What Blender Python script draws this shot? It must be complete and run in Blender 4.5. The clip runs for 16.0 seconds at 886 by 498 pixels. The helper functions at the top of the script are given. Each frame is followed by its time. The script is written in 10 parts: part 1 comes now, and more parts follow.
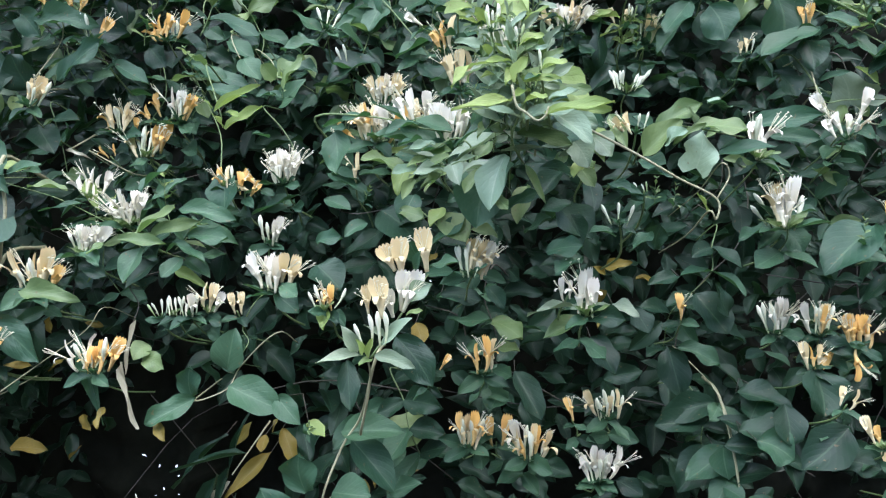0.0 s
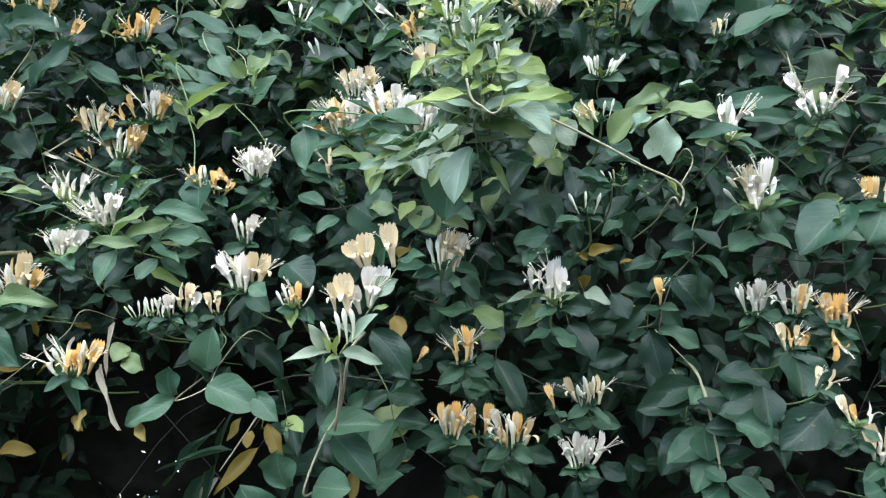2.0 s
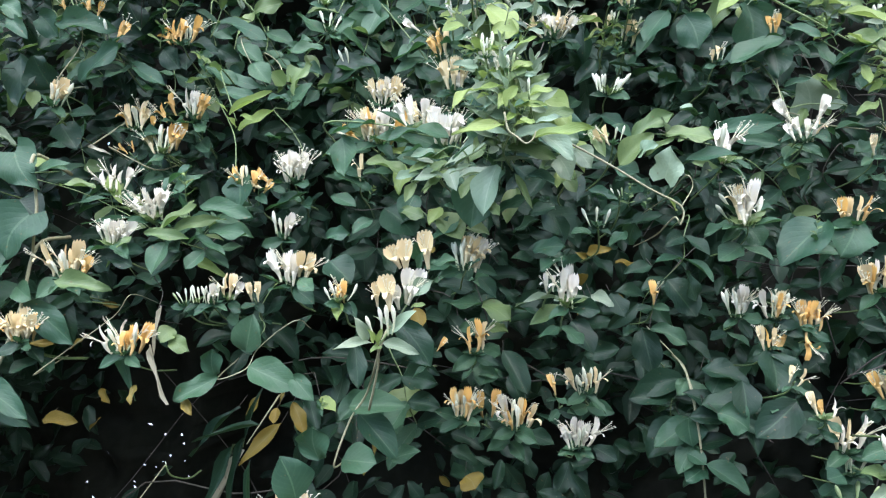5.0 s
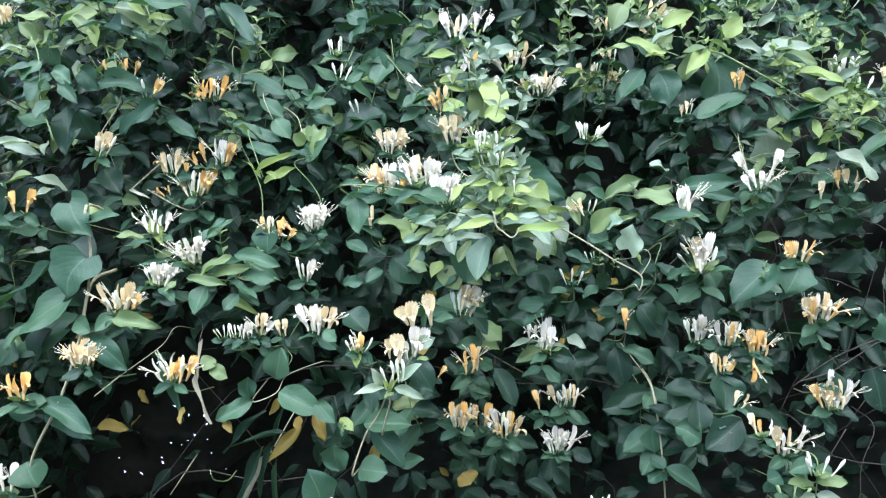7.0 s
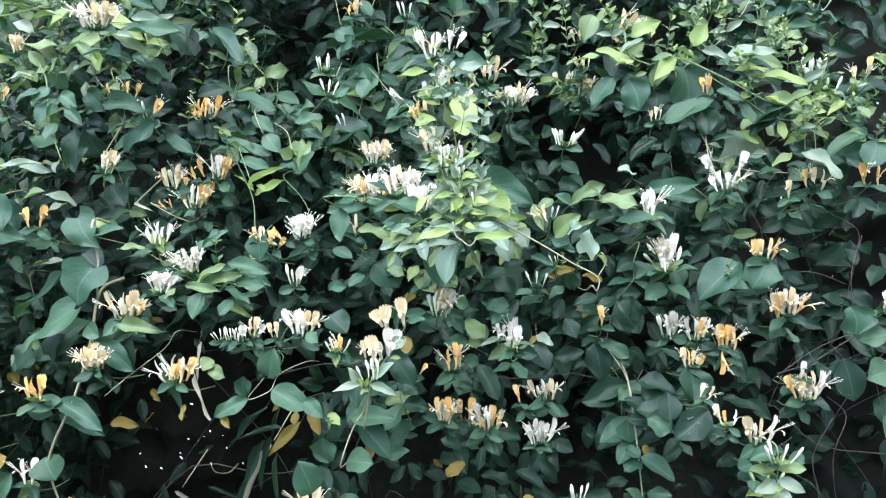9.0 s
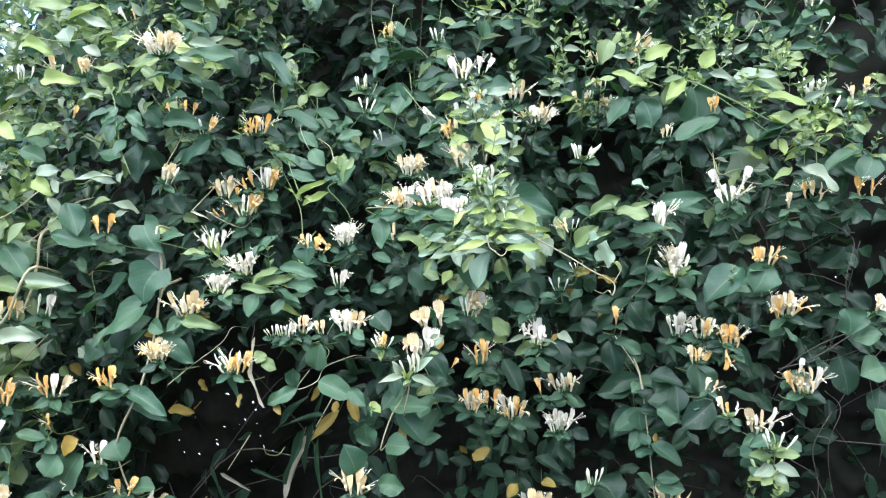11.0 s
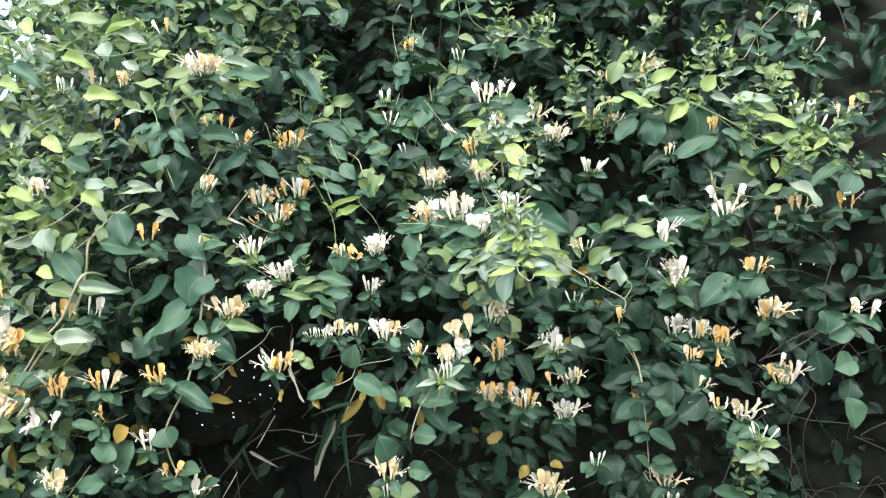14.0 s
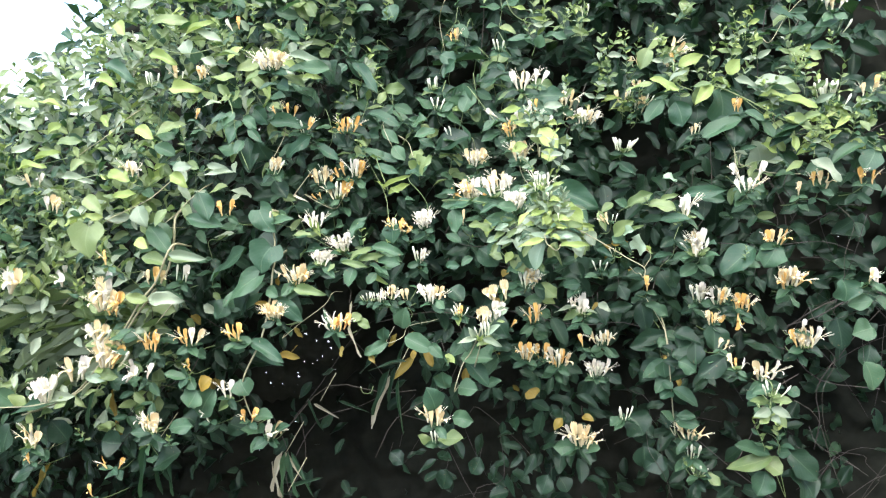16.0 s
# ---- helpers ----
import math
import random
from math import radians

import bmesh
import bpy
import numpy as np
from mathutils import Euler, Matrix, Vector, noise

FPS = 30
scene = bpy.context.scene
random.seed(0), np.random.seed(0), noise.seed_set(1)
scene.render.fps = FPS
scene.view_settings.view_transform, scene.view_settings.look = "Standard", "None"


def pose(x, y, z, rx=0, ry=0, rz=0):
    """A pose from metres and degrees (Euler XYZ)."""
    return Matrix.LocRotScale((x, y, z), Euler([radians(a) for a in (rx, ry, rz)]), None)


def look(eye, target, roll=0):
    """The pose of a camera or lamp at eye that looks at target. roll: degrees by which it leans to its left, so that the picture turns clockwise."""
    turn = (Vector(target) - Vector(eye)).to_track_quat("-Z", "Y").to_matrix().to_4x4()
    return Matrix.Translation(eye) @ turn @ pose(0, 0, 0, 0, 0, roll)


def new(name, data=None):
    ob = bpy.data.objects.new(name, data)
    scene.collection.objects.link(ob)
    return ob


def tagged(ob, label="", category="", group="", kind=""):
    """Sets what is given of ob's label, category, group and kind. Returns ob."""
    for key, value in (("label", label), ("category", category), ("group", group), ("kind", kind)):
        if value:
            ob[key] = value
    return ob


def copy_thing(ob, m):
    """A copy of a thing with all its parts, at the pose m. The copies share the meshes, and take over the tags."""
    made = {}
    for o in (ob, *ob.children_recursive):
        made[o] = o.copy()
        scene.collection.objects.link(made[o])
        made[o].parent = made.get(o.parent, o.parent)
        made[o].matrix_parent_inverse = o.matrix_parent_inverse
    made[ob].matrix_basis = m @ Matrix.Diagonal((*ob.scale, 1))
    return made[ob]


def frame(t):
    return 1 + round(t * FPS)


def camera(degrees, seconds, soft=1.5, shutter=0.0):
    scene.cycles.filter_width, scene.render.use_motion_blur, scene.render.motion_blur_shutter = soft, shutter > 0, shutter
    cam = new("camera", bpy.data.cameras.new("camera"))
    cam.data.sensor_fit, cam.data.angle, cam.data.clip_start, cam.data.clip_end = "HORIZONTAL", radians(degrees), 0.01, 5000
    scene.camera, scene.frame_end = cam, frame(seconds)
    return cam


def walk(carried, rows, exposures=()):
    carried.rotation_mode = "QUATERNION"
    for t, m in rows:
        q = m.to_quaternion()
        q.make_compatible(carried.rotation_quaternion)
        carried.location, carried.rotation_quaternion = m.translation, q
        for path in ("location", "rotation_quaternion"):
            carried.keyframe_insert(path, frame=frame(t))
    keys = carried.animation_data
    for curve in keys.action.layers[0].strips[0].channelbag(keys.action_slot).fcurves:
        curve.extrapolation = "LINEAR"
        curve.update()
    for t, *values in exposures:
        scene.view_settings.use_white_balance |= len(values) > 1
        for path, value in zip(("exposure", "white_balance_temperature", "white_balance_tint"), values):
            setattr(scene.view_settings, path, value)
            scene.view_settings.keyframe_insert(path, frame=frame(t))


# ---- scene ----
cam = camera(65.3, 16.0, soft=1.2)
PATH = [
    (0, (0.0912, 0.0528, 1.6040), (-0.1140, 2.4324, 1.8440), 1.2),
    (0.5, (0.0984, 0.0516, 1.6172), (-0.1152, 2.4312, 1.8416), 1.0),
    (1, (0.1092, 0.0468, 1.6208), (-0.0852, 2.4300, 1.8320), 0.5),
    (1.5, (0.1224, 0.0528, 1.6160), (-0.0840, 2.4372, 1.8044), -0.3),
    (2, (0.1188, 0.0540, 1.6100), (-0.0984, 2.4372, 1.8020), -0.6),
    (2.5, (0.1080, 0.0504, 1.6148), (-0.1248, 2.4312, 1.8080), -0.3),
    (3, (0.0900, 0.0408, 1.6088), (-0.1872, 2.4168, 1.8080), 1.1),
    (3.5, (0.0756, 0.0384, 1.5980), (-0.2484, 2.4084, 1.7936), 0.7),
    (4, (0.0708, 0.0216, 1.6052), (-0.1512, 2.4036, 1.7924), 1.0),
    (4.5, (0.0780, -0.0012, 1.6208), (-0.1020, 2.3880, 1.7696), 0.9),
    (4.7, (0.0816, -0.0072, 1.6196), (-0.0804, 2.3832, 1.7600), 1.1),
    (6.8, (0.0972, -0.1380, 1.7228), (-0.0540, 2.2572, 1.7024), 1.4),
    (7, (0.0900, -0.1416, 1.7276), (-0.0588, 2.2536, 1.6880), 1.2),
    (7.5, (0.1152, -0.1428, 1.7144), (-0.0696, 2.2500, 1.6940), 1.0),
    (8, (0.1320, -0.1488, 1.7072), (-0.0636, 2.2440, 1.6808), 0.4),
    (8.5, (0.1500, -0.1668, 1.7252), (-0.0708, 2.2224, 1.6772), -0.6),
    (9, (0.1524, -0.1908, 1.7420), (-0.0816, 2.1972, 1.6832), -0.0),
    (9.5, (0.1416, -0.2136, 1.7432), (-0.1188, 2.1720, 1.6808), -0.1),
    (10, (0.1572, -0.2364, 1.7672), (-0.1560, 2.1408, 1.6664), 0.4),
    (10.2, (0.1548, -0.2424, 1.7612), (-0.1560, 2.1360, 1.6796), 0.3),
    (12.3, (0.1140, -0.3564, 1.7876), (-0.0984, 2.0316, 1.6820), 0.9),
    (12.5, (0.1224, -0.3552, 1.8056), (-0.0960, 2.0292, 1.6460), 1.2),
    (13, (0.0996, -0.3576, 1.8224), (-0.0924, 2.0268, 1.6280), 1.0),
    (13.5, (0.0900, -0.3684, 1.8428), (-0.1140, 2.0112, 1.6076), 0.8),
    (14, (0.0768, -0.3864, 1.8560), (-0.1248, 1.9932, 1.6112), 0.5),
    (14.5, (0.0828, -0.4104, 1.8524), (-0.1728, 1.9644, 1.6244), 0.6),
    (15, (0.0984, -0.4572, 1.8668), (-0.2148, 1.9080, 1.6124), -0.2),
    (15.5, (0.1284, -0.4860, 1.8476), (-0.2292, 1.8732, 1.5896), 0.2),
    (16, (0.1152, -0.5112, 1.8704), (-0.2784, 1.8324, 1.5320), -0.1),
]
walk(cam, [(t, look(eye, target, roll)) for t, eye, target, roll in PATH], exposures=[(0, 1.32, 5500, 12), (4.5, 1.36, 5600, 12), (7, 1.60, 5380, 13), (10, 1.71, 5500, 13), (12.5, 1.69, 5850, 13), (14.5, 1.71, 6080, 13), (16, 1.85, 6130, 14)])

# ---------------------------------------------------------------- light
world = bpy.data.worlds.new("sky")
scene.world = world
world.use_nodes = True
wn = world.node_tree.nodes
sky = wn.new("ShaderNodeTexSky")
sky.sky_type = "NISHITA"
sky.sun_disc = False
sky.sun_elevation = radians(51)
sky.sun_rotation = radians(137)
sky.air_density, sky.dust_density, sky.ozone_density = 1.0, 3.0, 1.0
world.node_tree.links.new(sky.outputs[0], wn["Background"].inputs[0])
wn["Background"].inputs[1].default_value = 0.19

sun = new("sun", bpy.data.lights.new("sun", "SUN"))
sun.data.energy = 2.5
sun.data.angle = radians(60)
sun.data.color = (1.0, 0.95, 0.87)
sun.matrix_world = look((-2.4, -1.8, 5.6), (0, 0.8, 1.2))


# ---------------------------------------------------------------- materials
def material(name):
    m = bpy.data.materials.new(name)
    m.use_nodes = True
    return m, m.node_tree.nodes, m.node_tree.links


def mathnode(n, l, op, a, b=None):
    k = n.new("ShaderNodeMath")
    k.operation = op
    for i, v in enumerate((a, b)):
        if v is None:
            continue
        if isinstance(v, (int, float)):
            k.inputs[i].default_value = v
        else:
            l.new(v, k.inputs[i])
    return k.outputs[0]


def mixcolour(n, l, f, a, b):
    k = n.new("ShaderNodeMix")
    k.data_type = "RGBA"
    for i, v in ((0, f), (6, a), (7, b)):
        if isinstance(v, (int, float)):
            k.inputs[i].default_value = v
        elif isinstance(v, tuple):
            k.inputs[i].default_value = (*v, 1)
        else:
            l.new(v, k.inputs[i])
    return k.outputs[2]


def randomness(n, l):
    """A value from 0 to 1 for each loose leaf or object."""
    a = n.new("ShaderNodeObjectInfo").outputs["Random"]
    b = n.new("ShaderNodeNewGeometry").outputs["Random Per Island"]
    return mathnode(n, l, "FRACT", mathnode(n, l, "ADD", a, b))


def leaf_material(name, dark, light, vein, glow, rough=0.42, sheer=0.25, gloss=0.34):
    m, n, l = material(name)
    bsdf = n["Principled BSDF"]
    uv = n.new("ShaderNodeUVMap").outputs[0]
    sep = n.new("ShaderNodeSeparateXYZ")
    l.new(uv, sep.inputs[0])
    u, v = sep.outputs[0], sep.outputs[1]
    side = mathnode(n, l, "ABSOLUTE", mathnode(n, l, "SUBTRACT", u, 0.5))
    rnd = randomness(n, l)
    # side veins run forward from the midrib
    slant = mathnode(n, l, "SUBTRACT", mathnode(n, l, "MULTIPLY", v, 46.0), mathnode(n, l, "MULTIPLY", side, 44.0))
    wave = mathnode(n, l, "POWER", mathnode(n, l, "ABSOLUTE", mathnode(n, l, "SINE", mathnode(n, l, "MULTIPLY", slant, 0.5))), 9.0)
    rib = mathnode(n, l, "LESS_THAN", side, 0.022)
    coord = n.new("ShaderNodeTexCoord").outputs["Object"]
    fine = n.new("ShaderNodeTexNoise")
    fine.inputs["Scale"].default_value = 9.0
    fine.inputs["Detail"].default_value = 4.0
    geo = n.new("ShaderNodeNewGeometry").outputs["Position"]
    blot = n.new("ShaderNodeTexNoise")
    blot.inputs["Scale"].default_value = 60.0
    blot.inputs["Detail"].default_value = 3.0
    l.new(coord, fine.inputs["Vector"])
    l.new(geo, blot.inputs["Vector"])
    base = mixcolour(n, l, rnd, dark, light)
    patch = mathnode(n, l, "MULTIPLY", mathnode(n, l, "SUBTRACT", blot.outputs[0], 0.35), 0.9)
    base = mixcolour(n, l, patch, base, light)
    veins = mathnode(n, l, "MAXIMUM", mathnode(n, l, "MULTIPLY", wave, 0.07), mathnode(n, l, "MULTIPLY", rib, 0.42))
    base = mixcolour(n, l, veins, base, vein)
    # fine mottling
    mott = n.new("ShaderNodeTexNoise")
    mott.inputs["Scale"].default_value = 420.0
    mott.inputs["Detail"].default_value = 3.0
    l.new(geo, mott.inputs["Vector"])
    base = mixcolour(n, l, mathnode(n, l, "MULTIPLY", mathnode(n, l, "SUBTRACT", mott.outputs[0], 0.42), 0.8), base, dark)
    # sparse brown specks of wear
    speck = n.new("ShaderNodeTexNoise")
    speck.inputs["Scale"].default_value = 220.0
    l.new(geo, speck.inputs["Vector"])
    spots = mathnode(n, l, "MULTIPLY", mathnode(n, l, "GREATER_THAN", speck.outputs[0], 0.71), 0.55)
    base = mixcolour(n, l, spots, base, (0.16, 0.11, 0.05))
    l.new(base, bsdf.inputs["Base Color"])
    rr = mathnode(n, l, "ADD", mathnode(n, l, "MULTIPLY", blot.outputs[0], 0.10), rough - 0.09)
    l.new(rr, bsdf.inputs["Roughness"])
    bsdf.inputs["Specular IOR Level"].default_value = gloss
    height = mathnode(n, l, "ADD", mathnode(n, l, "MULTIPLY", mathnode(n, l, "MAXIMUM", wave, rib), -0.16), mathnode(n, l, "MULTIPLY", fine.outputs[0], 0.8))
    bump = n.new("ShaderNodeBump")
    bump.inputs["Strength"].default_value = 0.35
    bump.inputs["Distance"].default_value = 0.0015
    l.new(height, bump.inputs["Height"])
    l.new(bump.outputs[0], bsdf.inputs["Normal"])
    tr = n.new("ShaderNodeBsdfTranslucent")
    tr.inputs[0].default_value = (*glow, 1)
    mix = n.new("ShaderNodeMixShader")
    mix.inputs[0].default_value = sheer
    l.new(bsdf.outputs[0], mix.inputs[1])
    l.new(tr.outputs[0], mix.inputs[2])
    l.new(mix.outputs[0], n["Material Output"].inputs[0])
    return m


LEAF = {
    # mature green, darkened further so the colour holds the inner hedge's shade
    "d": leaf_material("leaf_mature_shaded", (0.010, 0.028, 0.0155), (0.023, 0.054, 0.028), (0.08, 0.14, 0.07), (0.05, 0.13, 0.03), 0.44, 0.16, 0.27),
    "m": leaf_material("leaf_green", (0.027, 0.068, 0.040), (0.066, 0.128, 0.065), (0.14, 0.23, 0.12), (0.08, 0.20, 0.05), 0.45, 0.2, 0.26),
    "y": leaf_material("leaf_young", (0.165, 0.245, 0.055), (0.31, 0.385, 0.12), (0.36, 0.43, 0.19), (0.27, 0.37, 0.08), 0.48, 0.3),
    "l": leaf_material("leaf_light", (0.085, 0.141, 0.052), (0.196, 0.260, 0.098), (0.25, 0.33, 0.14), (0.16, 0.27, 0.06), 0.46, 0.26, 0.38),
    # pale green with sky sheen and exposure put into the colour
    "q": leaf_material("leaf_pale_sheen", (0.15, 0.212, 0.13), (0.295, 0.355, 0.235), (0.39, 0.44, 0.31), (0.24, 0.34, 0.15), 0.46, 0.26, 0.45),
}
LEAF["o"] = leaf_material("leaf_old", (0.14, 0.12, 0.02), (0.27, 0.19, 0.03), (0.3, 0.25, 0.1), (0.26, 0.19, 0.03), 0.55, 0.25)
# pale underside tone that also stands in for bluish-white sky sheen
LEAF["p"] = leaf_material("leaf_underside_sheen", (0.17, 0.26, 0.165), (0.28, 0.37, 0.25), (0.38, 0.46, 0.32), (0.3, 0.4, 0.2), 0.48, 0.2, 0.45)
LEAF["x"] = leaf_material("leaf_dry", (0.27, 0.26, 0.17), (0.50, 0.48, 0.36), (0.62, 0.6, 0.48), (0.4, 0.36, 0.22), 0.6, 0.15)
LEAF["h"] = LEAF["m"]
LEAF["H"] = LEAF["y"]
LEAF["Q"] = LEAF["p"]
LEAF["J"] = LEAF["l"]


def petal_material(name, low, high, glow):
    """Petals: tube colour at the base, lip colour at the tip, faint streaks."""
    m, n, l = material(name)
    bsdf = n["Principled BSDF"]
    sep = n.new("ShaderNodeSeparateXYZ")
    l.new(n.new("ShaderNodeTexCoord").outputs["Object"], sep.inputs[0])
    ramp = n.new("ShaderNodeMapRange")
    ramp.inputs[1].default_value, ramp.inputs[2].default_value = 0.1, 0.75
    l.new(sep.outputs[2], ramp.inputs[0])
    base = mixcolour(n, l, ramp.outputs[0], low, high)
    noise_t = n.new("ShaderNodeTexNoise")
    noise_t.inputs["Scale"].default_value = 6.0
    l.new(n.new("ShaderNodeTexCoord").outputs["Object"], noise_t.inputs["Vector"])
    rnd = n.new("ShaderNodeObjectInfo").outputs["Random"]
    f = mathnode(n, l, "MULTIPLY", mathnode(n, l, "MULTIPLY", noise_t.outputs[0], rnd), 0.7)
    base = mixcolour(n, l, f, base, low)
    l.new(base, bsdf.inputs["Base Color"])
    bsdf.inputs["Roughness"].default_value = 0.55
    bump = n.new("ShaderNodeBump")
    bump.inputs["Strength"].default_value = 0.25
    bump.inputs["Distance"].default_value = 0.002
    l.new(noise_t.outputs[0], bump.inputs["Height"])
    l.new(bump.outputs[0], bsdf.inputs["Normal"])
    tr = n.new("ShaderNodeBsdfTranslucent")
    tr.inputs[0].default_value = (*glow, 1)
    mix = n.new("ShaderNodeMixShader")
    mix.inputs[0].default_value = 0.16
    l.new(bsdf.outputs[0], mix.inputs[1])
    l.new(tr.outputs[0], mix.inputs[2])
    l.new(mix.outputs[0], n["Material Output"].inputs[0])
    return m


PETAL = {
    "w": petal_material("petal_white", (0.68, 0.65, 0.46), (0.735, 0.70, 0.61), (0.74, 0.70, 0.59)),
    "c": petal_material("petal_cream", (0.67, 0.60, 0.37), (0.74, 0.59, 0.31), (0.72, 0.56, 0.28)),
    "y": petal_material("petal_gold", (0.66, 0.47, 0.19), (0.78, 0.47, 0.12), (0.74, 0.44, 0.09)),
    "b": petal_material("petal_bud", (0.55, 0.60, 0.36), (0.72, 0.73, 0.59), (0.72, 0.73, 0.55)),
    "g": petal_material("petal_green_bud", (0.36, 0.48, 0.18), (0.56, 0.66, 0.34), (0.5, 0.62, 0.25)),
}


def plain_material(name, a, b, scale, rough):
    m, n, l = material(name)
    bsdf = n["Principled BSDF"]
    t = n.new("ShaderNodeTexNoise")
    t.inputs["Scale"].default_value = scale
    t.inputs["Detail"].default_value = 6.0
    l.new(n.new("ShaderNodeNewGeometry").outputs["Position"], t.inputs["Vector"])
    big = n.new("ShaderNodeTexNoise")
    big.inputs["Scale"].default_value = scale * 0.12
    l.new(n.new("ShaderNodeNewGeometry").outputs["Position"], big.inputs["Vector"])
    f = mathnode(n, l, "MULTIPLY", mathnode(n, l, "ADD", t.outputs[0], big.outputs[0]), 0.55)
    l.new(mixcolour(n, l, f, a, b), bsdf.inputs["Base Color"])
    bsdf.inputs["Roughness"].default_value = rough
    bump = n.new("ShaderNodeBump")
    bump.inputs["Strength"].default_value = 0.6
    bump.inputs["Distance"].default_value = 0.003
    l.new(t.outputs[0], bump.inputs["Height"])
    l.new(bump.outputs[0], bsdf.inputs["Normal"])
    return m


STEM = {
    "g": plain_material("stem_green", (0.09, 0.15, 0.05), (0.19, 0.25, 0.09), 300, 0.5),
    "p": plain_material("stem_pale", (0.22, 0.22, 0.12), (0.38, 0.36, 0.21), 260, 0.55),
    "b": plain_material("stem_brown", (0.03, 0.028, 0.02), (0.075, 0.066, 0.045), 240, 0.7),
    "r": plain_material("twig_dry", (0.025, 0.022, 0.018), (0.065, 0.058, 0.046), 200, 0.8),
}
FILAMENT = plain_material("stamen", (0.70, 0.68, 0.48), (0.86, 0.82, 0.62), 120, 0.55)
# near-black: the deep shade behind the leaves is put into this colour
SHADE_CORE = plain_material("thicket", (0.0095, 0.0105, 0.008), (0.034, 0.036, 0.026), 40, 0.95)
SHADE_CORE.node_tree.nodes["Principled BSDF"].inputs["Specular IOR Level"].default_value = 0.1
WALL = plain_material("plaster", (0.28, 0.27, 0.25), (0.38, 0.37, 0.35), 9, 0.9)
DARK_WALL = plain_material("masonry", (0.05, 0.048, 0.042), (0.12, 0.115, 0.10), 9, 0.9)
SOIL = plain_material("soil", (0.05, 0.038, 0.025), (0.13, 0.10, 0.065), 14, 0.95)


# ---------------------------------------------------------------- mesh makers
def mesh_of(name, verts, faces, mat, uvs=None, smooth=True):
    me = bpy.data.meshes.new(name)
    me.from_pydata(verts, [], faces)
    if uvs is not None:
        layer = me.uv_layers.new(name="UVMap")
        idx = np.empty(len(me.loops), dtype=np.int32)
        me.loops.foreach_get("vertex_index", idx)
        layer.data.foreach_set("uv", np.asarray(uvs, dtype=np.float32)[idx].ravel())
    if smooth:
        me.polygons.foreach_set("use_smooth", [True] * len(me.polygons))
    me.materials.append(mat)
    me.update()
    return me


def leaf_width(kind, v, belly):
    """Half the width of a leaf at v of its length."""
    if kind == "blade":
        return 0.5 * min(1.0, v * 7) ** 0.6 * (1 - v) ** 0.55 * 1.12
    if kind == "heart":
        return 0.5 * min(1.0, 0.62 + 2.6 * v) * (1 - v ** 1.7) ** 0.8 * (1.0 if v > 0 else 0.75)
    if kind == "lobed":
        side = 0.40 * math.exp(-((v - 0.16) / 0.17) ** 2)
        return (side + 0.34 * math.sin(math.pi * min(1.0, 0.12 + 0.88 * v)) ** 0.8) * (1 if v > 0 else 0.7)
    if kind == "long":
        return 0.5 * math.sin(math.pi * v ** 0.80) ** 0.9
    # ovate: broad below the middle, drawn out into a short point
    return 0.5 * math.sin(math.pi * min(1.0, v ** belly)) ** 0.64 * (1 - 0.25 * max(0.0, (v - 0.82) / 0.18))


def leaf_shape(kind, rng):
    """One leaf along +Y, one long and one wide, its face up: verts, faces, uvs."""
    rows, half = (8, 2) if kind in ("blade", "long") else (12, 3)
    droop, fold, twist = rng.uniform(0.06, 0.34), rng.uniform(0.08, 0.38), rng.uniform(-0.35, 0.35)
    skew, ripple = rng.uniform(-0.10, 0.10), rng.uniform(0.03, 0.11)
    wave, belly = rng.uniform(0.03, 0.08), rng.uniform(0.80, 1.06)
    phase = rng.uniform(0, 6.28)
    verts, faces, uvs = [], [], []
    for i in range(rows + 1):
        v = i / rows
        w = max(leaf_width(kind, v, belly), 0.012)
        for j in range(-half, half + 1):
            s = j / half
            x = s * (w + wave * w * math.sin(phase * 2 + 13 * v + s)) + skew * math.sin(math.pi * v)
            back = 0.20 * abs(s) * max(0.0, 1 - v * 4) if kind in ("heart", "lobed") else 0.0
            y = v - back
            z = fold * (abs(s) ** 1.25) * w - droop * v * v + 0.08 * v
            z += ripple * math.sin(phase + 9 * v + 2.2 * s) * s * s + twist * s * w * v
            # the blade swells between its side veins
            z += 0.016 * math.sin(26 * v - 9 * abs(s)) * abs(s) * (1 - abs(s)) * 2
            verts.append((x, y, z))
            uvs.append((0.5 + 0.5 * s, v))
    n = 2 * half + 1
    for i in range(rows):
        for j in range(2 * half):
            a = i * n + j
            faces.append((a, a + 1, a + 1 + n, a + n))
    return verts, faces, uvs


rng = random.Random(11)
SHAPES = {k: [leaf_shape(k, rng) for _ in range(c)] for k, c in (("oval", 12), ("long", 6), ("heart", 3), ("blade", 4), ("lobed", 3))}
SHAPE_OF = {"d": "oval", "m": "oval", "y": "long", "o": "oval", "l": "oval", "q": "long", "x": "blade", "h": "heart", "H": "heart", "Q": "heart", "J": "heart", "p": "oval"}
LEAF_MESH = {}


def leaf_mesh(kind, shape, i):
    key = (kind, shape, i)
    if key not in LEAF_MESH:
        LEAF_MESH[key] = mesh_of("leaf", *SHAPES[shape][i][:2], LEAF[kind], SHAPES[shape][i][2])
    return LEAF_MESH[key]


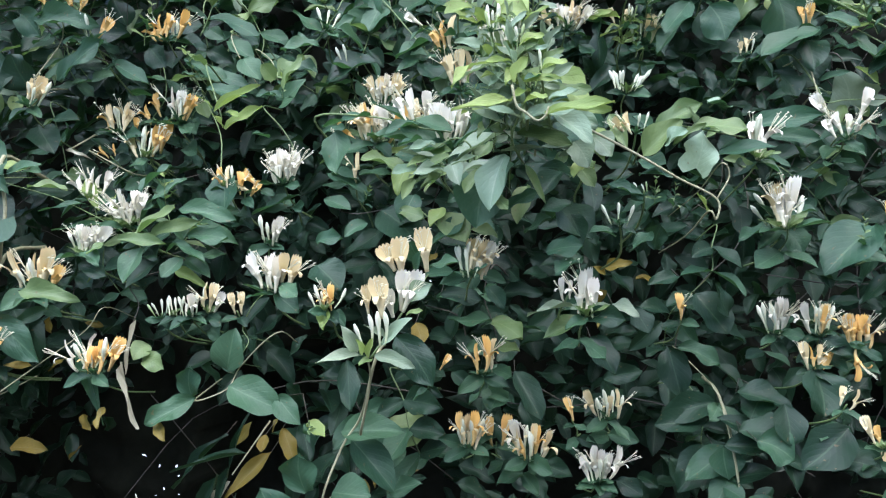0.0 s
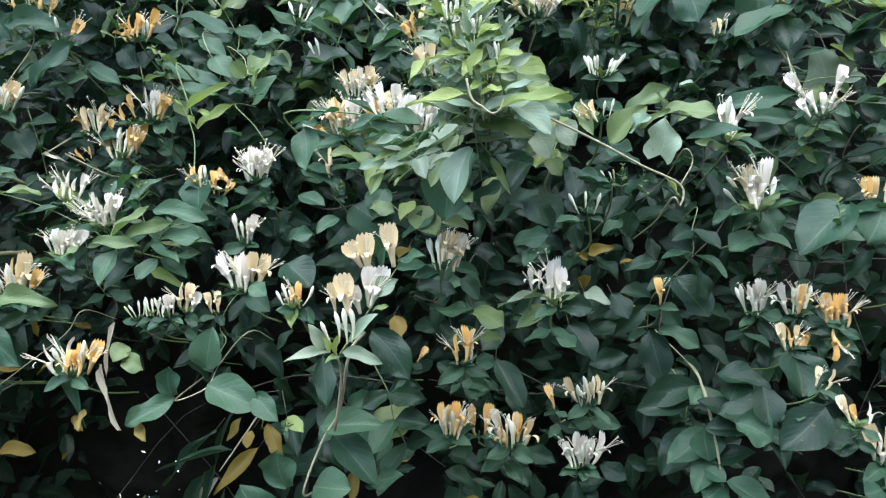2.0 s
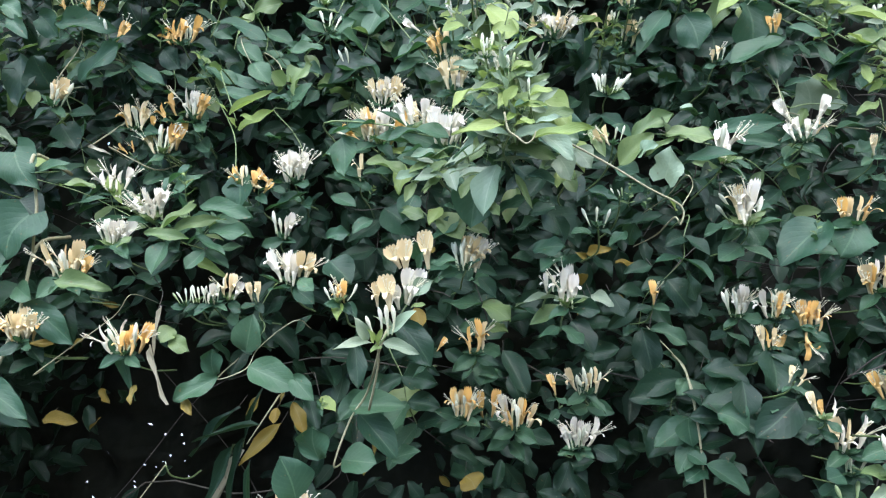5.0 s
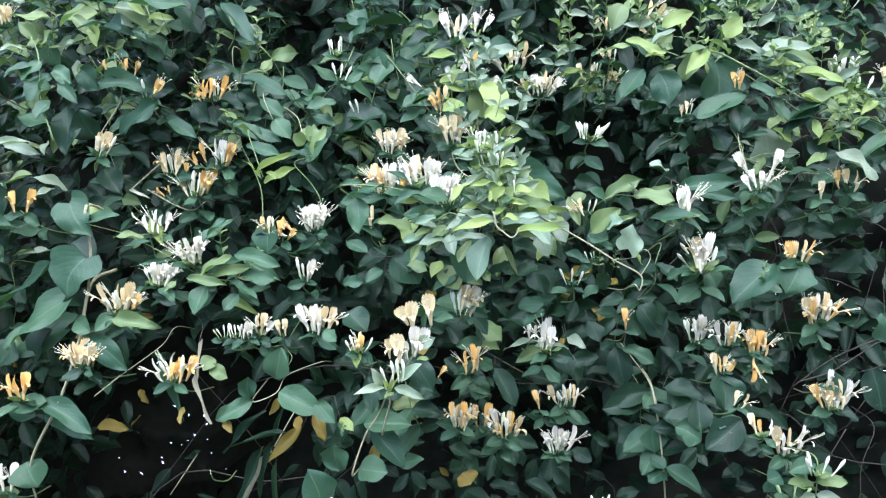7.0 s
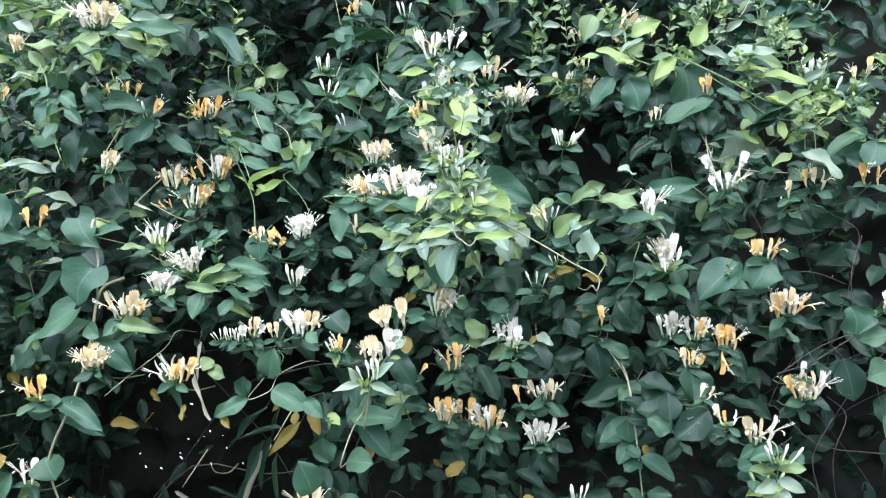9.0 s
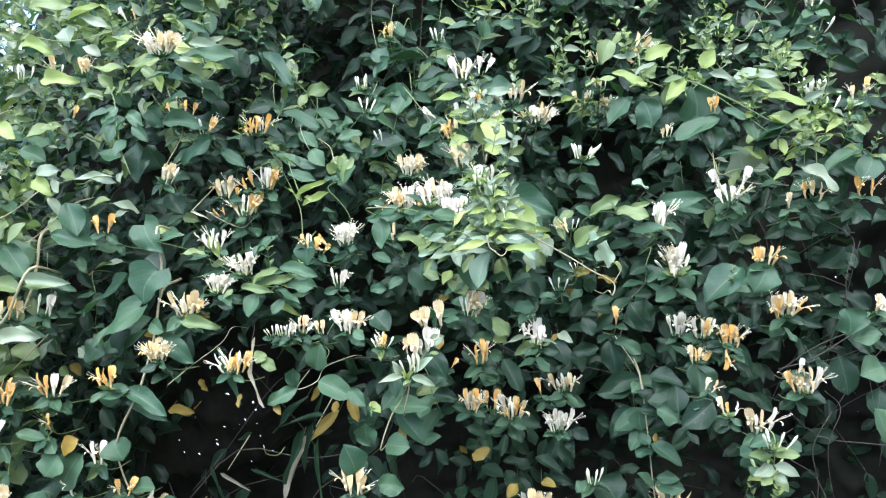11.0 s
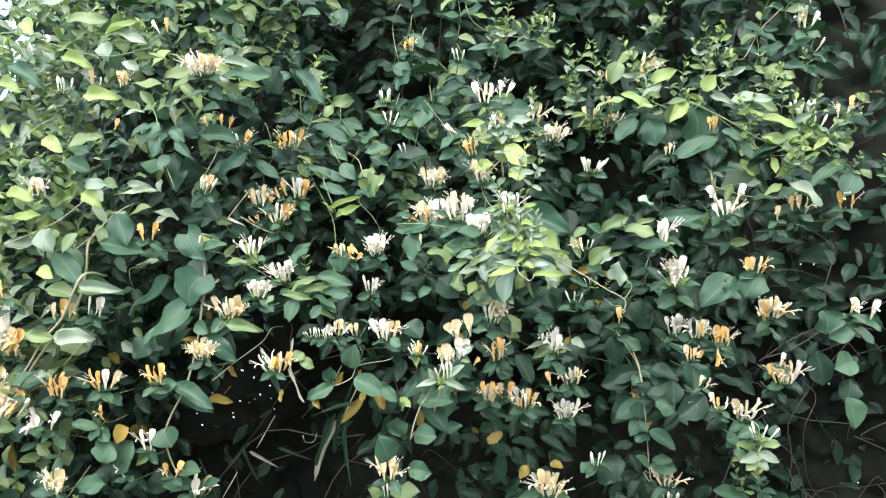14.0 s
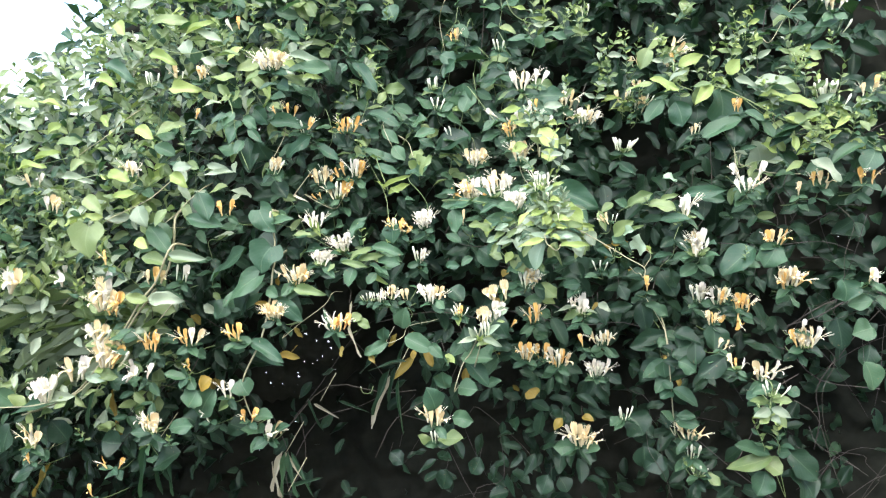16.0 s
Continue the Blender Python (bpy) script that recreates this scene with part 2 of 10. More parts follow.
def leaf_frame(base, tip, width, normal):
    """The place of a leaf mesh that runs from base to tip and faces normal."""
    y = Vector(tip) - Vector(base)
    length = max(y.length, 1e-4)
    y = y / length
    x = y.cross(Vector(normal)).normalized()
    z = x.cross(y)
    m = Matrix.Identity(4)
    for c, (axis, s) in enumerate(((x, width), (y, length), (z, 0.5 * (width + length)))):
        for r in range(3):
            m[r][c] = axis[r] * s
    m.translation = base
    return m


def tube(points, radii, sides=6):
    """A round tube along points: verts and faces."""
    verts, faces = [], []
    pts = [Vector(p) for p in points]
    for i, p in enumerate(pts):
        d = (pts[min(i + 1, len(pts) - 1)] - pts[max(i - 1, 0)]).normalized()
        a = d.orthogonal().normalized() if i == 0 else (a - d * a.dot(d)).normalized()
        b = d.cross(a)
        r = radii[i] if isinstance(radii, (list, tuple)) else radii
        for k in range(sides):
            t = 2 * math.pi * k / sides
            verts.append(tuple(p + a * (r * math.cos(t)) + b * (r * math.sin(t))))
    for i in range(len(pts) - 1):
        for k in range(sides):
            k2 = (k + 1) % sides
            faces.append((i * sides + k, i * sides + k2, (i + 1) * sides + k2, (i + 1) * sides + k))
    faces.append(tuple(range(sides))[::-1])
    faces.append(tuple((len(pts) - 1) * sides + k for k in range(sides)))
    return verts, faces


def join(pieces):
    verts, faces = [], []
    for v, f in pieces:
        o = len(verts)
        verts += v
        faces += [tuple(i + o for i in q) for q in f]
    return verts, faces


def smooth_line(points, steps=5):
    """A curve that passes through the points."""
    p = [Vector(q) for q in points]
    p = [p[0] * 2 - p[1]] + p + [p[-1] * 2 - p[-2]]
    out = []
    for i in range(1, len(p) - 2):
        for k in range(steps):
            t = k / steps
            out.append(0.5 * (2 * p[i] + (p[i + 1] - p[i - 1]) * t + (2 * p[i - 1] - 5 * p[i] + 4 * p[i + 1] - p[i + 2]) * t * t
                              + (3 * p[i] - p[i - 1] - 3 * p[i + 1] + p[i + 2]) * t ** 3))
    out.append(p[-2])
    return out


def strap(start, angle, turn, length, widths, cup, rows, cols, notch=0.0):
    """A petal that leaves start at an angle from the flower's axis and rolls on by turn: verts and faces."""
    verts, faces = [], []
    lines = [[] for _ in range(cols + 1)]
    for j in range(cols + 1):
        s = 2 * j / cols - 1
        reach = length * (1 - 0.10 * s * s + notch * (abs(math.sin(2 * math.pi * (s + 1))) - 0.6))
        y, z = start
        for i in range(rows + 1):
            v = i / rows
            a = angle + turn * v * v
            w = float(np.interp(v, (0, 0.35, 0.75, 1), widths))
            lift = cup * (1 - s * s) * (1 - 0.6 * v)
            lines[j].append((s * w, y + lift * math.cos(a), z - lift * math.sin(a)))
            y += math.sin(a) * reach / rows
            z += math.cos(a) * reach / rows
    for i in range(rows + 1):
        verts += [lines[j][i] for j in range(cols + 1)]
    n = cols + 1
    for i in range(rows):
        for j in range(cols):
            a = i * n + j
            faces.append((a, a + 1, a + 1 + n, a + n))
    return verts, faces


def open_flower(rng):
    """An open two-lipped honeysuckle flower along +Z, one high: slender curved tube, lobed upper lip that arches back, narrow lower lip that rolls down."""
    bend = rng.uniform(-0.12, 0.12)
    axis = [(0.0, bend * (k / 6) * (1 - k / 6) * 2, 0.43 * k / 6) for k in range(7)]
    tubepart = tube(axis, [0.032, 0.038, 0.045, 0.053, 0.063, 0.077, 0.096], 7)
    upper = strap((0.045, 0.39), rng.uniform(-0.08, 0.15), rng.uniform(0.1, 1.0), rng.uniform(0.54, 0.64),
                  (0.088, 0.135, 0.168, 0.150), 0.10, 8, 8, rng.uniform(0.06, 0.15))
    lower = strap((-0.045, 0.40), -rng.uniform(0.2, 0.6), -rng.uniform(1.9, 3.6), rng.uniform(0.42, 0.54),
                  (0.070, 0.062, 0.066, 0.03), -0.02, 8, 2)
    return join([tubepart, upper, lower])


def wide_flower(rng):
    """A full-blown flower along +Z, one high: short tube, broad scalloped lip, lower lip rolled under."""
    axis = [(0.0, 0.0, 0.50 * k / 6) for k in range(7)]
    tubepart = tube(axis, [0.050, 0.055, 0.062, 0.072, 0.088, 0.110, 0.135], 8)
    upper = strap((0.05, 0.44), rng.uniform(-0.15, 0.05), rng.uniform(-0.2, 0.5), rng.uniform(0.52, 0.58),
                  (0.125, 0.19, 0.225, 0.20), 0.12, 8, 12, rng.uniform(0.10, 0.16))
    lower = strap((-0.06, 0.46), -rng.uniform(0.7, 1.1), -rng.uniform(2.2, 3.4), rng.uniform(0.45, 0.6),
                  (0.080, 0.066, 0.066, 0.03), -0.02, 8, 2)
    return join([tubepart, upper, lower])


def stamens(rng):
    """Five stamens and a style that reach out of the throat and curve up, with small anthers."""
    pieces = []
    for k in range(5):
        a = rng.uniform(-1, 1)
        reach = rng.uniform(0.22, 0.44)
        p0 = Vector((0.02 * a, -0.02, 0.42))
        p1 = Vector((a * 0.07, -0.05 - 0.3 * reach, 0.55 + 0.18 * reach))
        p2 = Vector((a * 0.20, -0.09 - 0.72 * reach, 0.70 + 0.42 * reach + rng.uniform(-0.08, 0.1)))
        p3 = p2 + Vector((a * 0.05, -0.05, 0.07))
        line = smooth_line([p0, p1, p2, p3], 2)
        pieces.append(tube(line, 0.0078, 3))
        tip = line[-1]
        pieces.append(tube([tip - Vector((0.038, 0, 0.01)), tip, tip + Vector((0.038, 0, 0.01))], [0.007, 0.014, 0.007], 4))
    return join(pieces)


def bud_shape(rng):
    """A closed bud: a thin upward-curved club along +Z, one high."""
    bend = rng.uniform(-0.30, 0.30)
    pts = [(bend * (1 - k / 9) * (k / 9) * 1.2, rng.uniform(-0.004, 0.004), k / 9) for k in range(10)]
    return tube(pts, [0.024, 0.029, 0.034, 0.038, 0.044, 0.056, 0.074, 0.082, 0.066, 0.022], 7)


def bract_shape(rng):
    """The ring of small pointed green bracts and calyx teeth at the foot of a flower cluster, one high."""
    verts, faces, uvs = [], [], []
    for k in range(7):
        a = k * 0.9 + rng.uniform(-0.3, 0.3)
        size = rng.uniform(0.38, 0.62)
        d = Vector((math.cos(a), 0.7 * math.sin(a) - 0.35, rng.uniform(0.1, 1.1))).normalized()
        v, f, t = rng.choice(SHAPES["long"])
        m = np.array(leaf_frame(Vector((0.05 * math.cos(a), 0, 0)), d * size, size * rng.uniform(0.34, 0.46), (rng.uniform(-0.4, 0.4), -0.6, 0.8)))
        o = len(verts)
        verts += (np.array(v) @ m[:3, :3].T + m[:3, 3]).tolist()
        faces += [tuple(q + o for q in face) for face in f]
        uvs += t
    return verts, faces, uvs


FLOWER_SHAPES = [open_flower(rng) for _ in range(8)]
STAMEN_MESHES = [mesh_of("stamen_tuft", *stamens(rng), FILAMENT) for _ in range(4)]
BUD_SHAPES = [bud_shape(rng) for _ in range(7)]
FLOWER_MESH = {c: [mesh_of("flower", *s, PETAL[c]) for s in FLOWER_SHAPES] for c in "wcy"}
BRACT_MESH = {c: [mesh_of("calyx_ring", *b[:2], LEAF[c], b[2]) for b in (bract_shape(rng) for _ in range(3))] for c in "ml"}
BLOOM_SHAPES = [wide_flower(random.Random(600 + i)) for i in range(4)]
BLOOM_MESH = {c: [mesh_of("flower", *s, PETAL[c]) for s in BLOOM_SHAPES] for c in "wcy"}
BUD_MESH = {c: [mesh_of("bud", *s, PETAL[c]) for s in BUD_SHAPES] for c in "bg"}


# ---------------------------------------------------------------- sprigs, shoots and stems
def child(name, mesh, parent, place, label=""):
    ob = new(name, mesh)
    ob.parent = parent
    ob.matrix_basis = place
    return tagged(ob, label)


def facing(rng, lean=0.35):
    """A direction that a leaf faces: outward from the hedge and up to the light."""
    return Vector((rng.uniform(-lean, lean) - 0.06, -0.72 + rng.uniform(-lean, lean), 0.66 + rng.uniform(-lean, lean)))


def leaf(thing, base, tip, width, kind="m", shape=None, lean=0.30):
    """A leaf of a thing, from its base to its tip."""
    r = random.Random(round(base[0] * 7919 + base[2] * 104729))
    root = thing.location
    shape = shape or SHAPE_OF[kind]
    if shape == "oval" and width < 0.36 * (Vector(tip) - Vector(base)).length:
        shape = "long"
    mesh = leaf_mesh(kind, shape, r.randrange(len(SHAPES[shape])))
    m = leaf_frame(Vector(base) - root, Vector(tip) - root, width, facing(r, lean))
    return child("leaf", mesh, thing, m)


def stem(thing, points, radius, kind="g", taper=0.6):
    line = smooth_line([Vector(p) - thing.location for p in points], 5)
    radii = [radius * (1 - (1 - taper) * i / (len(line) - 1)) for i in range(len(line))]
    return child("stem", mesh_of("stem", *tube(line, radii, 6), STEM[kind]), thing, Matrix.Identity(4))


COLOUR_WORDS = {"w": "white", "c": "cream", "y": "golden", "b": "white-budded", "g": "green-budded"}


def sprig(x, y, z, high, mix, spread=45, lean=0, pairs=2, kind="m"):
    """A flowering end of a honeysuckle vine: a fan of flowers and buds over pairs of leaves on a short stem."""
    r = random.Random(round(x * 10007 + z * 90001 + y * 331))
    high *= 1.06 if high < 0.036 else 0.90
    root = new("honeysuckle_sprig")
    root.location = (x, y, z)
    words = []
    for c in mix:
        if COLOUR_WORDS[c] not in words:
            words.append(COLOUR_WORDS[c])
    tagged(root, " and ".join(words[:3]) + " honeysuckle flowers over green leaves", "flower", "honeysuckle sprigs")
    n = len(mix)
    places = [(c, 2 * i / (n - 1) - 1 if n > 1 else 0.0, 1.0) for i, c in enumerate(mix)]
    if n >= 5:
        places += [(r.choice(mix), r.uniform(-0.8, 0.8), r.uniform(0.70, 0.95)) for _ in range((2 * n) // 3)]
    for c, side, part_size in places:
        a = radians(lean + 0.38 * spread * side + r.uniform(-12, 12))
        t = radians(r.uniform(-18, 30)) if n > 2 else radians(r.uniform(-5, 22))
        d = Vector((math.sin(a) * math.cos(t), -math.sin(t), math.cos(a) * math.cos(t)))
        size = high * (r.uniform(0.72, 0.92) if c in "bg" else r.uniform(0.88, 1.12))
        size *= part_size
        # the broad lip shows its face, the lower lip turns to the outside
        q = d.to_track_quat("Z", "Y").to_matrix().to_4x4()
        out = Vector(((0.9 if n > 2 else 0.4) * math.copysign(1, math.sin(a)) + r.uniform(-0.6, 0.6), -0.75 + r.uniform(-0.5, 0.3), 0))
        local = q.inverted() @ out
        spin = math.atan2(local.x, -local.y) * -1.0
        m = q @ Matrix.Rotation(-spin, 4, "Z") @ Matrix.Diagonal((size, size, size, 1))
        slip = side * high * 0.40 * math.sin(radians(spread)) + r.uniform(-0.05, 0.05) * high
        m.translation = Vector((slip * math.cos(radians(lean)), r.uniform(-0.16, 0.12) * high,
                                -slip * math.sin(radians(lean)) + r.uniform(-0.10, 0.10) * high))
        if c in "bg":
            child("bud", r.choice(BUD_MESH[c]), root, m)
        else:
            f = child("flower", r.choice(FLOWER_MESH[c]), root, m)
            if r.random() < 0.8:
                child("stamen_tuft", r.choice(STAMEN_MESHES), f, Matrix.Identity(4))
    if n >= 3:
        k = high * r.uniform(0.75, 1.05)
        child("calyx_ring", r.choice(BRACT_MESH[r.choice("mml")]), root, pose(0, 0, -0.06 * high, 0, lean, r.uniform(-60, 60)) @ Matrix.Scale(k, 4))["kind"] = "stuff"
    down = radians(lean)
    axis = Vector((-math.sin(down) + r.uniform(-0.4, 0.4), 0.75, -math.cos(down))) if abs(lean) < 90 else Vector((0.1, 0.6, 0.8))
    axis.normalize()
    top = Vector((x, y, z))
    line = [top + axis * (-0.004), top + axis * 0.014 + Vector((r.uniform(-0.003, 0.003), 0.006, 0)),
            top + axis * 0.028 + Vector((r.uniform(-0.006, 0.006), 0.03, 0)), top + axis * 0.036 + Vector((r.uniform(-0.01, 0.01), 0.08, 0.0))]
    stem(root, line, 0.0008, "g", 1.2)
    for k in range(pairs):
        node = top + axis * (0.004 + 0.022 * k) + Vector((0, 0.012 * k, 0))
        for side in (-1, 1):
            size = high * r.uniform(0.62, 0.95) * (1 + 0.22 * k)
            size = max(0.016, min(size, 0.05))
            d = Vector((side * r.uniform(0.55, 1.0), -r.uniform(0.2, 0.7) - (0.3 if k % 2 else 0), r.uniform(-0.55, 0.12) - 0.15 * k))
            d.normalize()
            leaf(root, node, node + d * size, size * r.uniform(0.42, 0.58), kind if kind != "m" or r.random() < 0.75 else "d", lean=0.48)
    return root


def bloom(thing, foot, tip, wide, colour):
    """One broad-lipped flower of a thing, from its foot to the lip's edge, its throat turned outwards."""
    r = random.Random(round(foot[0] * 7919 + foot[2] * 104729))
    z = Vector(tip) - Vector(foot)
    high = z.length
    z.normalize()
    back = Vector((r.uniform(-0.35, 0.35), 1, 0))
    x = back.cross(z).normalized()
    m = Matrix((x * wide / 0.44, z.cross(x) * high, z * high)).transposed().to_4x4()
    m.translation = Vector(foot) - thing.location
    f = child("flower", r.choice(BLOOM_MESH[colour]), thing, m)
    child("stamen_tuft", r.choice(STAMEN_MESHES), f, Matrix.Identity(4))
    return f


def bud_at(thing, foot, tip, colour):
    """One closed bud of a thing, from its foot to its tip."""
    z = Vector(tip) - Vector(foot)
    m = z.to_track_quat("Z", "Y").to_matrix().to_4x4() @ Matrix.Scale(z.length, 4)
    m.translation = Vector(foot) - thing.location
    return child("bud", BUD_MESH[colour][round(foot[2] * 9001) % len(BUD_MESH[colour])], thing, m)


def shoot(x, y, z, label="green honeysuckle leaves on a thin stem in the hedge"):
    """A leafy shoot whose leaves and stems follow in the next lines."""
    root = new("leafy_shoot")
    root.location = (x, y, z)
    return tagged(root, label, "shoot", "leafy shoots")


# ---------------------------------------------------------------- the hedge: extent, ground and deep foliage
def front(x, z):
    """The hedge's leafy face."""
    x, z = min(max(x, -0.9), 0.7), min(max(z - 1.65, -0.35), 0.45)
    return 0.7142 + 0.0916 * x + 0.0644 * z + 0.1239 * x * x + 0.5138 * z * z + 0.0028 * x * z


def top_edge(x):
    """The hedge's upper outline; it sinks to the left, where the sky stands free."""
    return float(np.interp(x, [-1.174, -1.017, -0.956, -0.881, -0.761], [2.001, 2.029, 2.114, 2.187, 2.75]))


def hollow_edge(x):
    """The upper bound of the hollow further back, where it widens."""
    return low_edge(x * 0.72)


def low_edge(x):
    """The hem of the hanging vines; below it the hedge is hollow and dark."""
    return float(np.interp(x, [-1.136, -0.570, -0.480, -0.211, -0.143, -0.009, 0.135, 0.293, 0.427, 0.557, 0.717], [0.927, 1.063, 1.445, 1.513, 1.441, 1.426, 1.386, 1.381, 1.443, 1.43, 1.483]))


ground_v, ground_f = [], []
cells = [-400, -60, -12, -4, -2, -1, 0, 1, 2, 4, 12, 60, 400]
for gy in cells:
    for gx in cells:
        ground_v.append((gx, gy, 0.03 * noise.noise((gx * 0.7, gy * 0.7, 0.3)) if abs(gx) < 60 and abs(gy) < 60 else 0.0))
for i in range(len(cells) - 1):
    for j in range(len(cells) - 1):
        a = i * len(cells) + j
        ground_f.append((a, a + 1, a + 1 + len(cells), a + len(cells)))
tagged(new("ground", mesh_of("ground", ground_v, ground_f, SOIL)), "bare brown soil under the hedge", "ground", kind="structure")


# unseen plain walls, added to hold back low light behind the camera and beyond the hedge's dry end
def plain_wall(name, x0, x1, y0, y1, high, mat, label):
    v = [(x, y, z) for x in (x0, x1) for y in (y0, y1) for z in (0, high)]
    f = [(0, 1, 3, 2), (4, 6, 7, 5), (0, 4, 5, 1), (2, 3, 7, 6), (1, 5, 7, 3), (0, 2, 6, 4)]
    tagged(new(name, mesh_of(name, v, f, mat, None, False)), label, "wall", kind="structure")


plain_wall("unseen_wall_south", -5, 2.4, -2.6, -2.4, 2.3, WALL, "unseen grey plaster wall added to cut low front light")
plain_wall("unseen_wall_east", 2.4, 2.6, -2.6, 0.5, 3.4, DARK_WALL, "unseen tall dark wall added to shade the hedge's right")

# slabs added to set the light: an unseen dark path in front of the hedge cuts bounce, and pale paving behind it shows
# as glints through the thicket
GLINT_PAVING = plain_material("paving", (0.46, 0.46, 0.45), (0.64, 0.64, 0.62), 6, 0.8)


ASPHALT = plain_material("asphalt", (0.06, 0.06, 0.058), (0.13, 0.128, 0.122), 40, 0.9)


def paving(name, y0, y1, mat, label):
    v = [(x, y, z) for x in (-12, 12) for y in (y0, y1) for z in (-0.1, 0.07)]
    f = [(0, 1, 3, 2), (4, 6, 7, 5), (0, 4, 5, 1), (2, 3, 7, 6), (1, 5, 7, 3), (0, 2, 6, 4)]
    tagged(new(name, mesh_of(name, v, f, mat, None, False)), label, "pavement", kind="structure")


paving("added_path", -2.38, 0.2, ASPHALT, "unseen dark path added to cut bounce before the hedge")
paving("glint_slab", 3.0, 30.0, GLINT_PAVING, "pale slab added behind the hedge to show as glints")


def foliage(name, count, place, sizes, kind, label, seed, parent=None, wide=(0.38, 0.54), shapes=("oval", "oval", "long")):
    """Many loose leaves in one mesh; place(r) gives where each one sits, or None."""
    r = random.Random(seed)
    verts, faces, uvs = [], [], []
    arrays = {}
    done = 0
    while done < count:
        p = place(r)
        if p is None:
            continue
        done += 1
        s = r.choice(shapes)
        i = r.randrange(len(SHAPES[s]))
        if (s, i) not in arrays:
            arrays[s, i] = (np.array(SHAPES[s][i][0]), SHAPES[s][i][1], SHAPES[s][i][2])
        v, f, t = arrays[s, i]
        size = r.uniform(*sizes)
        d = Vector((r.uniform(-1, 1), -r.uniform(-0.2, 0.8), r.uniform(-1.1, 0.45)))
        m = np.array(leaf_frame(Vector(p), Vector(p) + d.normalized() * size, size * r.uniform(*wide), facing(r, 0.5)))
        o = len(verts)
        verts += (v @ m[:3, :3].T + m[:3, 3]).tolist()
        faces += [tuple(k + o for k in q) for q in f]
        uvs += t
    ob = new(name, mesh_of(name, verts, faces, LEAF[kind], uvs))
    ob.parent = parent
    return tagged(ob, label, "foliage", kind="stuff")


UPPER_HOLES = ((-0.435, 1.884, 0.037), (-0.419, 1.787, 0.026), (-0.201, 2.093, 0.051), (-0.200, 2.054, 0.059), (-0.153, 1.932, 0.034), (0.100, 2.047, 0.027), (0.248, 2.135, 0.051), (0.286, 1.899, 0.064), (0.322, 1.912, 0.059), (0.344, 1.849, 0.035), (0.691, 1.785, 0.056), (0.702, 2.072, 0.081), (0.720, 1.764, 0.050))
MIDDLE_HOLES = ((-0.505, 1.621, 0.050), (-0.495, 1.662, 0.035), (-0.453, 1.609, 0.030), (-0.382, 1.653, 0.025), (-0.372, 1.544, 0.027), (-0.345, 1.595, 0.021), (-0.322, 1.637, 0.030), (-0.315, 1.567, 0.022), (-0.234, 1.529, 0.026), (-0.199, 1.554, 0.024), (-0.161, 1.650, 0.014), (0.133, 1.534, 0.029), (0.159, 1.554, 0.025), (0.213, 1.559, 0.032), (0.230, 1.686, 0.016), (0.313, 1.663, 0.034), (0.350, 1.566, 0.032), (0.379, 1.736, 0.019), (0.391, 1.636, 0.022), (0.421, 1.660, 0.038), (0.602, 1.653, 0.040), (0.613, 1.572, 0.050), (0.628, 1.715, 0.049), (0.678, 1.698, 0.030), (0.690, 1.623, 0.035))
HEM_HOLES = ((-0.668, 1.388, 0.037), (-0.602, 1.460, 0.047), (-0.557, 1.509, 0.050), (-0.441, 1.476, 0.050), (-0.417, 1.503, 0.040), (-0.383, 1.443, 0.050), (-0.354, 1.390, 0.060), (-0.320, 1.473, 0.047), (-0.264, 1.427, 0.050), (-0.225, 1.464, 0.041), (0.008, 1.482, 0.042), (0.029, 1.389, 0.054), (0.095, 1.247, 0.060), (0.220, 1.414, 0.044), (0.246, 1.465, 0.026), (0.257, 1.229, 0.044), (0.361, 1.497, 0.020), (0.503, 1.383, 0.045), (0.506, 1.481, 0.040), (0.590, 1.300, 0.040), (0.627, 1.520, 0.040), (0.628, 1.326, 0.050), (0.648, 1.363, 0.060), (0.666, 1.419, 0.060), (0.717, 1.476, 0.055), (0.742, 1.314, 0.070))


def bare(x, z):
    """Dark hollows in the hedge's face."""
    return any((x - a) ** 2 + (z - b) ** 2 < c * c for a, b, c in UPPER_HOLES + MIDDLE_HOLES + HEM_HOLES)


def past_end(x, z):
    """Beyond the hedge's dry end, where only brown stems stand."""
    return x > 0.64 + 0.12 * max(0.0, 2.0 - z)


def clump(x, z, seed, scale=6.0):
    return noise.noise((x * scale, z * scale, seed))


def deep_place(lo, hi):
    def place(r):
        x, z = r.uniform(-1.9, 1.6), r.uniform(0.5, 2.75)
        if z > top_edge(x) - r.uniform(0, 0.12):
            return None
        hollow = z < hollow_edge(x) + r.uniform(-0.03, 0.05)
        if hollow and r.random() < 0.95:
            return None
        if past_end(x, z) and r.random() < 0.9:
            return None
        if bare(x, z) and r.random() < 0.96:
            return None
        if clump(x, z, 3.3) < -0.16 and r.random() < 0.55:
            return None
        d = r.uniform(lo, hi)
        if hollow:
            d = 0.36 + r.uniform(0, 0.2)
        return x, front(x, z) + d, z
    return place


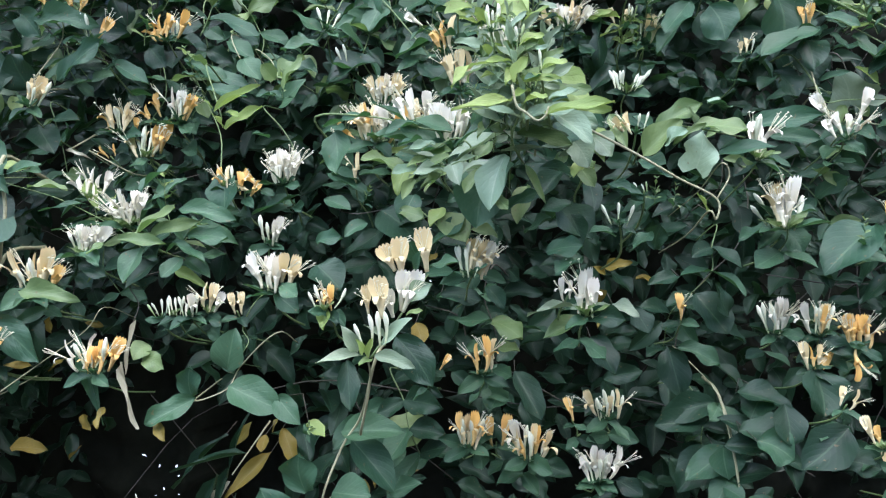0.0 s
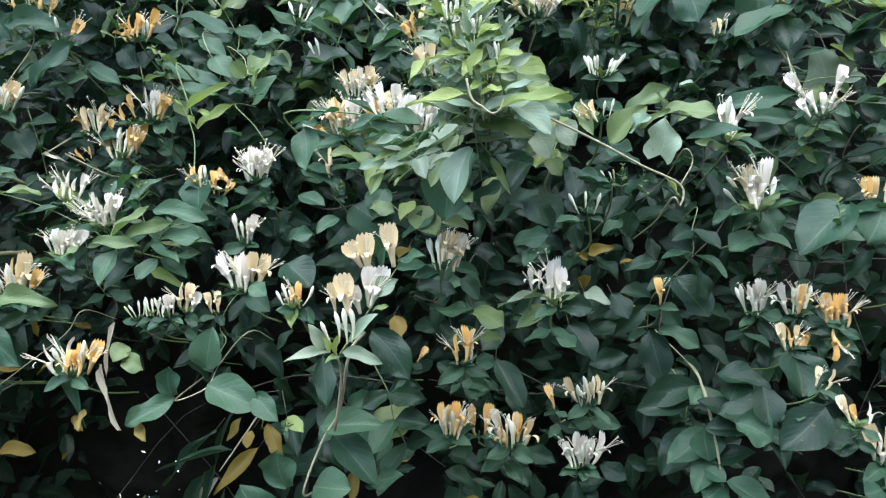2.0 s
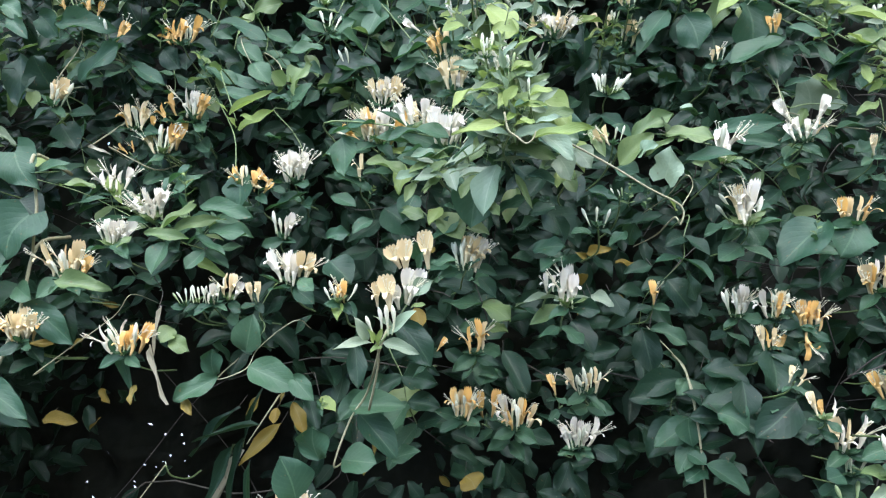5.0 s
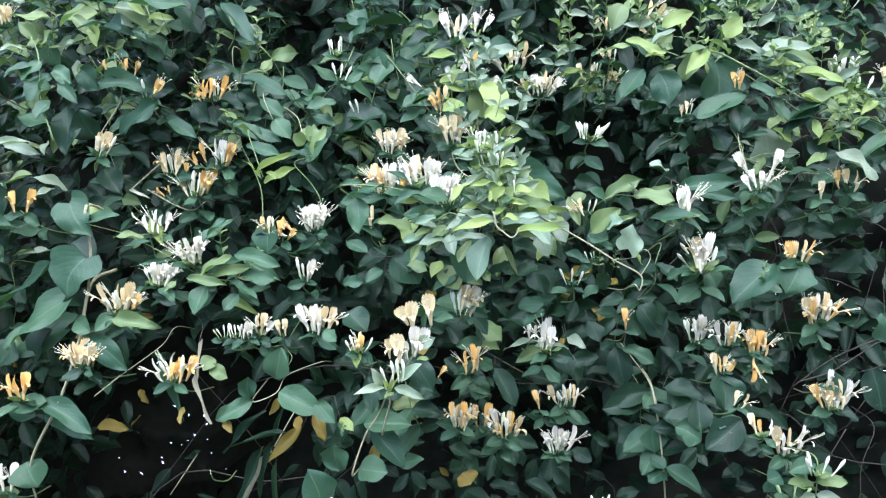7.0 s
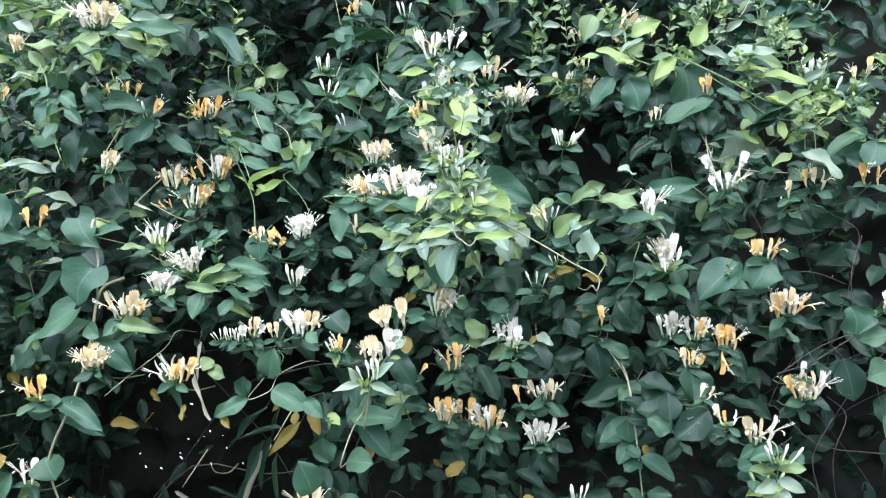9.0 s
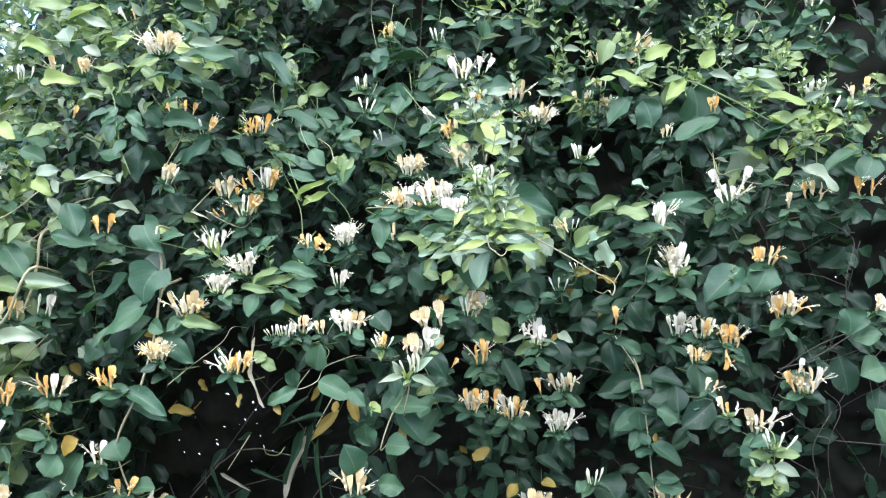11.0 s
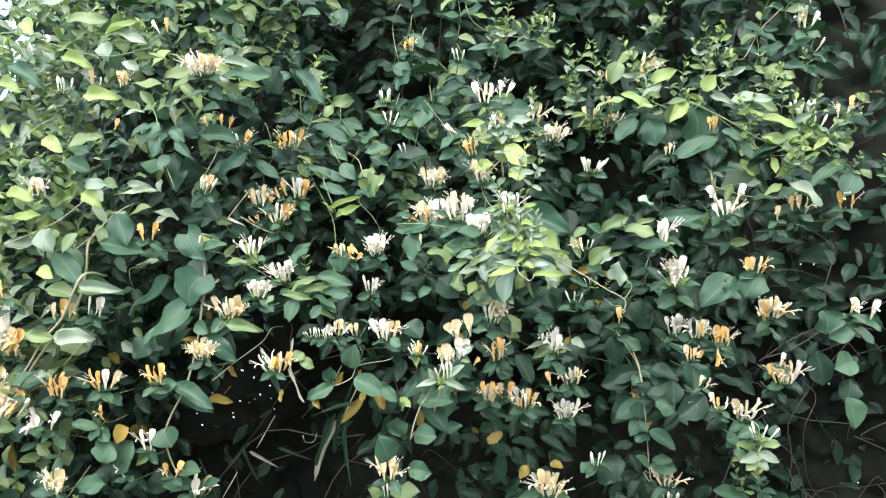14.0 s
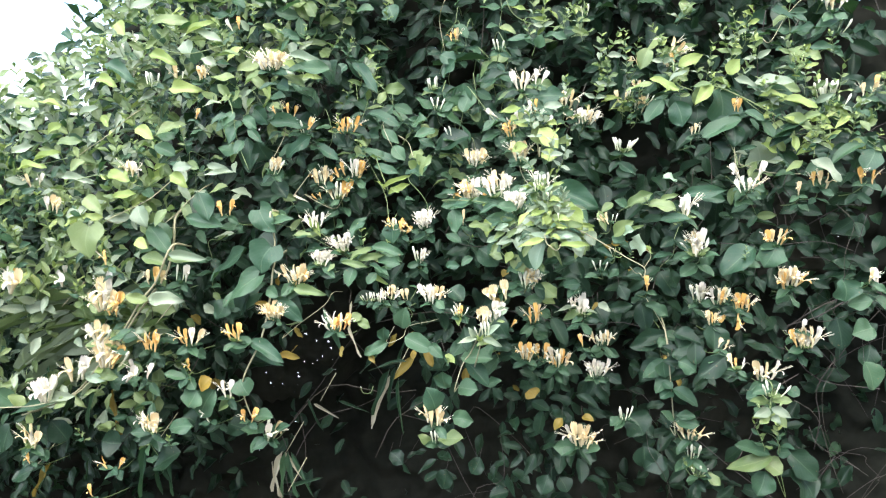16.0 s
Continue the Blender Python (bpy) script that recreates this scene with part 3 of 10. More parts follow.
def back_place(r):
    x, z = r.uniform(-2.4, 2.2), r.uniform(-0.0, 2.9)
    if z > top_edge(x + 0.25) + 0.02:
        return None
    deep = r.uniform(0.40, 0.72)
    if bare(x, z) and r.random() < 0.9 or past_end(x * 0.8, z) and r.random() < 0.65:
        return None
    if ((x + 0.60) / 0.20) ** 2 + ((z - 1.26) / 0.13) ** 2 < 1 and r.random() < 0.6:
        return None
    if z < hollow_edge(x) + 0.04:
        if r.random() < (0.95 if -0.9 < x < -0.05 else 0.62):
            return None
        deep += 0.40
    return x, front(0, 1.6) + deep, z


# inner leaves take the darkened kind, which paints in the shade
foliage("deep_foliage", 4600, deep_place(0.24, 0.46), (0.034, 0.062), "d", "dense dark green leaves inside the hedge, shade in their colour", 21)
foliage("back_foliage", 7500, back_place, (0.04, 0.075), "d", "thicket leaves behind the hedge, darkened in colour for shade", 22)


def under_place(r):
    """Leaves that hang under the hem; their dark colour carries the shade."""
    x, z = r.uniform(-0.16, 0.46), r.uniform(1.12, 1.5)
    if z > low_edge(x) + 0.03 or clump(x, z, 8.8, 9.0) < 0.05:
        return None
    return x, front(x, z) + r.uniform(0.16, 0.34), z


foliage("under_foliage", 150, under_place, (0.036, 0.058), "d", "leaves hanging under the hedge's hem, shade in their dark colour", 29)


def yellowed_place(r):
    """Old leaves that have yellowed in the shade."""
    x, z = r.uniform(-0.75, 0.60), r.uniform(1.28, 1.68)
    if clump(x, z, 6.1, 7.0) < 0.12 or z < low_edge(x) - 0.06:
        return None
    return x, front(x, z) + r.uniform(0.20, 0.30), z


foliage("yellowed_foliage", 26, yellowed_place, (0.022, 0.042), "o", "yellowed old leaves in the shade of the hedge", 33)


def outer_place(r):
    """The rest of the hedge, beyond the stretch that the camera passes."""
    x, z = r.uniform(-3.3, 3.0), r.uniform(0.02, 2.72)
    if -1.5 < x < 1.15 and z > 0.75 or z > top_edge(x):
        return None
    return x, front(x, z) + r.uniform(0.05, 0.66), z


foliage("outer_foliage", 7500, outer_place, (0.045, 0.075), "m", "green leaves of the hedge running on", 25)


def rear_place(r):
    """The hedge's far side."""
    x, z = r.uniform(-3.3, 3.0), r.uniform(0.02, 2.75)
    if z > top_edge(x + 0.32) - 0.08 or -1.25 < x < -0.2 and 0.7 < z < 1.55:
        return None
    return x, front(0, 1.65) + r.uniform(1.02, 1.3), z


foliage("rear_foliage", 5500, rear_place, (0.06, 0.095), "m", "green leaves on the far side of the hedge", 27)


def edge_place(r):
    """Growth near the left shoulder of the hedge; its paler leaf colours carry the open light."""
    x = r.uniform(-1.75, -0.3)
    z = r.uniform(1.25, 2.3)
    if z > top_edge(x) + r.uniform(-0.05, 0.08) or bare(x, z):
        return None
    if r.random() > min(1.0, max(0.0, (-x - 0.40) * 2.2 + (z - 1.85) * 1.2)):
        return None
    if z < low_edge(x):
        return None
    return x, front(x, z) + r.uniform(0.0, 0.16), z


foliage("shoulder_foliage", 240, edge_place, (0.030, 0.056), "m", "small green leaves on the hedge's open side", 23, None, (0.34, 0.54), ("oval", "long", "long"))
# lighter leaf kinds brighten the open shoulder by colour
foliage("shoulder_growth", 1250, edge_place, (0.028, 0.052), "l", "small light green young leaves, brightened for the hedge's open side", 24, None, (0.34, 0.54), ("oval", "long", "long"))

foliage("shoulder_tips", 760, edge_place, (0.026, 0.046), "q", "small young leaves on the open side, sunlight in their pale colour", 26, None, (0.34, 0.5), ("long", "long"))


def shade_sheet():
    """The shade inside the thicket, put in as a near-black bumpy sheet with a few small gaps to the sky behind."""
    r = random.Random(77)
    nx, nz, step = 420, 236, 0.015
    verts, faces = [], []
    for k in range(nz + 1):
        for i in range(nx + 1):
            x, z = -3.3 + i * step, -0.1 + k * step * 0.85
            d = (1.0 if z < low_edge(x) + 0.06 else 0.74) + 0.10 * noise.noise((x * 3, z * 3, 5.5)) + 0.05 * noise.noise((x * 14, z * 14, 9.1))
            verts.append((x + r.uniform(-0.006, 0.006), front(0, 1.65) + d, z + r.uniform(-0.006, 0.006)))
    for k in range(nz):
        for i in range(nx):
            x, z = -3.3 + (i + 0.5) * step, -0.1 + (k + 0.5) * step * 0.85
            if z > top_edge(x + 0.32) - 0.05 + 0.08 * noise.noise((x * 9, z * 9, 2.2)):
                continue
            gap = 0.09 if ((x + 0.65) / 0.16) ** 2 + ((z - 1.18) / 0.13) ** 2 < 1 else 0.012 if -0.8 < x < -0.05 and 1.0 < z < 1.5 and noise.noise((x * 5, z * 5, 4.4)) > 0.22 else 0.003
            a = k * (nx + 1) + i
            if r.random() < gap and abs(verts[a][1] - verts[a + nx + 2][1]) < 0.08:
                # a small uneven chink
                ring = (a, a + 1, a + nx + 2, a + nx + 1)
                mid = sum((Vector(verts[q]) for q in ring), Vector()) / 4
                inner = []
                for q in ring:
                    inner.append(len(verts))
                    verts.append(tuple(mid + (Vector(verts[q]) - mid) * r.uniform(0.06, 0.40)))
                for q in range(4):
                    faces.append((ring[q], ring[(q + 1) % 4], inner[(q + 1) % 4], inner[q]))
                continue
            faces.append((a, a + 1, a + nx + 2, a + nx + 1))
    me = mesh_of("shade_sheet", verts, faces, SHADE_CORE)
    return tagged(new("shade_sheet", me), "near-black sheet standing in for shade inside the thicket", "thicket", kind="stuff")


shade_sheet()


def twig_mass(name, count, box, seed, kind, label, length=(0.12, 0.4), radius=(0.0004, 0.0011)):
    r = random.Random(seed)
    pieces = []
    for _ in range(count):
        p = Vector([r.uniform(*b) for b in box])
        d = Vector((r.uniform(-1, 1), r.uniform(-0.4, 0.4), r.uniform(-1.0, 0.5))).normalized() * r.uniform(*length)
        q = [p, p + d * 0.4 + Vector((r.uniform(-0.05, 0.05), 0, r.uniform(-0.05, 0.05))), p + d * 0.75 + Vector((0, 0, -0.02)), p + d + Vector((0, 0, -0.05))]
        a = r.uniform(*radius)
        pieces.append(tube(smooth_line(q, 3), a, 4))
    return tagged(new(name, mesh_of(name, *join(pieces), STEM[kind])), label, "twigs", kind="stuff")


twig_mass("dry_twigs", 18, ((-0.6, 1.1), (1.0, 1.3), (1.0, 1.6)), 31, "r", "thin dry brown twigs in the hollow under the hedge")
twig_mass("brown_twigs", 70, ((0.42, 1.25), (1.0, 1.35), (1.0, 2.2)), 34, "r", "thin brown twigs at the hedge's dry end", (0.12, 0.36), (0.0005, 0.0013))
twig_mass("inner_vines", 22, ((-1.0, 1.0), (0.95, 1.2), (1.2, 2.1)), 32, "b", "thin brown woody vines inside the hedge", (0.15, 0.4), (0.0006, 0.0014))


# ---------------------------------------------------------------- leafy shoots that fill the hedge's face
def shoot_template(seed, kinds):
    r = random.Random(seed)
    root = shoot(0, 0, 0)
    n = r.randint(3, 5)
    pts = [Vector((0, 0.10, -0.012)), Vector((0, 0.05, 0.0))]
    for k in range(n):
        pts.append(pts[-1] + Vector((r.uniform(-0.016, 0.016), -0.012 + 0.008 * k, -r.uniform(0.026, 0.038))))
    stem(root, pts, 0.0009, r.choice("ggb"), 0.7)
    for k, p in enumerate(pts[2:]):
        for side in (-1, 1):
            if r.random() < 0.1:
                continue
            size = r.uniform(0.034, 0.058) * (1 - 0.08 * k)
            d = Vector((side * r.uniform(0.5, 1.0), -r.uniform(0.15, 0.65), r.uniform(-0.75, 0.1))).normalized()
            leaf(root, p, p + d * size, size * r.uniform(0.44, 0.6), r.choice(kinds), lean=0.5)
    return root


TEMPLATES = [shoot_template(100 + i, "dddm" if i < 5 else "mmdl") for i in range(9)] + [shoot_template(140 + i, "llm") for i in range(3)]


def vine_template(seed):
    """A longer vine that trails behind the hedge's face with spaced pairs of mature leaves."""
    r = random.Random(seed)
    root = tagged(new("honeysuckle_vine"), "trailing honeysuckle vine with paired leaves, shade in their dark green", "vine", "trailing vines")
    pts = [Vector((0, 0.09, -0.012)), Vector((0, 0.04, 0.0))]
    for k in range(4):
        pts.append(pts[-1] + Vector((r.uniform(-0.03, 0.03), r.uniform(-0.012, 0.012), -r.uniform(0.03, 0.045))))
    stem(root, pts, 0.0009, "b", 0.7)
    for p in pts[2:]:
        for side in (-1, 1):
            size = r.uniform(0.036, 0.062)
            d = Vector((side * r.uniform(0.4, 1.0), -r.uniform(0.1, 0.6), r.uniform(-0.8, 0.15))).normalized()
            leaf(root, p, p + d * size, size * r.uniform(0.4, 0.56), "d", lean=0.5)
    return root


def young_template(seed, low="lm", high="lly", big=1.0):
    """A young upright shoot: small light leaves in pairs that shrink towards the tip."""
    r = random.Random(seed)
    root = tagged(new("young_shoot"), "upright young shoot with small light green leaves", "shoot", "young shoots")
    way = Vector((r.uniform(-0.5, 0.3), -r.uniform(0.2, 0.6), 1.0)).normalized()
    pts = [Vector((0, 0.02, -0.02))]
    for k in range(5):
        pts.append(pts[-1] + way * big * r.uniform(0.014, 0.021) + Vector((r.uniform(-0.004, 0.004), 0, 0)))
    stem(root, pts, 0.0009, "g", 0.5)
    for k, p in enumerate(pts[1:]):
        turn = k * 1.45 + r.uniform(-0.3, 0.3)
        for side in (0, math.pi):
            size = big * (0.034 - 0.005 * k) * r.uniform(0.8, 1.2)
            d = Vector((math.cos(turn + side), 0.6 * math.sin(turn + side) - 0.25, 0.25 + 0.16 * k)).normalized()
            leaf(root, p, p + d * size, size * r.uniform(0.36, 0.5), r.choice(high if k > 2 else low), lean=0.5)
    return root


def leaf_spire(foot, tip, label="upright pale shoot tip crowded with narrow grey-green leaves"):
    """An upright shoot tip: crowded pairs of narrow pale leaves that shrink up a thin stem."""
    foot, tip = Vector(foot), Vector(tip)
    r = random.Random(round(foot.x * 7001 + tip.z * 9001))
    root = tagged(new("shoot_spire"), label, "shoot", "shoot spires")
    root.location = foot
    way = tip - foot
    stem(root, [foot, foot + way * 0.35 + Vector((0.003, 0, 0)), foot + way * 0.7, tip], 0.0012, "g", 0.5)
    for k in range(8):
        p = foot + way * (0.05 + 0.125 * k)
        turn = k * 1.5 + r.uniform(-0.3, 0.3)
        for side in (0, math.pi):
            size = (0.036 - 0.0034 * k) * r.uniform(0.85, 1.15)
            d = Vector((math.cos(turn + side), 0.5 * math.sin(turn + side) - 0.35, 0.25 + 0.13 * k)).normalized()
            leaf(root, p, p + d * size, size * r.uniform(0.30, 0.42), r.choice("qqpl"), "long", 0.4)
    return root


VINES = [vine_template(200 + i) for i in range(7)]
YOUNG = [young_template(230 + i) for i in range(8)]
LUSH = [young_template(270 + i, "llq", "qly", 1.35) for i in range(6)]
# bright leaf kinds hold the open side's light in their colour
SUNLIT = [young_template(290 + i, "lly", "yql", 1.2) for i in range(4)]
PALE = [young_template(250 + i, "q", "qqy") for i in range(4)]


def young_tip(x, y, z, size, lean=0, stock=YOUNG):
    """One young shoot at a place of its own."""
    k = round(x * 9973 + z * 7919)
    copy_thing(stock[k % len(stock)], pose(x, y, z, k % 17 - 8, lean, (k * 37) % 120 - 60) @ Matrix.Scale(size, 4))


def scatter(stock, count, seed, box, lo, hi, edge=0.0, sway=35, lean=14, sink=0.0):
    """Copies of the stock over a stretch of the hedge's face, lo to hi behind it."""
    r = random.Random(seed)
    done = 0
    while done < count:
        x, z = r.uniform(*box[0]), r.uniform(*box[1])
        if past_end(x, z):
            continue
        if z > top_edge(x) - 0.02 or z < low_edge(x) + edge + r.uniform(-0.02, 0.05):
            continue
        if clump(x, z, 7.7) < -0.18 or bare(x, z - 0.02) or bare(x, z - 0.07) or bare(x, z - 0.12):
            continue
        done += 1
        m = pose(x, front(x, z) + r.uniform(lo, hi), z - sink, r.uniform(-lean, lean), r.uniform(-sway, sway), r.uniform(-35, 35))
        copy_thing(r.choice(stock), m)


scatter(TEMPLATES[:9], 58, 51, ((-1.0, 0.9), (1.30, 2.35)), 0.08, 0.15, 0.06)
scatter(TEMPLATES[5:], 24, 52, ((-1.25, -0.6), (1.3, 2.2)), 0.0, 0.08)
scatter(TEMPLATES[7:], 20, 53, ((-0.6, 0.9), (1.95, 2.35)), 0.0, 0.07)
scatter(VINES, 40, 54, ((-1.1, 0.95), (1.30, 2.40)), 0.13, 0.24, 0.08)
scatter(YOUNG, 28, 55, ((-1.35, -0.56), (1.5, 2.3)), -0.02, 0.06, 0.0, 30)
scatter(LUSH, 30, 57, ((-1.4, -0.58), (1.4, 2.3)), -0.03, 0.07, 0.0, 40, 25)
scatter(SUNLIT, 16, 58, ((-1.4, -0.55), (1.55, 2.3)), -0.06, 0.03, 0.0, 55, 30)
scatter(YOUNG, 14, 56, ((-0.5, 0.75), (1.9, 2.3)), -0.01, 0.06, 0.0, 30)
for stock, high in ((TEMPLATES, 2.42), (VINES, 2.50), (YOUNG, 2.34), (LUSH, 2.30), (PALE, 2.38), (SUNLIT, 2.26)):
    for k, t in enumerate(stock):
        t.location = (-0.66 + 0.11 * k, front(0, 2.4) + 0.09, high + 0.02 * (k % 3))

# ---------------------------------------------------------------- flowering sprigs, each with its own leaves
s = sprig(-0.428, 0.750, 1.827, 0.033, "bbccb", 35, 10, 1)
leaf(s, (-0.437, 0.781, 1.812), (-0.409, 0.767, 1.784), 0.033, "d")
leaf(s, (-0.443, 0.773, 1.853), (-0.461, 0.759, 1.889), 0.044, "d")
leaf(s, (-0.401, 0.757, 1.857), (-0.346, 0.743, 1.899), 0.026, "m")
s = sprig(-0.363, 0.756, 1.902, 0.033, "bby", 18, 5, 2)
leaf(s, (-0.356, 0.787, 1.883), (-0.305, 0.773, 1.852), 0.019, "d")
s = sprig(-0.281, 0.763, 1.904, 0.032, "yybby", 60, 0, 0)
leaf(s, (-0.255, 0.764, 1.876), (-0.226, 0.750, 1.858), 0.013, "m")
leaf(s, (-0.315, 0.788, 1.906), (-0.288, 0.774, 1.878), 0.028, "d")
leaf(s, (-0.284, 0.788, 1.902), (-0.279, 0.774, 1.877), 0.025, "d")
leaf(s, (-0.244, 0.763, 1.879), (-0.263, 0.749, 1.891), 0.019, "l")
s = sprig(-0.391, 0.760, 1.937, 0.024, "yy", 40, 0, 2)
leaf(s, (-0.394, 0.786, 1.933), (-0.446, 0.772, 1.933), 0.024, "d")
s = sprig(-0.418, 0.754, 1.938, 0.017, "y", 0, -20, 2)
leaf(s, (-0.427, 0.791, 1.916), (-0.341, 0.777, 1.930), 0.033, "d")
sprig(-0.343, 0.784, 1.806, 0.034, "ycbbc", 40, -10, 2)
s = sprig(-0.299, 0.783, 1.819, 0.026, "yy", 30, -30, 2)
leaf(s, (-0.315, 0.785, 1.855), (-0.353, 0.771, 1.892), 0.026, "d")
sprig(-0.271, 0.782, 1.818, 0.034, "wbwyy", 35, 5, 2)
sprig(-0.307, 0.785, 1.779, 0.035, "cbbbbyy", 52, 0, 2)
sprig(-0.324, 0.786, 1.804, 0.018, "y", 0, 10, 2)
sprig(-0.347, 0.783, 1.775, 0.016, "yy", 40, -20, 2)
s = sprig(-0.341, 0.741, 1.725, 0.029, "wwww", 45, -10, 1)
leaf(s, (-0.341, 0.728, 1.715), (-0.384, 0.714, 1.709), 0.011, "m")
leaf(s, (-0.356, 0.749, 1.744), (-0.329, 0.735, 1.709), 0.015, "y")
s = sprig(-0.271, 0.691, 1.689, 0.036, "wwwwwww", 48, -10, 2)
leaf(s, (-0.232, 0.710, 1.687), (-0.261, 0.696, 1.665), 0.017, "m")
s = sprig(-0.317, 0.698, 1.661, 0.029, "bbwwwww", 42, 0, 1)
leaf(s, (-0.304, 0.711, 1.692), (-0.354, 0.697, 1.683), 0.008, "m")
leaf(s, (-0.330, 0.707, 1.649), (-0.292, 0.693, 1.638), 0.017, "d")
s = sprig(-0.180, 0.709, 1.729, 0.025, "ycb", 25, -10, 2)
leaf(s, (-0.209, 0.738, 1.721), (-0.178, 0.724, 1.691), 0.035, "d")
s = sprig(-0.164, 0.710, 1.721, 0.021, "yy", 30, 20, 2)
leaf(s, (-0.179, 0.707, 1.679), (-0.189, 0.693, 1.672), 0.015, "m")
s = sprig(-0.123, 0.701, 1.733, 0.036, "wwwwwww", 42, 0, 2)
leaf(s, (-0.111, 0.720, 1.724), (-0.154, 0.706, 1.702), 0.018, "m")
sprig(-0.152, 0.712, 1.728, 0.024, "cy", 30, -60, 2)
sprig(-0.131, 0.699, 1.672, 0.027, "bbbww", 38, 10, 2)
s = sprig(-0.088, 0.588, 1.624, 0.029, "wwbwwcc", 42, 0, 1)
leaf(s, (-0.059, 0.603, 1.645), (-0.036, 0.589, 1.630), 0.031, "d")
leaf(s, (-0.079, 0.578, 1.627), (-0.063, 0.564, 1.618), 0.014, "m")
sprig(-0.224, 0.676, 1.600, 0.018, "gbbb", 40, -15, 1)
sprig(-0.209, 0.672, 1.603, 0.021, "bbbb", 30, -6, 1)
sprig(-0.180, 0.676, 1.606, 0.024, "bccw", 34, 8, 1)
s = sprig(-0.194, 0.670, 1.603, 0.024, "bwwb", 30, 0, 1)
leaf(s, (-0.209, 0.695, 1.594), (-0.227, 0.681, 1.586), 0.011, "m")
leaf(s, (-0.193, 0.693, 1.596), (-0.202, 0.679, 1.584), 0.011, "m")
leaf(s, (-0.183, 0.690, 1.591), (-0.168, 0.676, 1.580), 0.015, "m")
s = sprig(-0.154, 0.682, 1.604, 0.019, "cc", 20, 0, 2)
leaf(s, (-0.130, 0.687, 1.623), (-0.147, 0.673, 1.632), 0.012, "m")
s = sprig(-0.365, 0.700, 1.621, 0.032, "bbbcy", 50, 0, 1)
leaf(s, (-0.336, 0.710, 1.628), (-0.387, 0.696, 1.623), 0.017, "d")
s = sprig(-0.277, 0.658, 1.550, 0.031, "wwbbbyy", 62, 0, 1)
leaf(s, (-0.257, 0.671, 1.558), (-0.233, 0.657, 1.500), 0.003, "x")
leaf(s, (-0.246, 0.685, 1.562), (-0.218, 0.671, 1.553), 0.018, "l")
leaf(s, (-0.269, 0.668, 1.517), (-0.269, 0.654, 1.501), 0.009, "o")
sprig(-0.413, 0.700, 1.554, 0.034, "ycycy", 60, 0, 1)
s = shoot(-0.013, 0.600, 1.552, "cream and white honeysuckle flower head over pale leaves")
s.name = "flower_cluster"
stem(s, [(-0.018, 0.600, 1.512), (-0.006, 0.570, 1.556), (-0.004, 0.545, 1.577)], 0.0012, "p")
stem(s, [(-0.002, 0.550, 1.575), (0.016, 0.555, 1.603), (0.036, 0.570, 1.637)], 0.0010, "g")
bloom(s, (0.013, 0.555, 1.638), (0.003, 0.549, 1.656), 0.013, "c")
bloom(s, (0.018, 0.555, 1.631), (0.016, 0.549, 1.663), 0.014, "c")
bloom(s, (0.036, 0.560, 1.638), (0.032, 0.554, 1.670), 0.014, "c")
bloom(s, (0.019, 0.550, 1.609), (0.021, 0.544, 1.638), 0.012, "w")
bloom(s, (0.021, 0.545, 1.608), (0.033, 0.539, 1.637), 0.012, "w")
bloom(s, (-0.003, 0.540, 1.606), (-0.005, 0.534, 1.626), 0.008, "c")
bloom(s, (0.008, 0.535, 1.603), (0.004, 0.529, 1.632), 0.015, "c")
bloom(s, (0.014, 0.545, 1.604), (0.009, 0.539, 1.624), 0.012, "w")
bud_at(s, (0.001, 0.535, 1.584), (-0.001, 0.530, 1.606), "b")
bud_at(s, (0.007, 0.535, 1.583), (0.005, 0.530, 1.608), "b")
bud_at(s, (0.010, 0.535, 1.584), (0.010, 0.530, 1.608), "b")
bud_at(s, (-0.004, 0.535, 1.581), (-0.011, 0.530, 1.599), "b")
leaf(s, (0.018, 0.550, 1.613), (0.039, 0.538, 1.629), 0.014, "p")
leaf(s, (0.007, 0.540, 1.584), (0.030, 0.528, 1.604), 0.012, "p")
leaf(s, (-0.007, 0.540, 1.577), (-0.037, 0.528, 1.571), 0.011, "q")
leaf(s, (0.002, 0.540, 1.577), (0.033, 0.528, 1.570), 0.010, "q")
leaf(s, (-0.010, 0.540, 1.579), (-0.019, 0.528, 1.596), 0.011, "q")
leaf(s, (-0.004, 0.530, 1.578), (-0.007, 0.518, 1.589), 0.007, "y")
leaf(s, (-0.000, 0.530, 1.576), (0.005, 0.518, 1.590), 0.006, "y")
leaf(s, (0.002, 0.530, 1.575), (-0.004, 0.518, 1.573), 0.007, "l")
leaf(s, (0.013, 0.555, 1.607), (0.014, 0.543, 1.621), 0.008, "m")
leaf(s, (0.029, 0.550, 1.636), (0.031, 0.538, 1.651), 0.008, "m")
leaf(s, (0.030, 0.570, 1.646), (0.022, 0.558, 1.661), 0.014, "m")
leaf(s, (0.037, 0.570, 1.642), (0.059, 0.558, 1.647), 0.012, "m")
leaf(s, (0.024, 0.540, 1.606), (0.036, 0.528, 1.611), 0.005, "l")
leaf(s, (0.009, 0.560, 1.588), (-0.007, 0.548, 1.599), 0.007, "q")
s = sprig(-0.038, 0.555, 1.609, 0.019, "bbcyb", 48, 0, 1)
leaf(s, (-0.040, 0.561, 1.608), (-0.038, 0.547, 1.595), 0.011, "y")
leaf(s, (-0.034, 0.567, 1.608), (-0.024, 0.553, 1.599), 0.010, "m")
s = sprig(0.066, 0.648, 1.642, 0.032, "bbbbcccw", 55, 5, 0)
leaf(s, (0.049, 0.646, 1.645), (0.026, 0.632, 1.641), 0.014, "m")
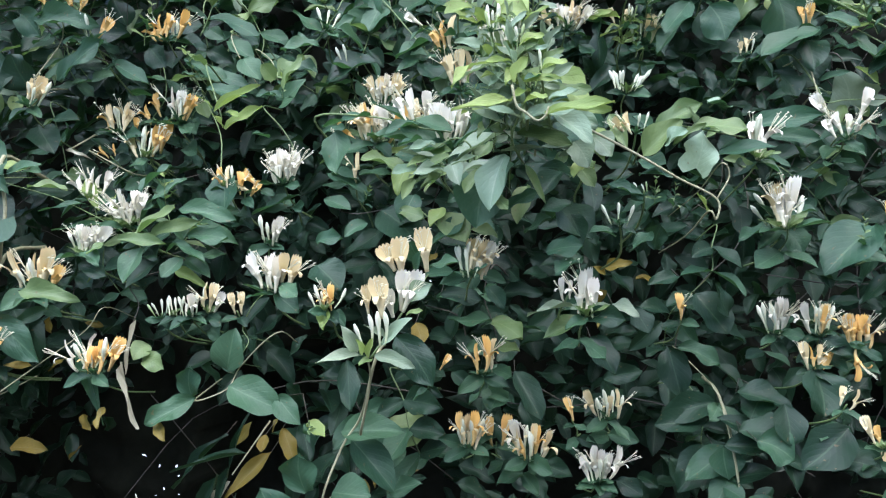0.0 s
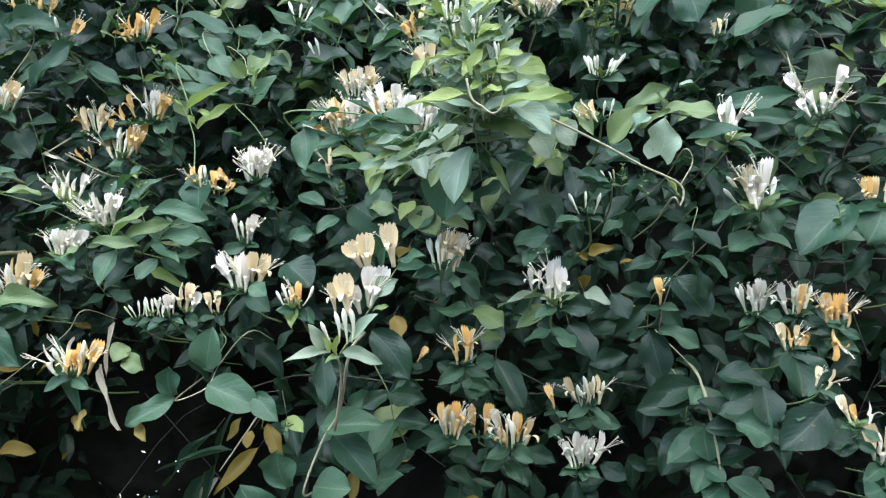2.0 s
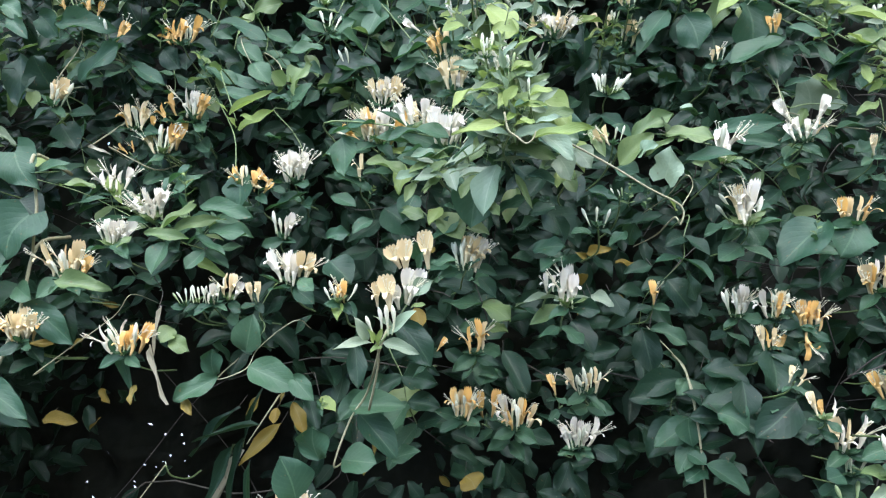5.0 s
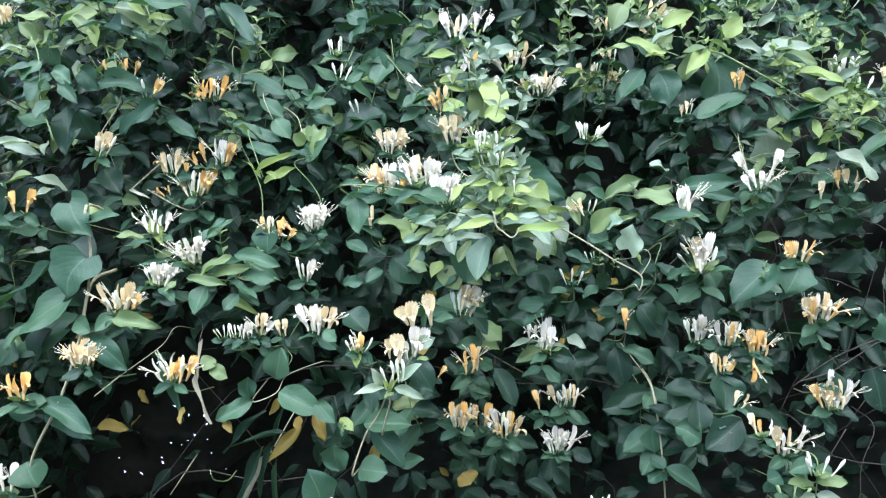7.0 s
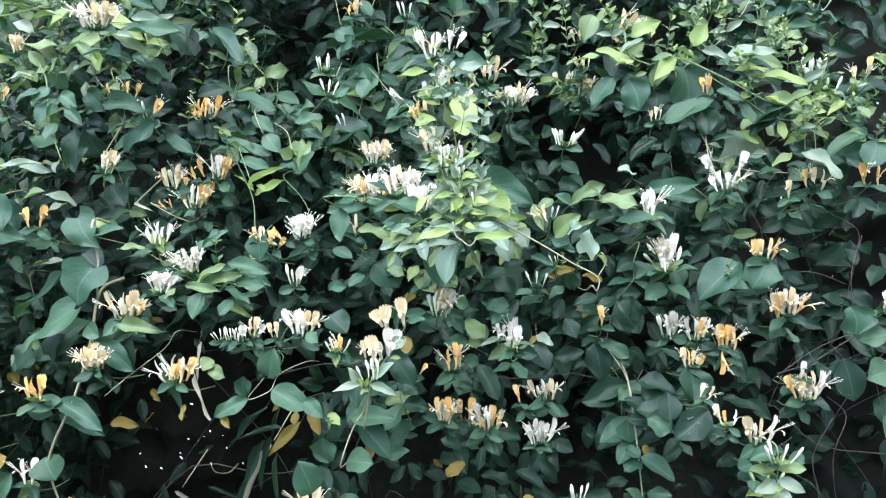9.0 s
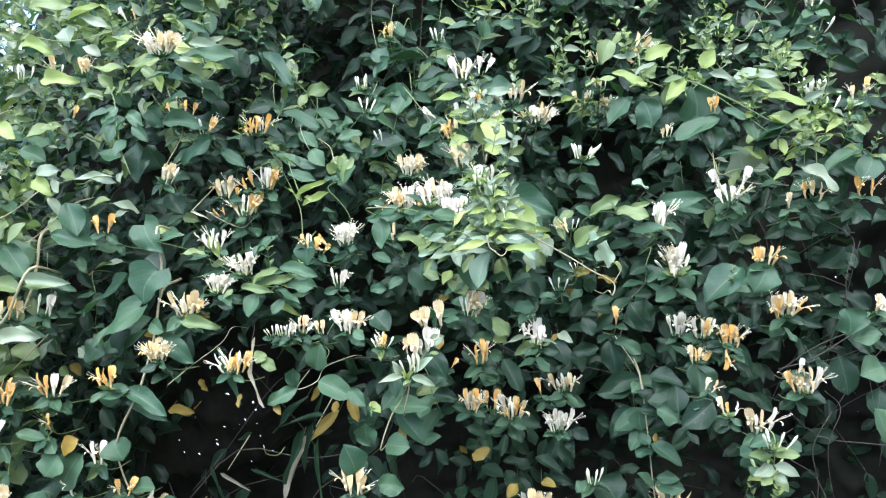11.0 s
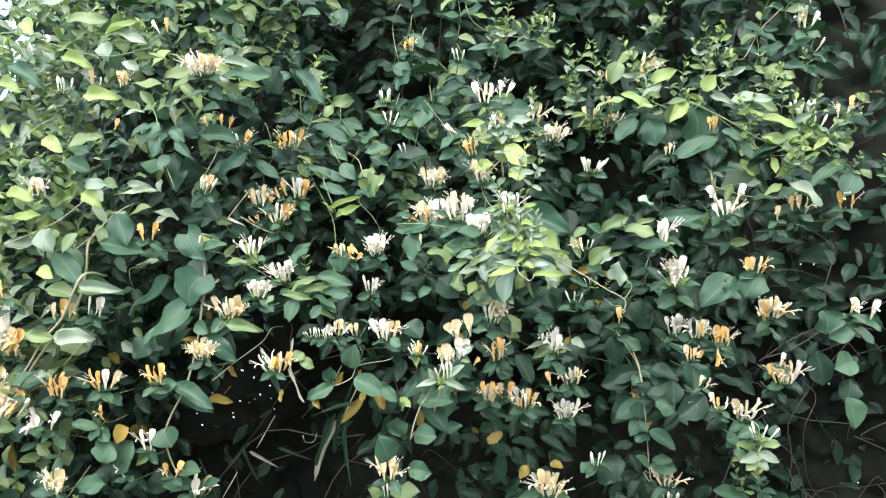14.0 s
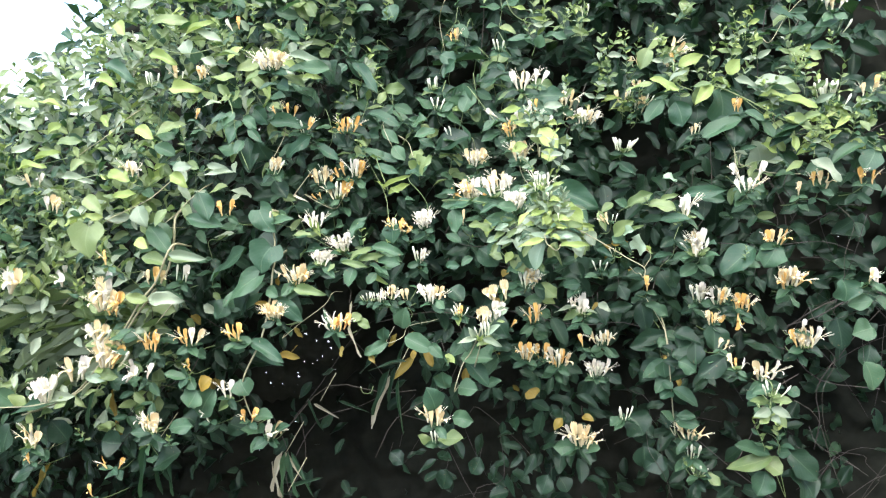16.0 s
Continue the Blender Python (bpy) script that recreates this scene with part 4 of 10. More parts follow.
leaf(s, (0.062, 0.661, 1.641), (0.037, 0.647, 1.633), 0.014, "m")
leaf(s, (0.065, 0.675, 1.643), (0.067, 0.661, 1.630), 0.014, "m")
leaf(s, (0.071, 0.669, 1.643), (0.094, 0.655, 1.638), 0.011, "m")
leaf(s, (0.077, 0.689, 1.634), (0.094, 0.675, 1.616), 0.015, "m")
leaf(s, (0.087, 0.651, 1.675), (0.067, 0.637, 1.683), 0.015, "l")
s = sprig(0.074, 0.767, 1.549, 0.033, "yyc", 20, 0, 2)
leaf(s, (0.089, 0.790, 1.534), (0.081, 0.776, 1.512), 0.031, "m")
sprig(0.028, 0.696, 1.558, 0.019, "cy", 70, 0, 2)
s = sprig(0.060, 0.771, 1.476, 0.038, "ycbbcyb", 32, 0, 1)
leaf(s, (0.057, 0.780, 1.474), (0.030, 0.766, 1.484), 0.015, "m")
leaf(s, (0.059, 0.793, 1.472), (0.055, 0.779, 1.462), 0.015, "m")
s = sprig(0.088, 0.795, 1.474, 0.033, "yy", 18, -5, 1)
leaf(s, (0.065, 0.798, 1.472), (0.084, 0.784, 1.483), 0.015, "m")
leaf(s, (0.068, 0.799, 1.465), (0.073, 0.785, 1.450), 0.018, "m")
s = sprig(0.121, 0.776, 1.465, 0.034, "cwbbcyc", 46, 0, 2)
leaf(s, (0.124, 0.797, 1.459), (0.127, 0.783, 1.447), 0.013, "m")
sprig(0.202, 0.793, 1.505, 0.031, "cbbbbcb", 60, 0, 2)
s = sprig(0.194, 0.800, 1.440, 0.033, "wbwbbww", 48, 0, 1)
leaf(s, (0.195, 0.806, 1.438), (0.193, 0.792, 1.427), 0.012, "m")
leaf(s, (0.206, 0.805, 1.440), (0.174, 0.791, 1.442), 0.012, "m")
leaf(s, (0.217, 0.836, 1.434), (0.243, 0.822, 1.422), 0.021, "d")
sprig(0.165, 0.786, 1.501, 0.022, "y", 0, -10, 2)
sprig(0.157, 0.589, 1.610, 0.038, "wwbw", 22, 3, 2)
s = sprig(0.142, 0.607, 1.621, 0.017, "ww", 20, 0, 0)
leaf(s, (0.153, 0.592, 1.654), (0.131, 0.578, 1.642), 0.018, "m")
leaf(s, (0.154, 0.618, 1.616), (0.112, 0.604, 1.612), 0.009, "q")
leaf(s, (0.161, 0.639, 1.606), (0.126, 0.625, 1.594), 0.015, "l")
leaf(s, (0.145, 0.602, 1.614), (0.178, 0.588, 1.617), 0.008, "q")
leaf(s, (0.125, 0.591, 1.657), (0.152, 0.577, 1.660), 0.018, "m")
s = sprig(0.283, 0.818, 1.607, 0.027, "y", 0, -5, 1)
leaf(s, (0.282, 0.827, 1.579), (0.323, 0.813, 1.566), 0.021, "m")
leaf(s, (0.277, 0.850, 1.577), (0.287, 0.836, 1.524), 0.036, "d")
sprig(0.350, 0.703, 1.694, 0.047, "cwwwb", 24, -3, 2)
s = sprig(0.340, 0.717, 1.701, 0.028, "bb", 15, -45, 0)
leaf(s, (0.358, 0.734, 1.698), (0.331, 0.720, 1.677), 0.014, "m")
leaf(s, (0.353, 0.728, 1.698), (0.311, 0.714, 1.687), 0.018, "m")
leaf(s, (0.360, 0.735, 1.696), (0.373, 0.721, 1.675), 0.025, "m")
leaf(s, (0.364, 0.728, 1.713), (0.382, 0.714, 1.712), 0.013, "m")
leaf(s, (0.345, 0.717, 1.703), (0.323, 0.703, 1.716), 0.007, "m")
s = sprig(0.324, 0.698, 1.758, 0.048, "bwww", 11, 3, 1)
leaf(s, (0.295, 0.704, 1.758), (0.321, 0.690, 1.744), 0.011, "l")
leaf(s, (0.338, 0.730, 1.767), (0.360, 0.716, 1.752), 0.010, "m")
sprig(0.442, 0.782, 1.798, 0.027, "wwbbc", 60, 0, 2)
sprig(0.370, 0.789, 1.597, 0.033, "bbbww", 35, 0, 2)
sprig(0.404, 0.769, 1.596, 0.032, "wbycb", 40, 0, 2)
s = sprig(0.388, 0.747, 1.564, 0.025, "cyc", 28, 0, 1)
leaf(s, (0.388, 0.747, 1.564), (0.391, 0.733, 1.521), 0.044, "d")
leaf(s, (0.360, 0.746, 1.530), (0.359, 0.732, 1.493), 0.031, "d")
sprig(0.443, 0.774, 1.586, 0.032, "ycycy", 42, 0, 2)
sprig(0.429, 0.767, 1.584, 0.029, "yy", 40, 195, 2)
s = sprig(0.395, 0.704, 1.533, 0.020, "cc", 30, 20, 2)
leaf(s, (0.407, 0.723, 1.513), (0.363, 0.709, 1.479), 0.039, "d")
s = sprig(0.420, 0.692, 1.502, 0.023, "cyw", 45, 0, 2)
leaf(s, (0.398, 0.724, 1.483), (0.428, 0.710, 1.479), 0.027, "d")
sprig(0.232, 0.839, 1.868, 0.032, "bbbbbb", 60, 10, 2)
s = sprig(0.197, 0.609, 1.756, 0.018, "ccbb", 60, -10, 0)
leaf(s, (0.202, 0.606, 1.736), (0.229, 0.592, 1.762), 0.021, "l")
leaf(s, (0.223, 0.596, 1.743), (0.244, 0.582, 1.757), 0.007, "l")
leaf(s, (0.216, 0.591, 1.741), (0.229, 0.577, 1.750), 0.018, "p")
leaf(s, (0.200, 0.614, 1.734), (0.219, 0.600, 1.729), 0.021, "m")
s = sprig(0.182, 0.600, 1.681, 0.020, "bbb", 45, 0, 1)
leaf(s, (0.146, 0.618, 1.691), (0.154, 0.604, 1.666), 0.018, "d")
leaf(s, (0.179, 0.596, 1.670), (0.160, 0.582, 1.676), 0.015, "m")
sprig(-0.041, 0.799, 1.843, 0.031, "cwcwccc", 66, 0, 2)
s = sprig(-0.038, 0.729, 1.782, 0.044, "cccwwwy", 50, 0, 2)
leaf(s, (-0.038, 0.745, 1.770), (0.004, 0.731, 1.777), 0.008, "y")
s = sprig(-0.055, 0.744, 1.788, 0.026, "yy", 30, -50, 1)
leaf(s, (-0.047, 0.740, 1.775), (-0.096, 0.726, 1.773), 0.024, "m")
leaf(s, (-0.098, 0.745, 1.794), (-0.069, 0.731, 1.796), 0.012, "m")
s = sprig(-0.001, 0.757, 1.798, 0.034, "wcc", 25, -25, 2)
leaf(s, (-0.001, 0.744, 1.791), (0.035, 0.730, 1.774), 0.021, "m")
s = sprig(0.020, 0.754, 1.798, 0.032, "cww", 25, 0, 2)
leaf(s, (0.007, 0.718, 1.777), (-0.042, 0.704, 1.781), 0.021, "m")
s = sprig(0.040, 0.690, 1.763, 0.047, "wwb", 18, 5, 0)
leaf(s, (0.007, 0.709, 1.759), (0.038, 0.695, 1.749), 0.014, "m")
leaf(s, (0.075, 0.674, 1.740), (0.046, 0.660, 1.722), 0.018, "m")
leaf(s, (0.015, 0.712, 1.766), (0.045, 0.698, 1.753), 0.015, "m")
leaf(s, (0.039, 0.689, 1.748), (0.007, 0.675, 1.725), 0.012, "l")
leaf(s, (0.071, 0.689, 1.743), (0.039, 0.675, 1.730), 0.024, "q")
leaf(s, (0.057, 0.718, 1.767), (0.039, 0.704, 1.774), 0.019, "m")
leaf(s, (0.032, 0.714, 1.773), (-0.009, 0.700, 1.788), 0.025, "m")
leaf(s, (0.032, 0.682, 1.745), (-0.006, 0.668, 1.758), 0.025, "m")
leaf(s, (0.074, 0.676, 1.764), (0.063, 0.662, 1.794), 0.026, "m")
s = sprig(0.045, 0.767, 1.848, 0.042, "ccwc", 30, 0, 2)
leaf(s, (0.020, 0.790, 1.851), (0.065, 0.776, 1.849), 0.014, "m")
s = sprig(-0.054, 0.723, 1.735, 0.027, "c", 0, -5, 0)
leaf(s, (-0.087, 0.731, 1.748), (-0.040, 0.717, 1.731), 0.018, "m")
leaf(s, (-0.018, 0.731, 1.746), (-0.051, 0.717, 1.747), 0.016, "m")
leaf(s, (-0.083, 0.732, 1.748), (-0.049, 0.718, 1.739), 0.014, "m")
leaf(s, (-0.086, 0.721, 1.720), (-0.056, 0.707, 1.707), 0.017, "m")
sprig(0.026, 0.778, 1.893, 0.039, "yyc", 26, -5, 2)
s = sprig(-0.123, 0.840, 1.949, 0.029, "bbb", 26, 0, 1)
leaf(s, (-0.129, 0.848, 1.940), (-0.088, 0.834, 1.961), 0.020, "m")
leaf(s, (-0.120, 0.871, 1.953), (-0.062, 0.857, 1.932), 0.011, "d")
s = sprig(-0.094, 0.823, 1.895, 0.025, "bb", 10, -25, 1)
leaf(s, (-0.080, 0.828, 1.862), (-0.129, 0.814, 1.870), 0.030, "d")
leaf(s, (-0.084, 0.842, 1.901), (-0.130, 0.828, 1.870), 0.041, "d")
s = sprig(0.156, 0.781, 1.919, 0.036, "cwwccw", 70, 0, 1)
leaf(s, (0.157, 0.782, 1.926), (0.131, 0.768, 1.933), 0.007, "y")
leaf(s, (0.168, 0.809, 1.938), (0.157, 0.795, 1.953), 0.009, "y")
s = sprig(0.242, 0.867, 1.968, 0.020, "bbg", 30, 0, 2, kind="y")
leaf(s, (0.241, 0.879, 1.962), (0.205, 0.865, 1.948), 0.019, "y")
s = sprig(0.428, 0.832, 1.939, 0.027, "yy", 20, 0, 0)
leaf(s, (0.443, 0.830, 1.937), (0.370, 0.816, 1.901), 0.022, "m")
leaf(s, (0.451, 0.825, 1.927), (0.463, 0.811, 1.905), 0.011, "m")
leaf(s, (0.409, 0.867, 1.929), (0.432, 0.853, 1.965), 0.077, "d")
leaf(s, (0.416, 0.819, 1.924), (0.356, 0.805, 1.890), 0.026, "m")
leaf(s, (0.433, 0.850, 1.923), (0.441, 0.836, 1.880), 0.037, "d")
leaf(s, (0.452, 0.826, 1.971), (0.528, 0.812, 1.956), 0.036, "m")
s = sprig(0.354, 0.808, 1.898, 0.018, "ccb", 40, 0, 2)
leaf(s, (0.388, 0.821, 1.884), (0.411, 0.807, 1.855), 0.031, "d")
s = sprig(-0.002, 0.800, 1.930, 0.027, "w", 0, -60, 1)
leaf(s, (0.003, 0.840, 1.940), (-0.017, 0.826, 1.917), 0.031, "d")
leaf(s, (0.002, 0.830, 1.908), (-0.034, 0.816, 1.889), 0.023, "m")
s = sprig(0.274, 0.869, 1.958, 0.023, "bb", 20, 20, 2)
leaf(s, (0.313, 0.874, 1.973), (0.267, 0.860, 1.929), 0.026, "m")
s = sprig(0.204, 0.612, 1.706, 0.012, "bbg", 40, -10, 0, kind="y")
leaf(s, (0.201, 0.617, 1.724), (0.225, 0.603, 1.720), 0.017, "m")
leaf(s, (0.179, 0.611, 1.709), (0.200, 0.597, 1.705), 0.011, "m")
leaf(s, (0.205, 0.615, 1.701), (0.183, 0.601, 1.690), 0.010, "m")
leaf(s, (0.213, 0.635, 1.679), (0.197, 0.621, 1.664), 0.016, "m")
s = sprig(0.081, 0.530, 1.809, 0.016, "gbbg", 18, 0, 0, kind="y")
leaf(s, (0.075, 0.536, 1.814), (0.060, 0.522, 1.818), 0.007, "y")
leaf(s, (0.078, 0.536, 1.817), (0.063, 0.522, 1.809), 0.004, "m")
leaf(s, (0.077, 0.536, 1.817), (0.070, 0.522, 1.823), 0.009, "y")
leaf(s, (0.081, 0.536, 1.817), (0.090, 0.522, 1.814), 0.008, "y")
leaf(s, (0.080, 0.536, 1.794), (0.077, 0.522, 1.796), 0.008, "y")
leaf(s, (0.072, 0.516, 1.780), (0.055, 0.502, 1.761), 0.010, "y")
s = sprig(0.100, 0.530, 1.797, 0.018, "gbbgg", 22, 0, 0, kind="y")
leaf(s, (0.098, 0.536, 1.814), (0.087, 0.522, 1.817), 0.008, "y")
leaf(s, (0.103, 0.536, 1.815), (0.122, 0.522, 1.823), 0.010, "y")
leaf(s, (0.101, 0.526, 1.797), (0.117, 0.512, 1.800), 0.009, "y")
leaf(s, (0.103, 0.526, 1.790), (0.119, 0.512, 1.791), 0.005, "p")
leaf(s, (0.088, 0.536, 1.794), (0.086, 0.522, 1.799), 0.007, "y")
leaf(s, (0.096, 0.536, 1.792), (0.095, 0.522, 1.798), 0.008, "y")
leaf(s, (0.096, 0.516, 1.782), (0.071, 0.502, 1.774), 0.008, "y")
leaf(s, (0.122, 0.546, 1.783), (0.151, 0.532, 1.755), 0.027, "y")
leaf(s, (0.095, 0.526, 1.779), (0.077, 0.512, 1.778), 0.005, "q")
leaf(s, (0.094, 0.526, 1.775), (0.079, 0.512, 1.763), 0.007, "p")
leaf(s, (0.086, 0.546, 1.784), (0.074, 0.532, 1.775), 0.007, "y")
s = sprig(0.089, 0.575, 1.809, 0.029, "www", 28, 0, 2)
leaf(s, (0.078, 0.566, 1.808), (0.053, 0.552, 1.810), 0.012, "q")
s = sprig(0.115, 0.500, 1.768, 0.014, "b", 0, 0, 1)
leaf(s, (0.114, 0.506, 1.770), (0.130, 0.492, 1.775), 0.012, "y")
leaf(s, (0.120, 0.496, 1.748), (0.138, 0.482, 1.749), 0.007, "p")
s = sprig(0.156, 0.620, 1.734, 0.013, "ggg", 30, 0, 0, kind="y")
leaf(s, (0.156, 0.626, 1.734), (0.145, 0.612, 1.720), 0.010, "y")
leaf(s, (0.156, 0.626, 1.735), (0.165, 0.612, 1.726), 0.010, "y")
leaf(s, (0.155, 0.626, 1.738), (0.141, 0.612, 1.742), 0.006, "y")
leaf(s, (0.146, 0.611, 1.699), (0.121, 0.597, 1.689), 0.016, "m")
leaf(s, (0.175, 0.611, 1.715), (0.201, 0.597, 1.704), 0.011, "m")
leaf(s, (0.145, 0.656, 1.753), (0.134, 0.642, 1.733), 0.011, "l")
leaf(s, (0.155, 0.617, 1.728), (0.164, 0.603, 1.711), 0.014, "l")
leaf(s, (0.163, 0.588, 1.736), (0.091, 0.574, 1.741), 0.012, "q")
leaf(s, (0.126, 0.603, 1.751), (0.165, 0.589, 1.746), 0.027, "m")
leaf(s, (0.136, 0.623, 1.698), (0.165, 0.609, 1.676), 0.036, "d")
s = sprig(0.109, 0.510, 1.759, 0.009, "gbg", 40, 0, 0, kind="y")
leaf(s, (0.097, 0.506, 1.763), (0.106, 0.492, 1.775), 0.013, "y")
leaf(s, (0.099, 0.506, 1.762), (0.128, 0.492, 1.760), 0.008, "y")
leaf(s, (0.096, 0.486, 1.744), (0.058, 0.472, 1.733), 0.011, "y")
leaf(s, (0.117, 0.486, 1.735), (0.159, 0.472, 1.738), 0.010, "y")
leaf(s, (0.104, 0.496, 1.746), (0.118, 0.482, 1.747), 0.009, "y")
leaf(s, (0.124, 0.526, 1.748), (0.151, 0.512, 1.726), 0.017, "p")
leaf(s, (0.109, 0.506, 1.757), (0.096, 0.492, 1.749), 0.007, "y")
sprig(-0.394, 0.686, 2.012, 0.042, "wcwcwcwcc", 62, 0, 2)
sprig(-0.529, 0.833, 2.112, 0.028, "wy", 30, -20, 2)
sprig(-0.627, 0.774, 2.008, 0.027, "ccb", 20, 0, 2)
sprig(-0.576, 0.774, 2.005, 0.028, "cyc", 22, 0, 2)
sprig(-0.685, 0.775, 1.998, 0.032, "bbbb", 30, 0, 2)
sprig(-0.579, 0.745, 1.931, 0.022, "y", 0, 10, 2)
sprig(-0.746, 0.803, 2.017, 0.023, "ww", 40, 0, 2)
sprig(-0.771, 0.836, 2.073, 0.033, "ww", 40, -10, 2)
sprig(0.046, 0.725, 1.973, 0.042, "wcw", 25, 0, 2)
s = sprig(0.076, 0.730, 1.985, 0.026, "ww", 30, 10, 2)
leaf(s, (0.072, 0.735, 1.964), (0.120, 0.721, 1.964), 0.030, "m")
sprig(0.069, 0.722, 1.935, 0.024, "wy", 20, 0, 2)
s = sprig(0.046, 0.734, 1.925, 0.020, "ww", 30, 0, 2)
leaf(s, (0.028, 0.745, 1.932), (0.058, 0.731, 1.911), 0.027, "y")
s = sprig(0.082, 0.728, 1.920, 0.021, "ww", 30, 30, 1)
leaf(s, (0.083, 0.740, 1.915), (0.107, 0.726, 1.921), 0.024, "y")
leaf(s, (0.082, 0.746, 1.882), (0.077, 0.732, 1.920), 0.041, "l")
leaf(s, (0.104, 0.738, 1.917), (0.060, 0.724, 1.911), 0.010, "l")
sprig(0.120, 0.744, 1.942, 0.034, "wcwc", 45, -10, 2)
sprig(0.258, 0.879, 1.943, 0.036, "bbcc", 50, 0, 2)
s = sprig(0.294, 0.896, 2.075, 0.009, "b", 0, 0, 0)
leaf(s, (0.276, 0.899, 2.058), (0.312, 0.885, 2.080), 0.039, "l")
s = sprig(0.323, 0.885, 2.048, 0.031, "ccw", 40, 30, 2)
leaf(s, (0.305, 0.899, 2.049), (0.365, 0.885, 2.065), 0.018, "l")
sprig(0.253, 0.859, 2.024, 0.020, "ccc", 50, 0, 2)
s = sprig(0.321, 0.874, 2.030, 0.018, "cy", 40, -50, 1)
leaf(s, (0.321, 0.862, 1.989), (0.285, 0.848, 2.011), 0.026, "m")
leaf(s, (0.322, 0.870, 1.995), (0.347, 0.856, 2.022), 0.020, "l")
sprig(0.259, 0.856, 1.983, 0.020, "ccb", 40, 0, 2)
s = sprig(-0.097, 0.902, 2.087, 0.024, "yyc", 40, 0, 2)
leaf(s, (-0.125, 0.891, 2.061), (-0.092, 0.877, 2.043), 0.030, "m")
s = sprig(0.000, 0.810, 2.054, 0.026, "bbb", 25, 0, 2)
leaf(s, (0.015, 0.795, 2.069), (0.063, 0.781, 2.069), 0.019, "m")
s = sprig(-0.133, 0.855, 1.990, 0.029, "bbbb", 28, 0, 1)
leaf(s, (-0.143, 0.884, 1.964), (-0.090, 0.870, 1.998), 0.030, "d")
leaf(s, (-0.118, 0.881, 2.014), (-0.090, 0.867, 2.046), 0.032, "m")
sprig(0.618, 0.953, 2.130, 0.041, "wcw", 40, 0, 2)
s = sprig(0.637, 0.960, 2.092, 0.037, "bb", 20, 10, 1)
leaf(s, (0.641, 0.962, 2.117), (0.588, 0.948, 2.099), 0.035, "m")
leaf(s, (0.607, 0.954, 2.065), (0.641, 0.940, 2.048), 0.016, "m")
sprig(0.595, 0.883, 1.961, 0.049, "bbbbbb", 42, -10, 2)
s = sprig(0.616, 0.889, 1.948, 0.031, "ggb", 45, 0, 1, kind="y")
leaf(s, (0.623, 0.892, 1.919), (0.646, 0.878, 1.933), 0.022, "l")
leaf(s, (0.634, 0.897, 1.942), (0.607, 0.883, 1.952), 0.013, "l")
leaf(s, (0.643, 0.884, 1.924), (0.596, 0.870, 1.931), 0.029, "l")
s = sprig(0.681, 0.923, 1.972, 0.025, "cc", 40, 0, 2)
leaf(s, (0.686, 0.909, 1.931), (0.651, 0.895, 1.939), 0.029, "m")
s = sprig(0.454, 0.902, 2.074, 0.022, "ggb", 40, 0, 0, kind="y")
leaf(s, (0.450, 0.902, 2.059), (0.420, 0.888, 2.071), 0.016, "y")
leaf(s, (0.462, 0.910, 2.071), (0.483, 0.896, 2.076), 0.014, "y")
leaf(s, (0.458, 0.920, 2.100), (0.435, 0.906, 2.109), 0.014, "y")
leaf(s, (0.464, 0.925, 2.107), (0.479, 0.911, 2.112), 0.013, "y")
s = sprig(0.546, 0.899, 2.030, 0.022, "gg", 40, 0, 0, kind="y")
leaf(s, (0.554, 0.909, 2.030), (0.532, 0.895, 2.044), 0.013, "y")
leaf(s, (0.568, 0.922, 2.023), (0.584, 0.908, 2.032), 0.014, "y")
leaf(s, (0.549, 0.879, 2.002), (0.528, 0.865, 2.005), 0.013, "y")
leaf(s, (0.543, 0.921, 2.044), (0.562, 0.907, 2.051), 0.016, "l")
leaf(s, (0.567, 0.935, 2.047), (0.595, 0.921, 2.044), 0.016, "l")
s = sprig(0.155, 0.864, 2.118, 0.027, "bb", 20, 0, 1)
leaf(s, (0.116, 0.848, 2.103), (0.096, 0.834, 2.090), 0.013, "l")
leaf(s, (0.151, 0.869, 2.127), (0.134, 0.855, 2.140), 0.016, "y")
leaf(s, (0.131, 0.860, 2.098), (0.164, 0.846, 2.083), 0.014, "l")
sprig(0.625, 0.954, 2.174, 0.019, "y", 0, 0, 2)
sprig(-0.699, 0.717, 1.816, 0.042, "ccw", 40, 0, 2)
sprig(-0.945, 0.752, 1.797, 0.038, "cw", 35, 0, 2)
sprig(-0.901, 0.745, 1.747, 0.034, "wcc", 50, 10, 2)
sprig(-1.009, 0.747, 1.598, 0.050, "wyy", 45, 0, 2)
sprig(-0.936, 0.800, 1.590, 0.034, "ww", 30, 0, 2)
sprig(-0.710, 0.636, 1.660, 0.029, "y", 0, 0, 2)
sprig(-0.768, 0.731, 1.538, 0.030, "yy", 30, 0, 2)
s = sprig(-0.649, 0.690, 1.616, 0.040, "cyc", 40, 0, 1)
leaf(s, (-0.667, 0.707, 1.593), (-0.599, 0.693, 1.596), 0.023, "m")
leaf(s, (-0.676, 0.692, 1.596), (-0.703, 0.678, 1.593), 0.023, "m")
sprig(-0.600, 0.701, 1.619, 0.040, "bbw", 30, 10, 2)
sprig(-0.509, 0.717, 1.748, 0.032, "yy", 35, 0, 2)
sprig(-0.370, 0.700, 1.626, 0.043, "ccbc", 40, 0, 2)
sprig(-0.407, 0.687, 1.557, 0.037, "ccccc", 45, 0, 2)
s = sprig(-0.678, 0.708, 1.478, 0.046, "yyyy", 35, 0, 2)
leaf(s, (-0.706, 0.720, 1.508), (-0.741, 0.706, 1.499), 0.034, "m")
sprig(-0.590, 0.702, 1.493, 0.045, "yywc", 40, 0, 2)
